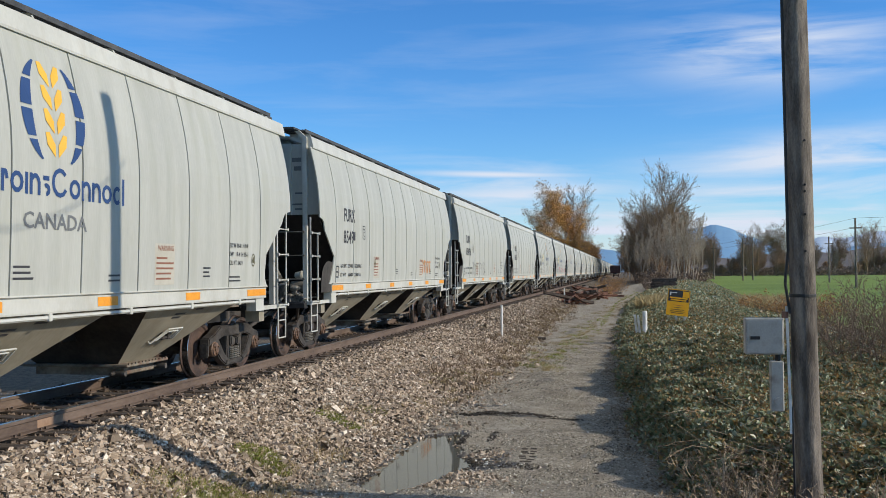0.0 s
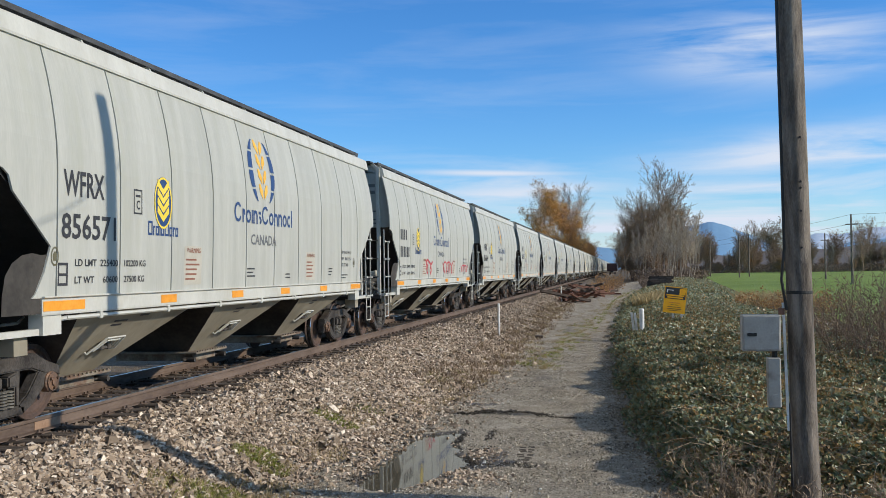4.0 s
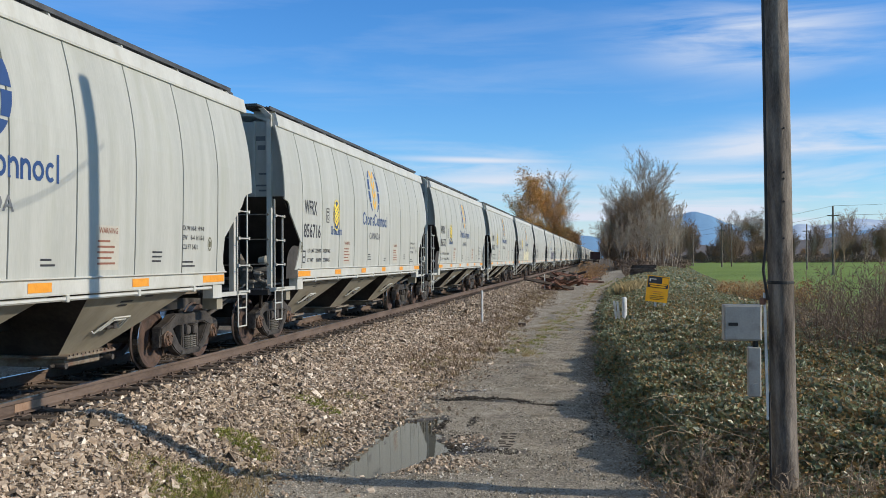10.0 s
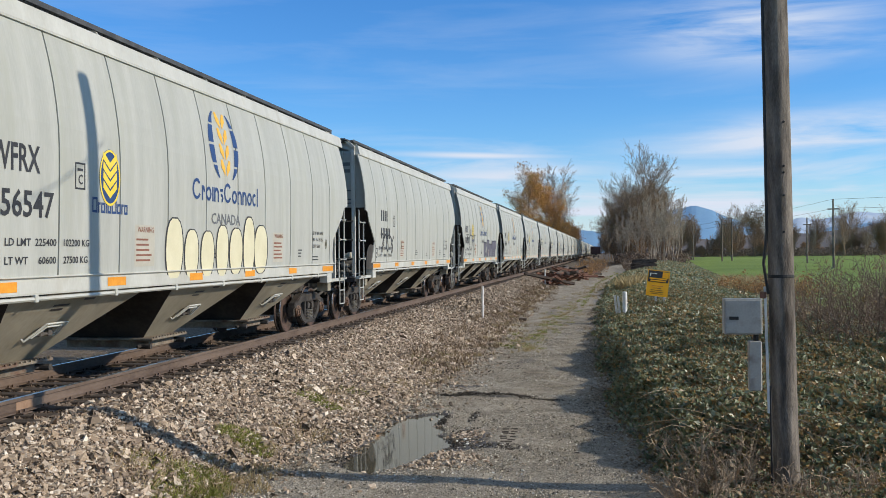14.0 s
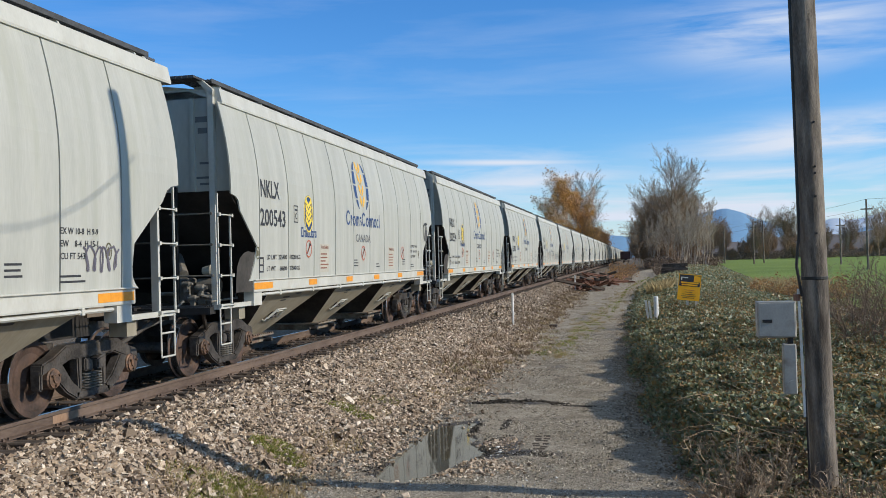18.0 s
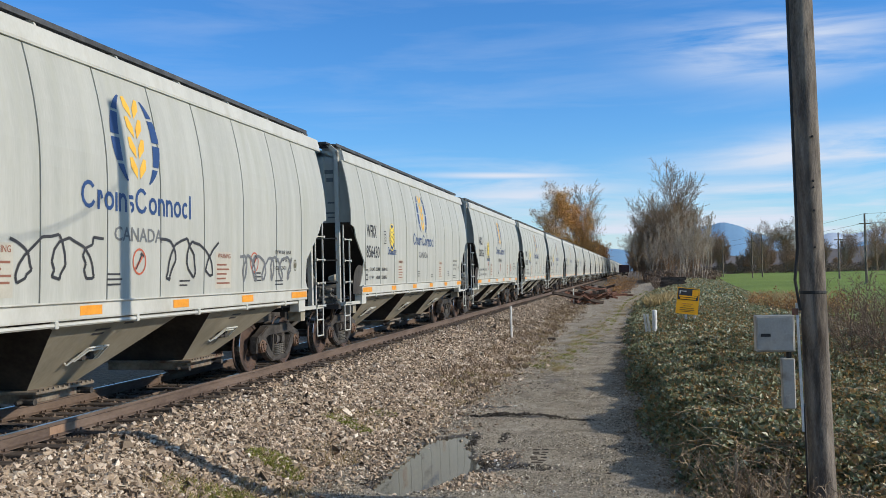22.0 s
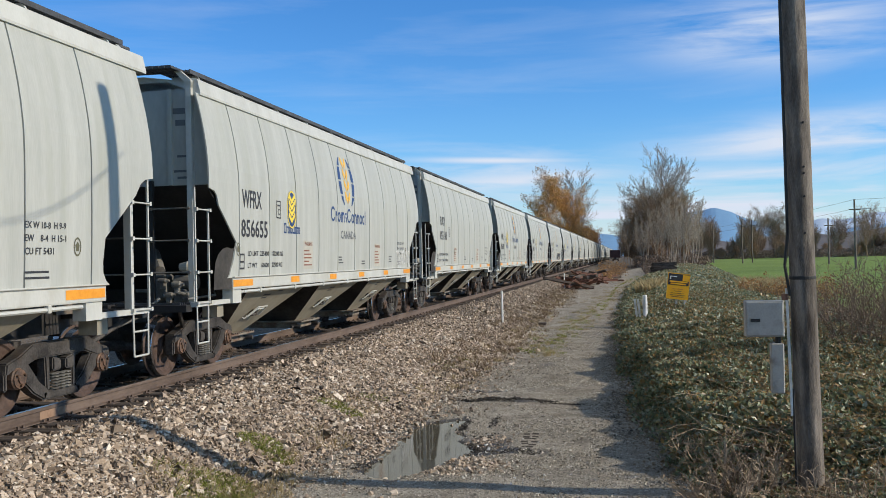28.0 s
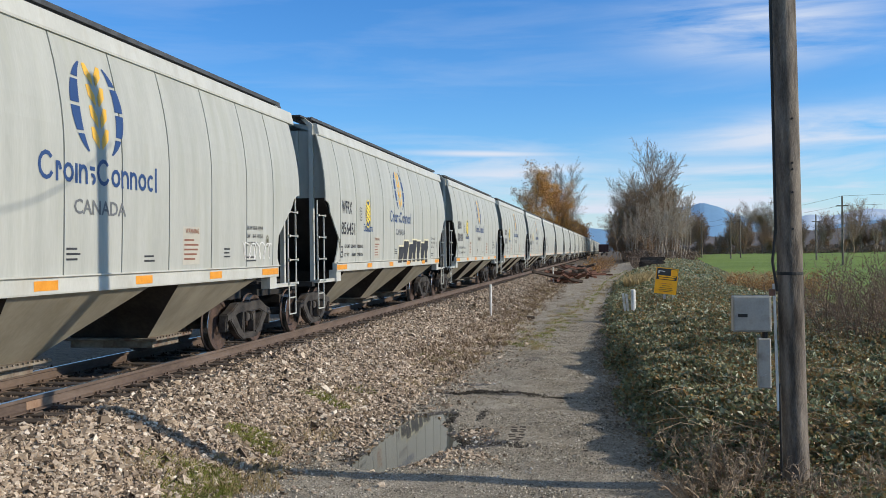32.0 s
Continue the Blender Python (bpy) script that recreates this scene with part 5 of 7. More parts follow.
def decal_data(car, k, rng):
    """Stencilled data, warning placard and small print."""
    pair = NUMBERS.get(k)
    grain = k not in PLAIN
    y = 2.18 if grain else 2.66
    up = (0.26 if pair and pair[0] == "NKLX" else 0.0) if grain else 0.23
    if pair:
        size = 0.30
        lines_of_number = [(pair[0], y, 2.62 + up, size, 0.86), (pair[1], y - 0.04, 2.13 + up, size, 0.195 * len(pair[1]))]
        stencil("car_number", car, INK, lines_of_number, "black stencilled reporting mark and number")
        if not grain and k == 0:
            bm = BM()
            bars(bm, 3.35, 2.45, 0.3, 1, 0.1, 0.2, rng)
            decal("blurred_number", bm, INK, car)
    else:
        bm = BM()
        for i in range(4):
            strip(bm, side, y + 0.22 * i, y + 0.22 * i + 0.13, 2.62, 2.92)
        for i in range(6):
            strip(bm, side, y + 0.2 * i, y + 0.2 * i + 0.12, 2.13, 2.43)
        tagged(decal("car_number", bm, INK, car, "black stencilled mark and number, not readable"), kind="stuff")
    stencil("load_data", car, INK, [("LD LMT  225400", 2.42, 1.82, 0.085, 0.95), ("LT WT     60600", 2.42, 1.62, 0.085, 0.95), ("102200 KG", 3.52, 1.82, 0.085, 0.55), ("27500 KG", 3.52, 1.62, 0.085, 0.52)], "small black load and weight stencils")
    stencil("size_data", car, INK, [("EX W 10-8  H 9-9", LONG - 3.60, 2.12, 0.075, 0.75), ("EW    8-4  H 15-1", LONG - 3.60, 1.98, 0.075, 0.75), ("CU FT 5431", LONG - 3.60, 1.84, 0.075, 0.52)], "small black dimension stencils")
    bm = BM()
    for yy, z, w, rows in ((7.55, 1.78, 0.36, 3), (9.4, 1.68, 0.34, 2), (12.05, 1.78, 0.30, 3), (13.0, 1.64, 0.5, 2)):
        bars(bm, yy, z, w, rows, 0.062, 0.024, rng)
    box_y, plate = 2.08, (3.75 if grain else 4.18)
    for a, b, c, d in ((0, 0.03, 0, 0.26), (0.17, 0.20, 0, 0.26), (0, 0.2, 0.23, 0.26), (0, 0.2, 0, 0.03), (0.03, 0.17, 0.11, 0.14)):
        strip(bm, side, box_y + a, box_y + b, 1.60 + c, 1.60 + d)
    for a, b, c, d in ((0, 0.02, 0, 0.32), (0.20, 0.22, 0, 0.32), (0, 0.22, 0.30, 0.32), (0, 0.22, 0, 0.02), (0.05, 0.17, 0.22, 0.25)):
        strip(bm, side, plate + a, plate + b, 2.50 + c, 2.50 + d)
    tagged(decal("small_print", bm, INK, car, "unreadable small black stencils"), kind="stuff")
    for yy in ((2.02, LONG - 2.62) if grain else (5.35, LONG - 2.9)):
        bm = BM()
        for j in range(16):
            a, b = 2 * math.pi * j / 16, 2 * math.pi * (j + 1) / 16
            leaf_shape(bm, [(0.075 * math.cos(a), 0.11 * math.sin(a)), (0.075 * math.cos(b), 0.11 * math.sin(b)), (0.058 * math.cos(b), 0.088 * math.sin(b)), (0.058 * math.cos(a), 0.088 * math.sin(a))], yy, 1.93, 0.005)
        leaf_shape(bm, [(-0.03, -0.05), (0.03, -0.05), (0.04, 0.02), (0.0, 0.06), (-0.04, 0.02)], yy, 1.93, 0.005)
        decal("round_stencil", bm, OLIVEINK, car, "small round dark olive stencil")
    stencil("plate_letter", car, INK, [("C", plate + 0.07, 2.56, 0.12, 0.09)])
    for yy in (5.25, 10.6):
        bm = BM()
        strip(bm, side, yy - 0.04, yy + 0.53, 1.56, 2.12, 1, 0.003)
        decal("warning_ground", bm, PLACARD, car, "faded pale ground of a warning placard")
        bm = BM()
        bars(bm, yy, 1.91, 0.50, 5, 0.070, 0.026, rng)
        decal("warning_lines", bm, BROWNINK, car, "rust-brown warning placard lines")
        stencil("warning_word", car, BROWNINK, [("WARNING", yy + 0.03, 2.02, 0.075, 0.46)])
    if pair and pair[0] == "NKLX":
        for yy, zz in ((4.55, 2.02), (8.3, 1.95), (LONG - 4.55, 1.97)) if grain else ((4.2, 2.0),):
            bm = BM()
            for j in range(20):
                a, b = 2 * math.pi * j / 20, 2 * math.pi * (j + 1) / 20
                leaf_shape(bm, [(0.17 * math.cos(a), 0.17 * math.sin(a)), (0.17 * math.cos(b), 0.17 * math.sin(b)), (0.145 * math.cos(b), 0.145 * math.sin(b)), (0.145 * math.cos(a), 0.145 * math.sin(a))], yy, zz, 0.006)
            leaf_shape(bm, [(-0.11, -0.08), (-0.08, -0.11), (0.11, 0.08), (0.08, 0.11)], yy, zz, 0.006)
            decal("hammer_sign_ring", bm, REDINK, car, "round red no-hammer sign")
            bm = BM()
            leaf_shape(bm, [(0.02, 0.09), (0.10, 0.05), (0.11, 0.08), (0.04, 0.12)], yy, zz, 0.007)
            leaf_shape(bm, [(-0.09, -0.09), (-0.07, -0.10), (0.06, 0.08), (0.04, 0.09)], yy, zz, 0.007)
            decal("hammer_sign_figure", bm, INK, car)


def tag_strokes(car, y0, y1, z0, z1, material, seed, thick, loops):
    """Spray-painted scribble that cannot be read: looping bands of paint."""
    r = random.Random(seed)
    bm = BM()
    n = loops * 14
    pts = []
    for i in range(n + 1):
        f = i / n
        a = 2 * math.pi * loops * f
        pts.append((y0 + (y1 - y0) * f + 0.42 * (y1 - y0) / loops * math.sin(a + r.uniform(-0.3, 0.3)), (z0 + z1) / 2 + (z1 - z0) / 2 * math.cos(a * 1.0 + 0.6 * math.sin(a * 0.37 + seed)) * r.uniform(0.75, 1.0)))
    for (a, b), (c, d) in zip(pts, pts[1:]):
        q = math.hypot(c - a, d - b) or 1
        u, v = -(d - b) / q * thick / 2, (c - a) / q * thick / 2
        bm.faces.new([bm.verts.new((side(z) + 0.007, y, z)) for y, z in ((a + u, b + v), (c + u, d + v), (c - u, d - v), (a - u, b - v))])
    return decal("spray_tag", bm, material, car, "spray-painted scribble")


def tag_blocks(car, y0, y1, z0, z1, fill, line, seed, count, round_top=True):
    """A row of swollen spray-painted shapes with dark outlines."""
    r = random.Random(seed)
    w = (y1 - y0) / count
    for mat_, grow, lift in ((line, 0.05, 0.006), (fill, 0.0, 0.008)):
        r.seed(seed)
        bm = BM()
        for i in range(count):
            top = z1 - (z1 - z0) * r.uniform(0.0, 0.35)
            c, half, foot = y0 + (i + 0.5) * w, w * r.uniform(0.40, 0.56), z0 + r.uniform(0, 0.05)
            if round_top:
                shape = [(half * math.cos(a) * (1 + grow * 4), (top - foot) / 2 * math.sin(a) * (1 + grow)) for a in [2 * math.pi * j / 18 for j in range(18)]]
                shape = [(math.copysign(abs(p / half) ** 0.7, p) * half, q) for p, q in shape]
            else:
                k = r.uniform(-0.15, 0.15)
                shape = [(-half - grow, -(top - foot) / 2 - grow), (half * 0.5 + grow, -(top - foot) / 2 - grow), (half * 0.4 + k + grow, -0.1), (half + k + grow, 0.15), (half + k + grow, (top - foot) / 2 + grow), (-half + k - grow, (top - foot) / 2 + grow)]
            leaf_shape(bm, shape, c, (top + foot) / 2, lift + 0.0004 * i)
        decal("spray_letters", bm, mat_, car, "swollen spray-painted shapes")


CREAM, VIOLET, RED_SPRAY = mat("cream_spray", (0.66, 0.62, 0.42), (0.74, 0.70, 0.5), 3, 0.6), mat("violet_spray", (0.09, 0.085, 0.11), (0.15, 0.14, 0.18), 3, 0.6), mat("red_spray", (0.45, 0.05, 0.07), (0.55, 0.09, 0.10), 3, 0.6)
ORANGE_SPRAY = mat("orange_spray", (0.50, 0.22, 0.08), (0.58, 0.29, 0.12), 3, 0.6)
PLAIN = {0, 1, 2, 13, 26, 33, 38, 45}
COUNT = 53
full_car = build_car()
tagged(full_car, "light grey covered hopper car with rounded ribbed sides", "hopper car", group="hopper cars of the train")
cars = {}
rng = random.Random(11)
for k in range(-1, COUNT):
    cars[k] = copy_thing(full_car, pose(0, FIRST + LONG * k, 0))
spare = [full_car, *full_car.children_recursive]
for o in spare:
    bpy.data.objects.remove(o)
SMALL = ("walkway_bracket", "bearing_cap", "spring_nest", "gate_shaft", "shaker_bracket", "shaker_loop", "hopper_stencil", "pipe_clamp", "end_ladder", "end_stencil", "jacking_pad", "grab_rung", "air_pipes", "valve_body", "platform_brace", "brake_cylinder", "crossover_platform", "dust_patch", "air_reservoir", "brake_valve", "round_stencil", "brake_pipe", "coupler")
for k, car in cars.items():
    if k > 27:
        # these stay far away: their smallest fittings cannot be told apart
        for o in car.children_recursive:
            if o.name.split(".")[0] in SMALL:
                bpy.data.objects.remove(o)
    # the two owners' cars carry their stencils a hand's width apart
    other = NUMBERS.get(k, ("",))[0] == "NKLX"
    DECAL = 0.05 if other else 0.10
    if k < 34:
        if k not in PLAIN:
            decal_emblem(car)
            decal_badge(car)
        decal_data(car, k, rng)
    tagged(car, "light grey covered hopper car with black stencils" if k in PLAIN else "light grey covered hopper car with blue and gold emblems")

DECAL = 0.10
tag_strokes(cars[0], 10.95, 12.2, 1.66, 2.08, ORANGE_SPRAY, 3, 0.05, 5)
tag_strokes(cars[1], 11.2, 11.6, 1.68, 1.98, WHITE, 4, 0.025, 1)
tag_strokes(cars[1], 4.1, 7.6, 1.55, 2.12, GREYINK, 5, 0.022, 6)
tag_strokes(cars[4], 5.6, 6.8, 1.60, 2.10, RED_SPRAY, 6, 0.07, 2)
tag_strokes(cars[4], 8.6, 10.6, 1.62, 2.05, RED_SPRAY, 7, 0.06, 4)
tag_strokes(cars[4], 12.4, 14.0, 1.65, 1.95, RED_SPRAY, 8, 0.05, 4)
tag_blocks(cars[12], 6.1, 10.2, 1.34, 2.42, CREAM, INK, 9, 7)
tag_strokes(cars[13], 2.6, 4.3, 1.7, 2.3, INK, 10, 0.05, 3)
tag_strokes(cars[14], 2.4, 5.4, 1.8, 2.6, INK, 11, 0.035, 4)
tag_blocks(cars[14], 8.7, 13.9, 1.52, 2.35, VIOLET, INK, 12, 5, False)
tag_strokes(cars[15], 13.45, 14.2, 1.68, 2.0, VIOLET, 13, 0.028, 5)
tag_strokes(cars[16], 14.6, 15.1, 2.3, 2.9, INK, 14, 0.05, 3)
tag_strokes(cars[19], 5.6, 7.4, 1.7, 2.25, INK, 15, 0.035, 3)
tag_strokes(cars[19], 8.8, 10.6, 1.7, 2.3, INK, 16, 0.04, 3)
tag_strokes(cars[19], 11.4, 13.8, 1.65, 2.1, GREYINK, 17, 0.05, 6)
tag_strokes(cars[25], 12.9, 14.4, 1.56, 1.98, WHITE, 18, 0.028, 7)
tag_strokes(cars[28], 12.8, 14.2, 1.6, 1.92, WHITE, 19, 0.026, 6)
tag_blocks(cars[29], 8.0, 12.6, 1.36, 2.10, INK, CREAM, 20, 7, False)


# ---- plants ----
class Wood:
    """Collects tapered limbs and leaves, then makes the two meshes of a tree."""

    def __init__(self, seed, least=0.008, taper=0.75):
        self.least, self.taper = least, taper
        self.rng = np.random.default_rng(seed)
        self.a, self.b, self.ra, self.rb, self.tips = [], [], [], [], []

    def limb(self, p, d, length, r, depth, bend, kids, rise):
        n = 4 if depth else 7
        step = length / n
        pts = []
        for i in range(n):
            d = d + self.rng.normal(0, bend, 3) + np.array([0, 0, rise])
            d /= np.linalg.norm(d)
            q = p + d * step
            r1 = r * (1 - 0.8 * (i + 1) / n) if i < n - 1 or depth == 3 else r * 0.22
            self.a.append(p), self.b.append(q), self.ra.append(r * (1 - 0.8 * i / n)), self.rb.append(max(r1, 0.5 * self.least))
            pts.append((p, q, d.copy(), r1, i / n))
            p = q
        self.tips.append(p)
        if depth >= len(kids):
            return
        count, start, shrink, spread = kids[depth]
        for j in range(count):
            f = start + (1 - start) * (j + self.rng.random()) / count
            k = min(n - 1, int(f * n))
            u = f * n - k
            p0, q0, dd, rr, _ = pts[k]
            at = p0 + (q0 - p0) * u
            side_way = np.cross(dd, self.rng.normal(size=3))
            side_way /= np.linalg.norm(side_way)
            way = dd * math.cos(spread) + side_way * math.sin(spread)
            self.limb(at, way, length * shrink * (1.15 - (self.taper if depth == 0 else 0.75) * f) * self.rng.uniform(0.7, 1.2), max(self.least, r * 0.42 * (1.1 - 0.6 * f)), depth + 1, bend * 1.3, kids, rise)

    def wood_mesh(self, name, material, parent, sides=4):
        a, b = np.array(self.a), np.array(self.b)
        ra, rb = np.array(self.ra), np.array(self.rb)
        d = b - a
        d /= np.linalg.norm(d, axis=1, keepdims=True) + 1e-9
        ref = np.where(np.abs(d[:, 2:3]) > 0.9, np.array([[1.0, 0, 0]]), np.array([[0, 0, 1.0]]))
        u = np.cross(d, ref)
        u /= np.linalg.norm(u, axis=1, keepdims=True)
        w = np.cross(d, u)
        ang = 2 * np.pi * np.arange(sides) / sides
        ringv = np.cos(ang)[None, :, None] * u[:, None] + np.sin(ang)[None, :, None] * w[:, None]
        v = np.concatenate([a[:, None] + ringv * ra[:, None, None], b[:, None] + ringv * rb[:, None, None]], 1)
        i = np.arange(sides)
        f = np.stack([i, (i + 1) % sides, (i + 1) % sides + sides, i + sides], -1)
        faces = (f[None] + 2 * sides * np.arange(len(a))[:, None, None]).reshape(-1, 4)
        return arrays(name, v.reshape(-1, 3), faces, material, parent)

    def leaf_mesh(self, name, material, parent, count, size, spread, low=0.0, high=1e9):
        tips = np.array(self.tips)
        tips = tips[(tips[:, 2] > low) & (tips[:, 2] < high)]
        pick = tips[self.rng.integers(0, len(tips), count)] + self.rng.normal(0, spread, (count, 3))
        return leaves(name, pick, size, material, parent, self.rng)


def leaves(name, at, size, material, parent, rng, up=0.0, sunward=0.0):
    """Small folded leaves at given places."""
    n = len(at)
    nrm = rng.normal(size=(n, 3)) + np.array([sunward, -0.7 * sunward, up])
    nrm /= np.linalg.norm(nrm, axis=1, keepdims=True)
    u = np.cross(nrm, rng.normal(size=(n, 3)))
    u /= np.linalg.norm(u, axis=1, keepdims=True)
    w = np.cross(nrm, u)
    s = (size * rng.uniform(0.6, 1.4, n))[:, None]
    v = np.stack([at - u * s, at - w * s * 0.55 + nrm * s * 0.15, at + u * s, at + w * s * 0.55 + nrm * s * 0.15], 1)
    f = (np.array([[0, 1, 2], [0, 2, 3]])[None] + 4 * np.arange(n)[:, None, None]).reshape(-1, 3)
    return arrays(name, v.reshape(-1, 3), f, material, parent)


def tree(kind, high, seed, bark=None, leaf=None, count=0, size=0.3, stems=1, label="", kids=((24, 0.2, 0.42, 0.75), (9, 0.15, 0.5, 0.8), (6, 0.2, 0.55, 0.8)), rise=0.05, thick=0.014, taper=0.75):
    t = new(kind)
    w = Wood(seed, 0.029, taper)
    for s in range(stems):
        lean = w.rng.normal(0, 0.10 if stems > 1 else 0.03, 2)
        foot = np.array([w.rng.normal(0, 0.8), w.rng.normal(0, 0.8), -0.3]) if stems > 1 else np.array([0, 0, -0.3])
        w.limb(foot, np.array([lean[0], lean[1], 1.0]), high * w.rng.uniform(0.8, 1.0) if stems > 1 else high, high * thick / (1 + 0.35 * (stems - 1)), 0, 0.06, kids, rise)
    w.wood_mesh("trunk", bark or BARK, t)
    if leaf:
        w.leaf_mesh("crown", leaf, t, count, size, 0.45)
    return tagged(t, label, "tree")


def place(thing, x, y, turn, scale=1.0, group=""):
    o = copy_thing(thing, pose(x, y, float(height(x, y)), 0, 0, turn))
    o.scale = (scale, scale, scale)
    if group:
        o["group"] = group
    return o


def drop(thing):
    for o in [*thing.children_recursive, thing]:
        bpy.data.objects.remove(o)


rnd = random.Random(3)
VASE = ((28, 0.22, 0.66, 0.52), (12, 0.12, 0.46, 0.62), (8, 0.12, 0.52, 0.8))
OVAL = ((28, 0.14, 0.52, 0.56), (9, 0.15, 0.42, 0.75), (6, 0.2, 0.5, 0.8))
GOLDEN = tree("deciduous_tree", 16.2, 21, BARK, FALL, 14000, 0.125, 1, "tall deciduous tree with thinning orange autumn leaves", OVAL, 0.05, 0.018, 0.40)
RUDDY = tree("deciduous_tree", 10.5, 22, BARK, RUSSET, 7000, 0.20, 2, "russet-leaved deciduous tree beside the railway", OVAL, 0.05, 0.020, 0.40)
TALL = tree("bare_tree", 17.0, 23, BARK, None, 0, 0.2, 1, "tall bare deciduous tree with fine grey branches", VASE, 0.05, 0.018, 0.26)
SPREAD = tree("bare_tree", 14.8, 24, BARK, RUSSET, 1100, 0.12, 2, "bare deciduous tree with a few brown leaves", VASE, 0.04, 0.016, 0.32)
PALE = tree("bare_tree", 15, 25, PALEBARK, None, 0, 0.2, 4, "slender pale-stemmed bare alder", ((12, 0.3, 0.28, 0.6), (6, 0.2, 0.45, 0.7), (4, 0.2, 0.5, 0.7)), 0.12, 0.011)
SCRUB = tree("bare_tree", 8, 26, BARK, RUSSET, 900, 0.14, 5, "low tangled bare thicket tree", rise=0.06)
FIR = tree("evergreen_tree", 16.5, 27, BARK, CONIFER, 2600, 0.20, 2, "dense dark brownish tree beyond the field", ((20, 0.2, 0.6, 0.5), (8, 0.15, 0.45, 0.75), (6, 0.2, 0.5, 0.8)), 0.07, 0.014, 0.45)
for x, y, s in ((-7.0, 200, 0.95), (-5.4, 206, 0.84)):
    place(GOLDEN, x, y, rnd.uniform(0, 360), s, "trees left of the railway")
place(TALL, -3.2, 214, 40, 0.84, "trees left of the railway")
for x, y, s in ((-9, 250, 0.9), (-6.5, 300, 0.95), (-5.5, 360, 1.0), (-9, 400, 1.1), (-14, 240, 0.8), (-7, 270, 0.7), (-20, 230, 0.7), (-17, 280, 0.9), (-12, 330, 1.0)):
    place(RUDDY, x, y, rnd.uniform(0, 360), s, "trees left of the railway")
for x, y, s in ((14.5, 205, 0.97), (12.0, 222, 0.78), (17.4, 226, 0.74)):
    place(TALL, x, y, rnd.uniform(0, 360), s, "tree clump beside the road")
for x, y, s in ((11.8, 230, 0.8), (14.6, 212, 0.85), (17, 240, 0.9), (16.2, 214, 0.82), (18.4, 232, 0.8), (11.0, 246, 0.75), (15.6, 226, 0.9), (10.0, 262, 0.72), (12.5, 285, 0.8), (15, 300, 0.85), (9.8, 330, 0.8)):
    place(SPREAD, x, y, rnd.uniform(0, 360), s, "tree clump beside the road")
for x, y, s in ((17.0, 190, 0.9), (18.3, 186, 0.85), (19.5, 192, 0.95), (20.6, 188, 0.8), (15.6, 196, 0.9), (21.6, 194, 0.85), (16.4, 184, 0.75), (13.4, 200, 0.8), (12.2, 198, 0.78), (10.6, 204, 0.7), (11.6, 206, 0.82), (14.4, 197, 0.85)):
    place(PALE, x, y, rnd.uniform(0, 360), s, "tree clump beside the road")
for x, y, s in ((10.8, 240, 0.85), (12.2, 215, 0.8), (14.5, 205, 0.7), (9.0, 290, 1.0), (8.4, 340, 1.2), (18.5, 200, 0.7)):
    place(SCRUB, x, y, rnd.uniform(0, 360), s, "tree clump beside the road")
# trees along the far side of the field
for i in range(70):
    x = 26 + i * 1.95 + rnd.uniform(-2, 2)
    y = 395 + rnd.uniform(-15, 30)
    place(rnd.choice((SCRUB, SCRUB, SPREAD, PALE)), x, y, rnd.uniform(0, 360), rnd.uniform(0.45, 0.85) if i % 4 else rnd.uniform(0.7, 1.0), "trees beyond the field")
for x, y, s in ((64.5, 392, 0.95), (67.5, 396, 0.85)):
    place(FIR, x, y, 0, s, "trees beyond the field")
for x, y, s in ((54.5, 380, 0.72), (57, 384, 0.78), (100, 385, 0.8), (96, 380, 0.7), (112, 384, 0.72)):
    place(TALL, x, y, rnd.uniform(0, 360), s, "trees beyond the field")
for t in (GOLDEN, RUDDY, TALL, SPREAD, PALE, SCRUB, FIR):
    drop(t)


def hedge(name, count, xs, ys, tall, size, seed, material, label):
    """Tangled undergrowth as a bank of small clumps with an uneven top."""
    r = np.random.default_rng(seed)
    x, y = r.uniform(*xs, count), r.uniform(*ys, count)
    top = tall * (0.72 + 0.28 * wob(x, y * 0.3, 0.35, seed) + 0.16 * wob(x, y, 1.6, seed + 1))
    z = height(x, y) + top * r.random(count) ** 0.7
    return tagged(leaves(name, np.stack([x, y, z], -1), size, material, None, r), label, "undergrowth", kind="stuff")


# Lighter copy of the thicket tone: distance haze put into the colour.
FARTHICKET = mat("pale_bare_thicket", (0.17, 0.14, 0.12), (0.32, 0.265, 0.22), 0.6, 0.95, 0, 0.1, 6, vary=0.4, thin=0.35)
THICKET = mat("bare_thicket", (0.12, 0.09, 0.07), (0.27, 0.205, 0.155), 0.6, 0.95, 0, 0.1, 6, vary=0.4, thin=0.3)
hedge("undergrowth", 16000, (20, 165), (392, 425), 3.6, 0.45, 71, FARTHICKET, "bare brown thicket beyond the field")
hedge("undergrowth", 7000, (9.5, 24), (188, 250), 2.6, 0.28, 72, THICKET, "brown undergrowth below the roadside trees")
hedge("undergrowth", 2600, (10.2, 14), (122, 160), 1.5, 0.16, 73, THICKET, "dead bramble mound beside the tie stack")
hedge("undergrowth", 5000, (-22, -3.5), (205, 420), 3.0, 0.35, 74, THICKET, "brown undergrowth along the railway")
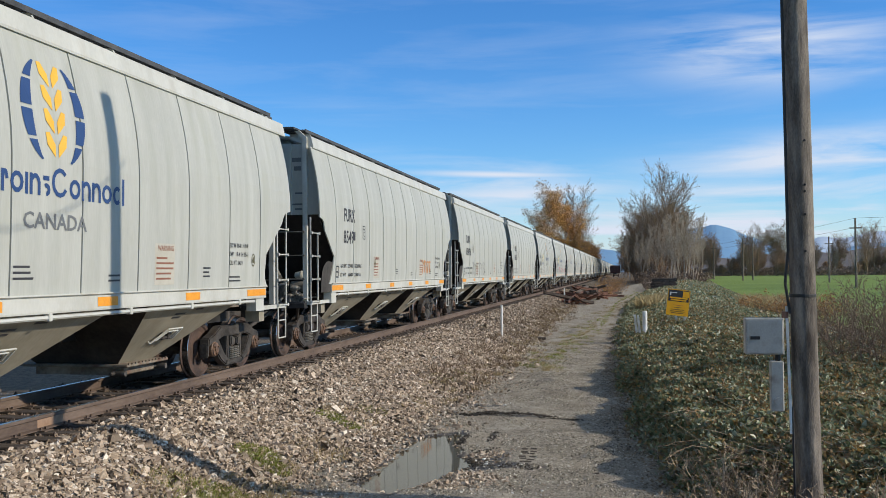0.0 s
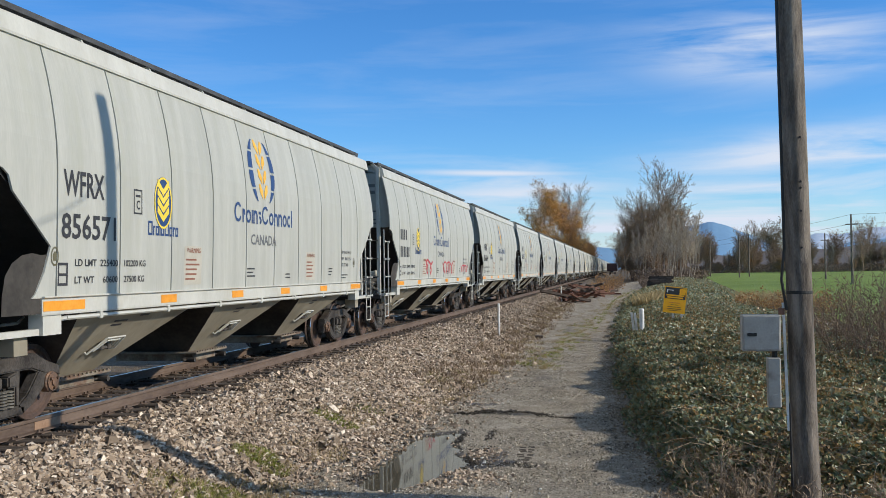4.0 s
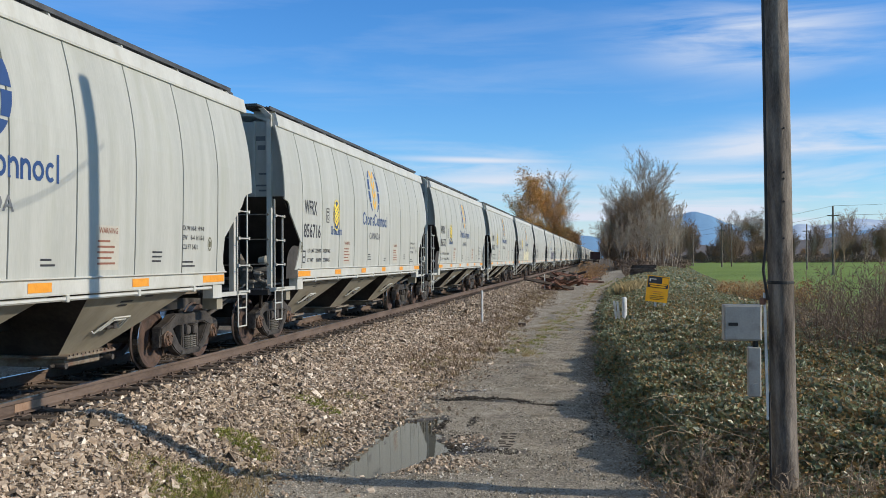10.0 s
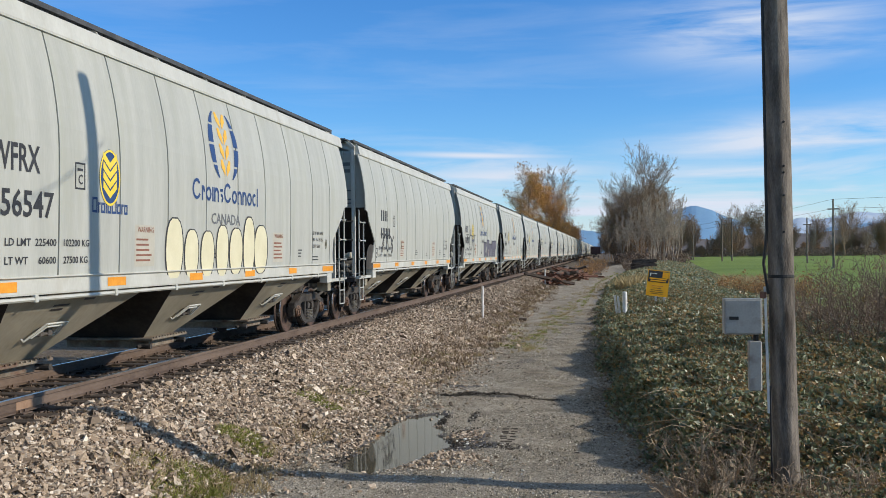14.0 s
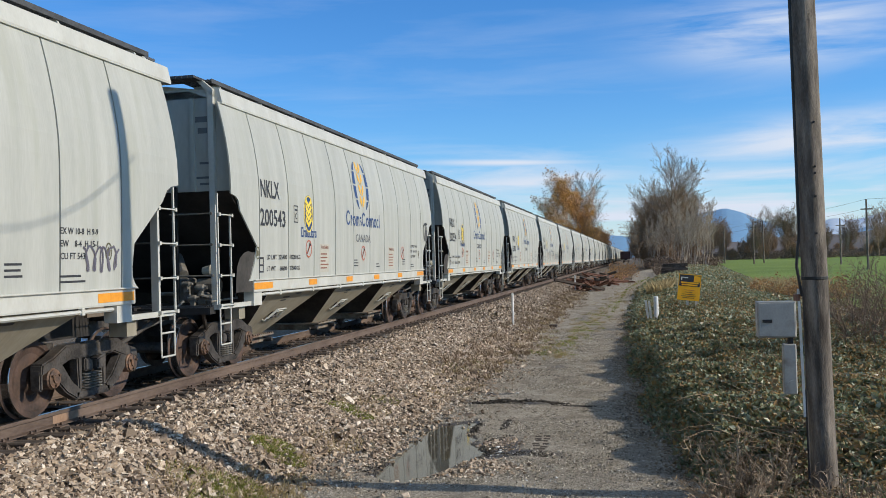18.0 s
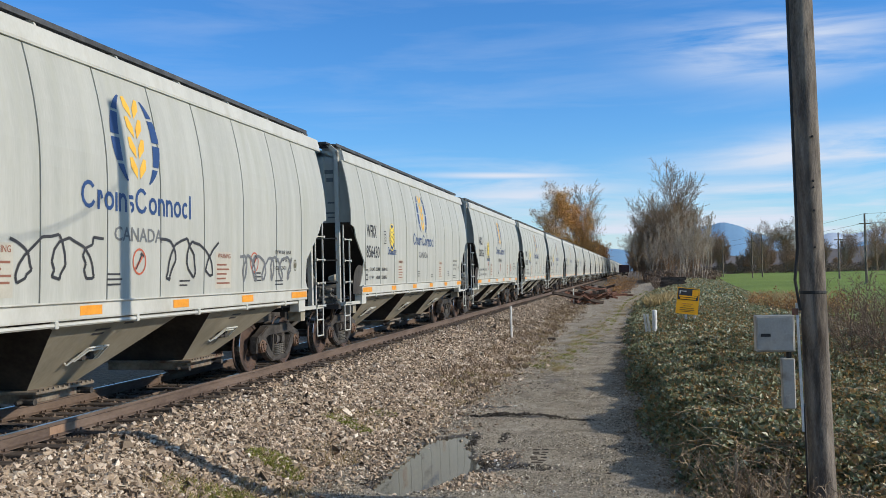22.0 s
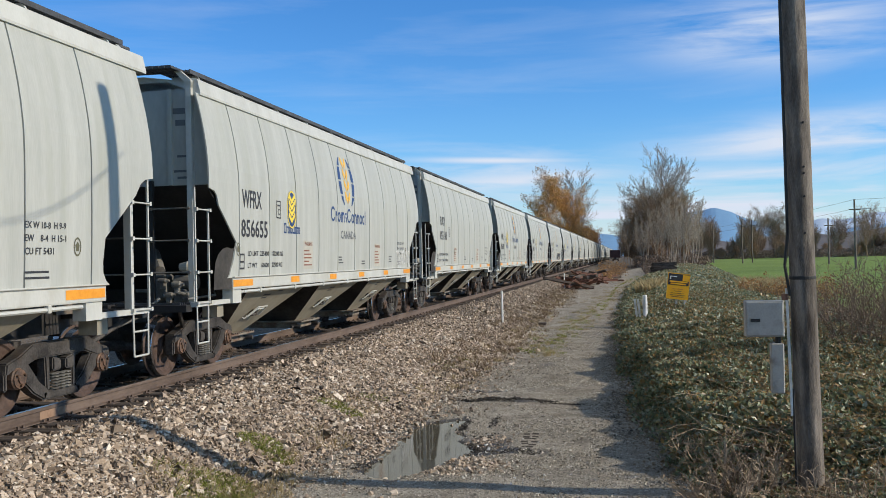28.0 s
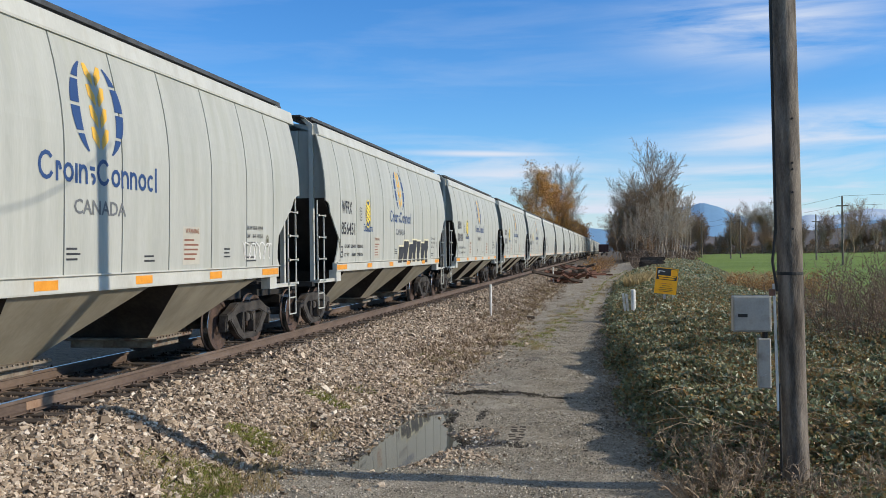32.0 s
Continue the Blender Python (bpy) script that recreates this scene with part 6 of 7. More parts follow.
# brambles on the bank: a mound of leaves over arching stems
def bramble_top(x, y):
    rr = road_right(y)
    d = x - rr
    rise = smooth(-0.12, 0.50, d + 0.30 * wob(x, y, 1.3, 12)) * (1 - 0.6 * smooth(5.5, 9.0, d)) * (0.16 + 0.84 * smooth(10.5, 12.0, y + 0.3 * wob(x, y, 2.0, 15)))
    return height(x, y) + rise * (0.54 - 0.28 * smooth(20, 34, y) + 0.12 * wob(x, y, 1.7, 13) + 0.09 * wob(x, y, 4.1, 14) + 0.05 * wob(x, y, 9.3, 16))


def brambles(name, count, y0, y1, reach, size, seed, power=1.4):
    r = np.random.default_rng(seed)
    y = y0 + (y1 - y0) * r.random(count) ** power
    x = road_right(y) - 0.25 + reach * r.random(count)
    keep = r.random(count) < smooth(-0.35, 0.6, x - road_right(y) + 0.35 * wob(x, y, 1.3, 12))
    x, y = x[keep], y[keep]
    g, top = height(x, y), bramble_top(x, y)
    z = g + (top - g) * (1 - 0.85 * r.random(len(x)) ** 2.2) + 0.02
    return leaves(name, np.stack([x, y, z], -1), size, LEAF, None, r, 0.75, 0.65)


tagged(brambles("brambles", 165000, 7.0, 24, 6.5, 0.044, 31, 1.15), "dense dark green bramble thicket on the bank", "brambles", kind="stuff")
tagged(brambles("brambles", 105000, 23, 60, 9.5, 0.062, 32), "dense dark green bramble thicket on the bank", "brambles", kind="stuff")
tagged(brambles("brambles", 45000, 58, 200, 10.0, 0.12, 33), "dense dark green bramble thicket on the bank", "brambles", kind="stuff")


def canes(name, count, y0, y1, reach, seed, material, label, long=1.1, thick=0.0045):
    """Arching bramble canes that rise out of the leaves and bow down again."""
    w = Wood(seed, 0.004)
    for _ in range(count):
        y = y0 + (y1 - y0) * w.rng.random() ** 1.3
        x = float(road_right(y)) + 0.15 + reach * w.rng.random()
        a = w.rng.uniform(0, 2 * np.pi)
        way = np.array([math.cos(a), math.sin(a), w.rng.uniform(0.1, 0.7)])
        w.limb(np.array([x, y, float(bramble_top(x, y)) - 0.08]), way / np.linalg.norm(way), long * w.rng.uniform(0.4, 1.2), thick * w.rng.uniform(0.8, 1.5), 1, 0.10, (), -0.13)
    return tagged(w.wood_mesh(name, material, None, 3), label, "brambles", kind="stuff")


CANE = mat("bramble_cane", (0.26, 0.18, 0.115), (0.52, 0.41, 0.285), 3, 0.7, vary=0.35)
canes("bramble_canes", 420, 8.5, 26, 5.0, 35, CANE, "bare brown and straw-coloured bramble canes")
canes("bramble_canes", 300, 8.6, 12.5, 1.8, 36, CANE, "dead tangled canes at the road edge", 0.8)


def litter(name, count, y0, y1, lo, hi, size, seed, material, label, high=0.03, flat=2.5):
    """Fallen leaves along the foot of the bank."""
    r = np.random.default_rng(seed)
    y = y0 + (y1 - y0) * r.random(count) ** 1.4
    x = road_right(y) + lo + (hi - lo) * r.beta(2.2, 1.8, count) + 0.15 * wob(0 * y, y, 2.7, 18)
    return tagged(leaves(name, np.stack([x, y, np.maximum(height(x, y), bramble_top(x, y) * (x > road_right(y) + 0.4) - 9 * (x <= road_right(y) + 0.4)) + high * r.random(count)], -1), size, material, None, r, flat), label, "leaf litter", kind="stuff")


DULL = mat("rotting_leaf", (0.15, 0.105, 0.065), (0.36, 0.27, 0.17), 5, 0.8, 0, 0.1, 30, vary=0.5)
litter("leaf_litter", 12000, 8.5, 45, -0.55, 0.5, 0.022, 91, DULL, "brown leaf litter at the foot of the brambles")
litter("leaf_litter", 20000, 8.5, 48, 0.0, 5.5, 0.034, 92, DRYLEAF, "withered yellow and brown bramble leaves", 0.06, 0.8)
litter("leaf_litter", 3200, 8.2, 12.0, -0.3, 1.5, 0.032, 93, DULL, "brown leaf litter round the pole", 0.05, 1.2)


def blades(name, spots, tall, wide, material, seed, label, category):
    """Grass blades or dry stalks, in tufts given as (x, y, radius, count)."""
    r = np.random.default_rng(seed)
    vs = []
    for x, y, rad, n in spots:
        a, d = r.uniform(0, 2 * np.pi, n), rad * np.sqrt(r.random(n))
        px, py = x + d * np.cos(a), y + d * np.sin(a)
        pz = height(px, py) - 0.02
        h = tall * r.uniform(0.4, 1.1, n)
        lean = r.normal(0, 0.4, (n, 2)) * h[:, None]
        t = r.uniform(0, np.pi, n)
        ux, uy = wide * np.cos(t), wide * np.sin(t)
        mid = np.stack([px + lean[:, 0] * 0.35, py + lean[:, 1] * 0.35, pz + h * 0.6], -1)
        v = np.stack([np.stack([px - ux, py - uy, pz], -1), np.stack([px + ux, py + uy, pz], -1), mid + np.stack([ux, uy, 0 * ux], -1) * 0.7, np.stack([px + lean[:, 0], py + lean[:, 1], pz + h], -1), mid - np.stack([ux, uy, 0 * ux], -1) * 0.7], 1)
        vs.append(v)
    v = np.concatenate(vs)
    f = np.arange(5)[None] + 5 * np.arange(len(v))[:, None]
    return tagged(arrays(name, v.reshape(-1, 3), f, material), label, category, kind="stuff")


tuft = random.Random(17)
WEED = mat("dead_weed", (0.11, 0.075, 0.048), (0.29, 0.21, 0.13), 6, 0.85, vary=0.4)
moss = [(3.0, 12.0, 0.30, 3400), (3.3, 11.8, 0.22, 1200), (3.2, 10.3, 0.34, 2300), (3.5, 10.0, 0.22, 900), (3.35, 9.6, 0.40, 2000), (2.75, 10.05, 0.30, 600), (3.1, 14.8, 0.28, 1100), (3.42, 14.6, 0.25, 900), (3.45, 16.1, 0.25, 420), (3.6, 21.6, 0.35, 380), (3.75, 23.0, 0.3, 260)]
# the green strip between the wheel tracks
for _ in range(230):
    y = 26 + 95 * tuft.random() ** 1.5
    x = 5.55 + 0.040 * (y - 28) + tuft.gauss(0, 0.20 + 0.004 * y)
    moss.append((min(x, float(road_right(y)) - 0.9), y, tuft.uniform(0.06, 0.22), int(tuft.uniform(15, 60))))
blades("grass", moss, 0.085, 0.004, GRASS, 41, "short green grass tufts in the gravel", "grass")
toe = []
for _ in range(260):
    y = 25 + 75 * tuft.random() ** 1.4
    toe.append((5.55 + 0.040 * (y - 28) + tuft.gauss(0, 0.25 + 0.004 * y), y, tuft.uniform(0.08, 0.25), int(tuft.uniform(8, 40))))
for _ in range(260):
    y = 17 + 55 * tuft.random() ** 1.2
    toe.append((float(road_left(y)) - 0.25 + tuft.gauss(0, 0.32), y, tuft.uniform(0.05, 0.22), int(tuft.uniform(8, 38))))
blades("dry_grass", toe + [(3.2, 11.9, 0.4, 360), (3.5, 10.8, 0.5, 420), (3.3, 15.2, 0.5, 360), (3.0, 9.9, 0.6, 700), (3.7, 10.1, 0.4, 420), (3.6, 13.0, 0.5, 300)], 0.12, 0.005, STRAW, 42, "dry yellow-brown grass along the ballast edge", "grass")
toe = []
for _ in range(400):
    y = 20.5 + 51 * tuft.random() ** 1.1
    toe.append((float(road_left(y)) - 0.45 + tuft.gauss(0, 0.50), y, tuft.uniform(0.08, 0.35), int(tuft.uniform(8, 36))))
blades("dead_weeds", toe, 0.17, 0.007, WEED, 45, "dead brown weeds along the ballast edge", "weeds")
blades("straw_tuft", [(9.4, 62, 1.0, 900), (9.0, 58, 0.7, 500), (16.5, 60, 2.0, 1200), (17.5, 66, 2.5, 1200), (16, 54, 1.6, 700)], 0.95, 0.02, STRAW, 44, "pale straw grass tufts by the bank", "grass")


def bush(x, y, high, wide, stems, seed, material, label, leaf=None, count=0, size=0.05):
    b = new("shrub")
    w = Wood(seed, 0.005)
    for _ in range(stems):
        a, d = w.rng.uniform(0, 2 * np.pi), wide * 0.5 * math.sqrt(w.rng.random())
        out = w.rng.uniform(0.1, 0.7)
        w.limb(np.array([d * math.cos(a), d * math.sin(a), -0.1]), np.array([out * math.cos(a), out * math.sin(a), 1.0]), high * w.rng.uniform(0.5, 1.05), 0.013, 1, 0.16, ((), (5, 0.25, 0.45, 0.7), (4, 0.2, 0.5, 0.8)), 0.02)
    w.wood_mesh("stem", material, b, 3)
    if leaf:
        w.leaf_mesh("foliage", leaf, b, count, size, 0.08)
    b.location = (x, y, float(height(x, y)))
    return tagged(b, label, "shrub", "bare shrubs on the bank")


for i, (x, y, hgt, wd, n) in enumerate(((12.4, 18.5, 2.1, 1.8, 46), (13.8, 19.8, 2.4, 2.2, 56), (13.2, 22.5, 2.2, 2.2, 50), (14.9, 22.0, 2.5, 2.4, 56), (15.6, 25, 2.5, 2.6, 56), (12.6, 25.5, 1.7, 2.0, 36), (14.2, 17.4, 1.9, 1.8, 40), (16.8, 29, 2.2, 2.8, 50), (15.2, 31, 1.8, 2.6, 40))):
    bush(x, y, hgt, wd, n, 60 + i, STEM, "bare brown twiggy shrub with last leaves", LEAF if i % 2 else DRYLEAF, 160, 0.03)
for i, (x, y, hgt, wd, n) in enumerate(((15.2, 52, 1.3, 3.0, 40), (16.6, 48, 1.2, 3.0, 40), (17.6, 57, 1.2, 3.5, 40), (5.9, 106, 2.0, 1.8, 70), (6.3, 112, 2.2, 2.2, 60), (5.4, 98, 1.3, 1.4, 40))):
    bush(x, y, hgt, wd, n, 80 + i, STEM, "russet-brown dry shrub with withered leaves", RUSSET, 700, 0.07)

for i, (x, y, hgt, wd, n) in enumerate(((9.05, 10.8, 0.75, 0.7, 34), (8.85, 11.9, 0.65, 0.6, 26), (9.25, 12.8, 0.6, 0.7, 20), (9.75, 10.0, 0.5, 0.7, 18), (10.6, 10.3, 0.55, 0.8, 18), (8.75, 10.2, 0.6, 0.6, 22), (10.2, 13.4, 0.6, 0.8, 12))):
    bush(x, y, hgt, wd, n + 10, 120 + i, CANE, "dead brown stalks with withered leaves", DULL, 40, 0.026)

# ---- pole and its boxes ----
pole = tagged(new("utility_pole"), "weathered brown wooden utility pole at the road edge", "utility pole")
bm = BM()
rings = []
for i in range(40):
    f = i / 39
    z = -1.2 + 9.25 * f
    r = 0.137 - 0.012 * (f - 0.3) + 0.018 * math.exp(-f / 0.06)
    shift, lean_y = 0.163 - 0.050 * f - r, 0.040 * (z + 0.9)
    rings.append([bm.verts.new((9.765 - shift - 0.0235 * (z + 0.73) + r * (1 + 0.03 * math.sin(5 * a + 7 * f)) * math.cos(a), 11.2 - lean_y + r * math.sin(a), z)) for a in [2 * math.pi * j / 20 for j in range(20)]])
for a, b in zip(rings, rings[1:]):
    for j in range(20):
        bm.faces.new((a[j], a[(j + 1) % 20], b[(j + 1) % 20], b[j]))
bm.faces.new(rings[-1])
part("shaft", bm, POLEWOOD, pole, smooth=True)
bm = BM()
lathe(bm, [(1.395, 0.139), (1.40, 0.1425), (1.425, 0.1425), (1.43, 0.139)], 20, "z", (9.702, 11.108, 0))
part("band", bm, CABLE, pole, "thin dark steel band")
bm = BM()
pipe(bm, [(9.55, 11.0, 1.22), (9.50, 10.98, 1.55), (9.535, 10.97, 1.9), (9.52, 10.93, 3.0), (9.49, 10.86, 5.0), (9.46, 10.78, 7.2)], 0.016)
part("cable", bm, CABLE, pole, "black service cable stapled up the pole")
bm = BM()
pipe(bm, [(9.565, 11.03, 0.2), (9.575, 11.02, -0.9)], 0.014)
part("earth_wire", bm, CABLE, pole, "dark wire running down into the ground")
bm = BM()
prism(bm, [(9.535, -0.10), (9.563, -0.10), (9.532, 1.30), (9.506, 1.30)], "y", 11.02, 11.045)
bmesh.ops.recalc_face_normals(bm, faces=bm.faces)
part("conduit", bm, WHITE, pole, "white conduit strip")
for z in (2.3, 2.55, 2.62, 3.1, 1.9):
    bm = BM()
    rod(bm, (9.71, 11.08 - 0.04 * (z + 0.9), z), (9.71, 11.045 - 0.04 * (z + 0.9), z), 0.013, 6)
    part("bolt", bm, CABLE, pole)
cabinet = tagged(new("meter_cabinet"), "weathered grey steel cabinet mounted on the pole", "meter box")
bm = BM()
box(bm, 9.07, 9.475, 10.93, 11.12, 0.775, 1.17, 0.008)
part("case", bm, BOXGREY, cabinet)
bm = BM()
box(bm, 9.085, 9.46, 10.918, 10.93, 0.79, 1.155, 0.005)
part("lid", bm, BOXGREY, cabinet)
bm = BM()
box(bm, 9.12, 9.22, 10.905, 10.918, 0.94, 0.975)
part("latch", bm, CABLE, cabinet, "dark recessed latch")
bm = BM()
rod(bm, (9.50, 11.03, 1.17), (9.50, 11.03, 1.24), 0.035, 10)
part("cable_gland", bm, SCRAP, cabinet)
meter = tagged(new("meter_box"), "narrow grey plastic meter box under the cabinet", "meter box")
bm = BM()
box(bm, 9.335, 9.475, 10.98, 11.10, 0.15, 0.70, 0.012)
part("case", bm, BOXGREY, meter)
bm = BM()
rod(bm, (9.415, 10.985, 0.26), (9.415, 10.965, 0.26), 0.045, 16)
part("dial", bm, BOXGREY, meter)
bm = BM()
rod(bm, (9.42, 11.04, 0.69), (9.42, 11.04, 0.78), 0.03, 8)
part("coupling", bm, CABLE, meter)
bm = BM()
pts = []
for i in range(17):
    f = i / 16
    f *= 1.2
    pts.append((9.55 + 4.5 * f, 10.7 - 5.2 * f, 7.0 - 1.35 * min(f, 0.6) + 3.2 * min(f, 0.6) ** 2 + 0.9 * max(0.0, f - 0.6)))
pipe(bm, pts, 0.012, 5)
tagged(part("service_wire", bm, CABLE), "black overhead service wire leaving the pole", "overhead wire")

closer = Matrix.Translation(EYE) @ Matrix.Scale(0.96, 4) @ Matrix.Translation(-EYE)
for thing in (pole, cabinet, meter):
    thing.matrix_basis = closer

# ---- signs and posts ----
sign = tagged(new("warning_sign"), "yellow and black railway warning sign on two posts", "sign")
lean_m = pose(9.69, 37.0, 0.5, 0, 6.8, 6)


def sign_plate(name, material, x0, x1, z0, z1, y0, y1, label=""):
    bm = BM()
    box(bm, x0, x1, y0, y1, z0, z1)
    o = part(name, bm, material, sign, label)
    o.matrix_basis = lean_m
    return o


sign_plate("board", SIGN, -0.41, 0.41, -0.50, 0.48, -0.012, 0.012, "orange-yellow sheet")
sign_plate("header_panel", INK, -0.38, 0.38, 0.03, 0.455, -0.018, -0.0125, "black header panel")
sign_plate("logo_stroke", WHITE, -0.32, -0.08, 0.335, 0.365, -0.024, -0.0185, "white logo shape")
sign_plate("logo_stroke", WHITE, -0.33, -0.29, 0.25, 0.365, -0.024, -0.0185, "white logo shape")
sign_plate("yellow_square", SIGN, 0.14, 0.37, 0.20, 0.43, -0.024, -0.0185)
for z, w in ((0.135, 0.66), (0.055, 0.58)):
    sign_plate("text_bar", SIGN, -w / 2, w / 2, z, z + 0.055, -0.024, -0.0185, "yellow line of unreadable text")
for z, w in ((-0.12, 0.40), (-0.20, 0.28), (-0.28, 0.50), (-0.35, 0.54), (-0.41, 0.44)):
    sign_plate("text_bar", REDINK if z > -0.2 else INK, -w / 2, w / 2, z, z + 0.014, -0.018, -0.0125, "dark line of unreadable text")
for x in (-0.10, 0.22):
    bm = BM()
    box(bm, 9.71 + x - 0.045, 9.71 + x + 0.045, 37.055, 37.12, -1.0, 0.35, 0.01)
    part("post", bm, WHITE, sign, "weathered white wooden post")


def marker(x, y, tall, r, label):
    g = float(height(x, y))
    bm = BM()
    lathe(bm, [(g - 0.3, r), (g + tall - r * 0.5, r), (g + tall - 0.1 * r, r * 0.8), (g + tall, r * 0.35)], 12, "z", (x, y, 0))
    return tagged(part("marker_post", bm, WHITE), label, "post", "white railside posts")


marker(3.35, 34.4, 1.18, 0.042, "slim white post beside the ballast")
marker(3.15, 73, 1.15, 0.045, "slim white post beside the ballast")
marker(8.42, 35.0, 1.05, 0.085, "weathered white post in the brambles")
bm = BM()
prism(bm, [(8.12, -0.75), (8.20, -0.75), (8.10, 0.12), (8.02, 0.12)], "y", 35.2, 35.26)
prism(bm, [(8.22, -0.75), (8.30, -0.75), (8.22, 0.10), (8.14, 0.10)], "y", 35.1, 35.16)
tagged(part("broken_stake", bm, WHITE), "split leaning white stake beside a post", "post")
bm = BM()
box(bm, 4.45, 4.75, 36.5, 36.8, -0.90, -0.80, 0.02)
tagged(part("tie_scrap", bm, OLDTIE), "short dark offcut lying at the road edge", "offcut")

# ---- scrap heap, tie stack, parked wagons ----
heap = tagged(new("scrap_heap"), "heap of rusted rails and old dark ties beside the track", "scrap heap")
r2 = random.Random(8)
for i in range(84):
    L = r2.uniform(1.8, 4.2)
    bm = BM()
    if i % 3 == 0:
        box(bm, -L / 2, L / 2, -0.12, 0.12, -0.10, 0.10, 0.015)
        o = part("old_tie", bm, OLDTIE, heap)
    else:
        prism(bm, [(p * 1.6, q + 0.09) for p, q in RAIL], "x", -L / 2, L / 2)
        o = part("scrap_rail", bm, SCRAP, heap)
    f = r2.random()
    y = 73 + 27 * f
    px = 3.45 + 0.045 * (y - 73) + r2.gauss(0, 0.6)
    top = (0.35 + 1.15 * max(0.0, 1 - abs(f - 0.45) * 1.8)) * max(0.15, 1 - abs(px - 3.6 - 0.045 * (y - 73)) / 1.7)
    z = -0.80 + top * (r2.random() if i % 3 else r2.uniform(0.6, 1.0))
    o.matrix_basis = pose(px, y, z, r2.uniform(-20, 20), r2.uniform(-16, 16), r2.uniform(20, 160))
stack = tagged(new("tie_stack"), "stack of weathered railway ties beside the road", "tie stack")
for j in range(6):
    for i in range(3):
        bm = BM()
        box(bm, -1.35, 1.35, -0.12, 0.12, -0.1, 0.1, 0.012)
        o = part("old_tie", bm, OLDTIE, stack)
        o.matrix_basis = pose(12.2 + r2.uniform(-0.25, 0.25), 118 + i * 0.28, -0.40 + 0.21 * j + 0.0, 0, r2.uniform(-2, 2), r2.uniform(-4, 4))


def wagon(y):
    w = tagged(new("freight_wagon"), "dark red-brown wagon standing on a siding", "freight wagon", "wagons on the siding")
    bm = BM()
    box(bm, -1.5, 1.5, 0.6, 13.4, 1.15, 3.35, 0.05)
    part("body", bm, WAGON, w)
    for i in range(9):
        bm = BM()
        box(bm, -1.56, 1.56, 0.9 + 1.5 * i, 1.05 + 1.5 * i, 1.1, 3.3)
        part("rib", bm, WAGON, w)
    bm = BM()
    box(bm, 1.42, 1.54, 0.50, 0.60, 0.9, 3.4)
    part("corner_post", bm, WHITE, w)
    bm = BM()
    box(bm, -0.3, 0.3, 0.0, 14.0, 0.7, 1.15)
    part("frame", bm, BLACK, w)
    for yy in (1.8, 3.4, 10.6, 12.2):
        bm = BM()
        for s in (-1, 1):
            lathe(bm, [(s * 0.70, 0.45), (s * 0.82, 0.45)], 16, "x", (0, yy, 0.45))
        rod(bm, (-0.8, yy, 0.45), (0.8, yy, 0.45), 0.08, 8)
        part("wheelset", bm, WHEEL, w)
    w.location = (4.6, y, -0.05)
    return w


wagon(285)
wagon(299.5)

# ---- far poles ----
def far_pole(x, y, tall):
    g = float(height(x, y))
    p = tagged(new("far_utility_pole"), "slender wooden utility pole beyond the field", "utility pole", "poles beyond the field")
    bm = BM()
    rod(bm, (x, y, g - 0.3), (x, y, g + tall), 0.17, 8, 0.11)
    part("shaft", bm, POLEWOOD, p)
    bm = BM()
    box(bm, x - 0.7, x + 0.7, y - 0.05, y + 0.05, g + tall - 1.35, g + tall - 1.2)
    part("crossarm", bm, POLEWOOD, p)
    return (x, y, g + tall)


tops = [far_pole(*a) for a in ((56.0, 95, 9), (36.6, 130, 8.9), (43.2, 180, 8.2), (33.5, 224, 9.5), (37, 235, 10), (30.5, 262, 9.5), (27, 285, 8))]
for a, b in ((tops[0], tops[1]), (tops[1], tops[3]), (tops[3], tops[5])):
    for dz in (0.0, -1.2):
        bm = BM()
        line = [Vector(a).lerp(Vector(b), i / 10) + Vector((0, 0, dz - 1.6 * (i / 10) * (1 - i / 10))) for i in range(11)]
        pipe(bm, line, 0.02, 3)
        tagged(part("overhead_wire", bm, CABLE), "thin overhead wire between far poles", "overhead wire", "wires beyond the field")


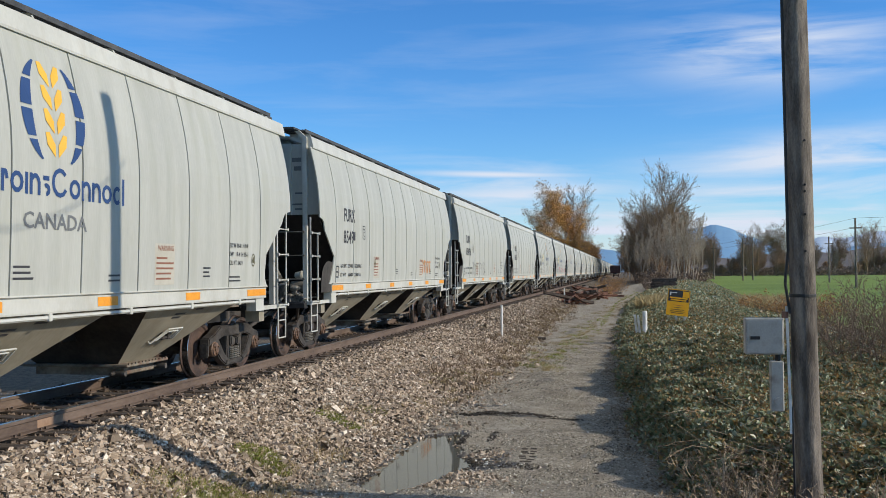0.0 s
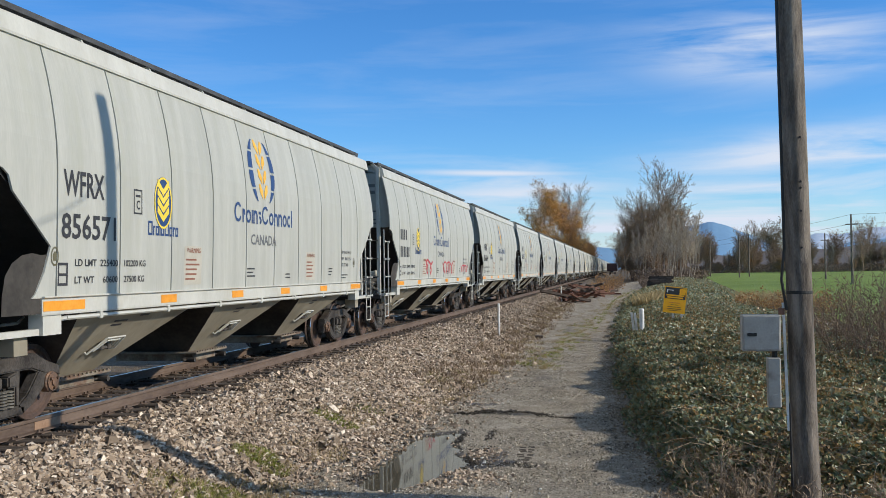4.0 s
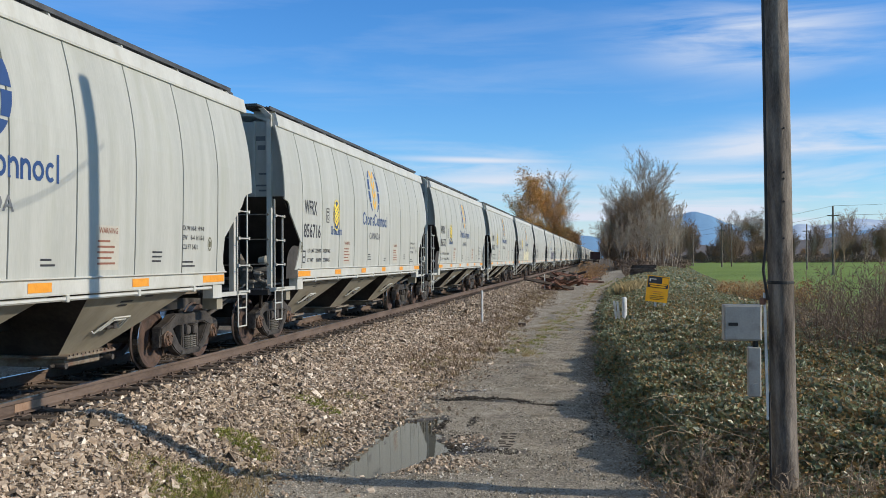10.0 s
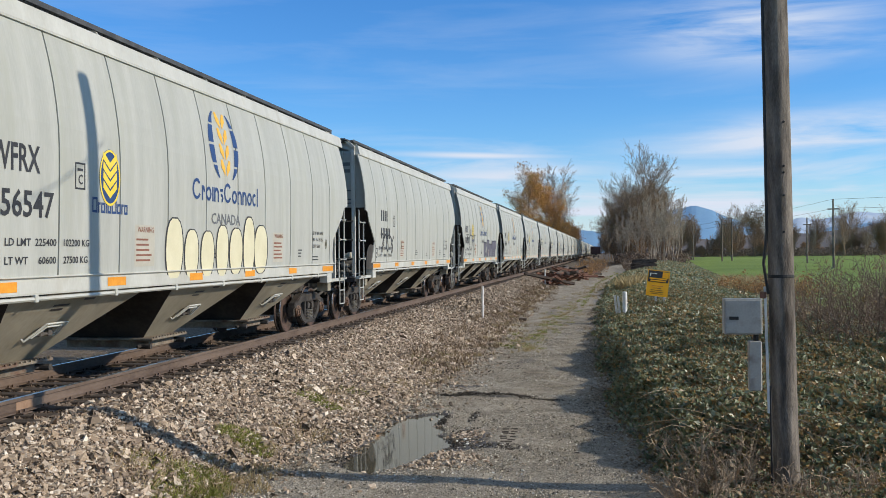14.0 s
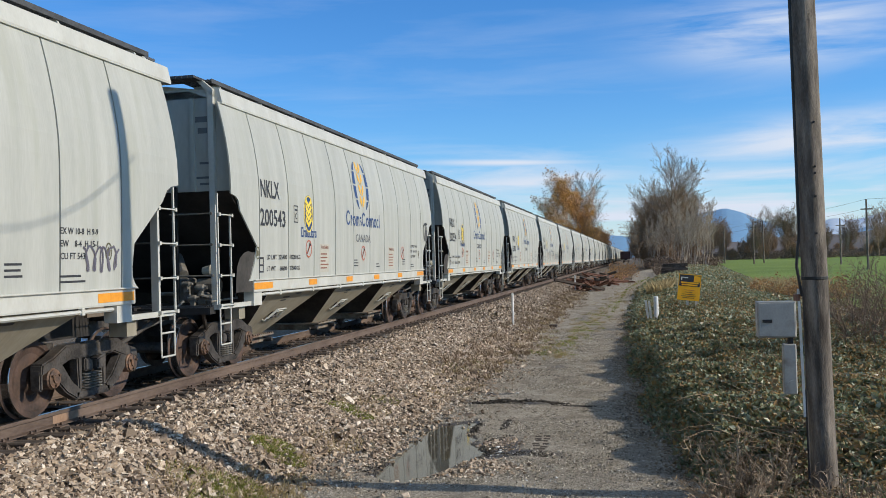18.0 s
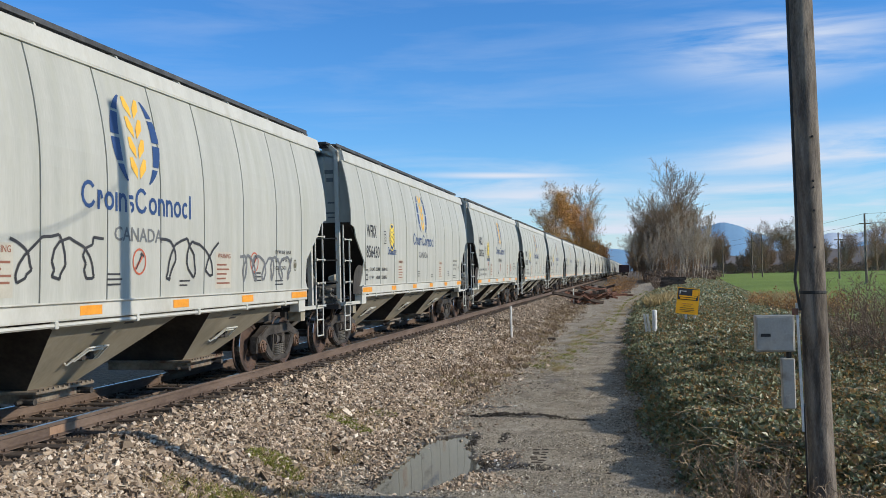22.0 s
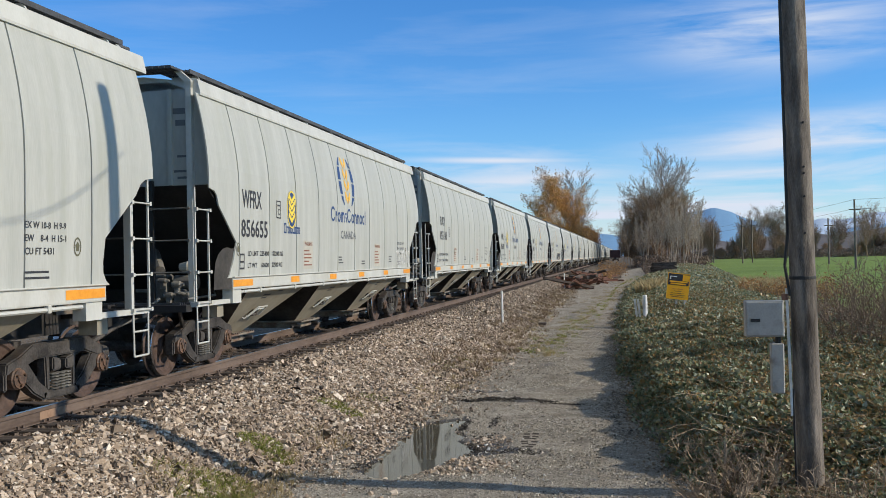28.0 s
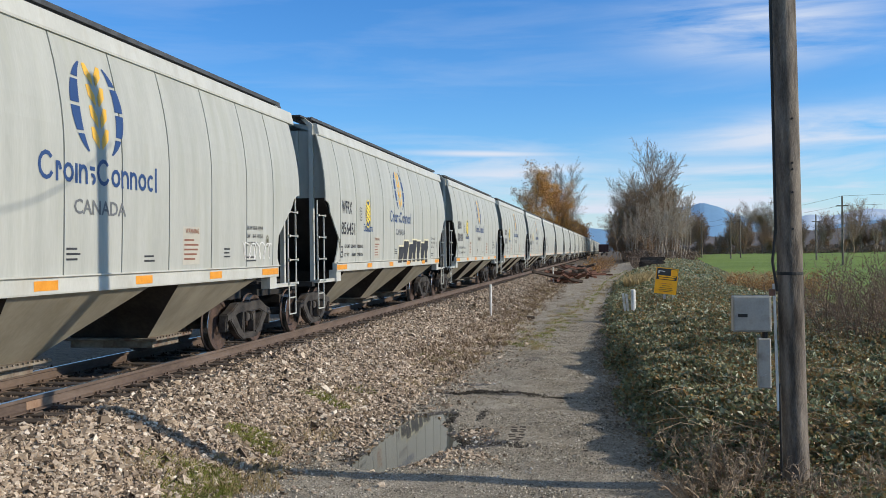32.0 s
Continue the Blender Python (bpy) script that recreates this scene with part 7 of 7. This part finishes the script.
# ---- distance ----
def ridge(name, material, far, turn0, turn1, crest, seed, label):
    """A range of hills as a real slope: crest(f) gives its height over the eye in degrees along the turn."""
    r = np.random.default_rng(seed)
    n = 90
    verts, faces = [], []
    for i in range(n + 1):
        f = i / n
        a = radians(turn0 + (turn1 - turn0) * f)
        h = far * math.tan(radians(crest(f))) * (1 + 0.03 * math.sin(17 * f + seed) + 0.008 * math.sin(41 * f) + 0.002 * r.normal())
        for q, z in ((0.80, -8.0), (0.90, 0.42 * h), (1.0, h + 1.7), (1.1, -8.0)):
            verts.append((EYE.x + far * q * math.sin(a), far * q * math.cos(a), z))
    for i in range(n):
        for j in range(3):
            a = 4 * i + j
            faces.append((a, a + 4, a + 5, a + 1))
    o = soup(name, verts, faces, material)
    for poly in o.data.polygons:
        poly.use_smooth = True
    return tagged(o, label, "hills", kind="structure")


# The blue of these hills and the range is haze set in their colour.
ridge("backdrop_hill", HAZEHILL, 3300, 2.4, 9.8, lambda f: 2.85 * math.sin(math.pi * f ** 0.65) ** 0.6 * (1 - 0.3 * f), 1, "forested hill on the horizon, coloured blue for haze")
ridge("backdrop_hill_right", HAZEHILL, 3600, 9.5, 30.0, lambda f: (1.2 + 0.3 * math.sin(5 * f) ** 2) * float(smooth(0, 0.15, f)), 2, "forested hills on the horizon, coloured blue for haze")
ridge("backdrop_range", HAZESNOW, 4200, 8.0, 34.0, lambda f: (2.0 + 0.25 * math.sin(13 * f) * math.sin(31 * f)) * float(smooth(0, 0.12, f)), 3, "distant snow-streaked mountain range, coloured pale blue for haze")
ridge("backdrop_wood", mat("far_wood", (0.10, 0.095, 0.10), (0.19, 0.165, 0.155), 0.05, 1.0, 0, 0, 0.4), 900, 1.5, 40.0, lambda f: (0.8 + 1.1 * smooth(0.12, 0.6, f) + 0.1 * math.sin(40 * f) + 0.06 * math.sin(93 * f)) * float(smooth(0, 0.05, f)), 4, "wooded slope beyond the field")
ridge("backdrop_left", HAZEHILL, 3400, -3.0, 3.2, lambda f: 1.0 + 0.3 * math.sin(6 * f), 5, "hill between the trees, coloured blue for haze")


# ---- movement ----
def motions():
    for k, car in cars.items():
        walk(car, [(t, pose(0, FIRST + LONG * k - SPEED * t + d, 0)) for t, d in ((0, 0.22), (6, 0.07), (9, -0.10), (13, -0.20), (19, -0.20), (23, -0.10), (28, -0.03), (32, 0.03))])
    # every wheel and axle turns alike, so one set of keys serves them all
    turning = [o for car in cars.values() for o in car.children_recursive if o.name.split(".")[0] in ("wheel", "axle")]
    lead = turning[0]
    rows = [(i / FPS, Matrix.Rotation(SPEED * i / FPS / 0.457, 4, "X")) for i in range(int(32 * FPS) + 1)]
    walk(lead, rows)
    for o in turning[1:]:
        o.rotation_mode = "QUATERNION"
        o.animation_data_create()
        o.animation_data.action = lead.animation_data.action
        o.animation_data.action_slot = lead.animation_data.action_slot


motions()
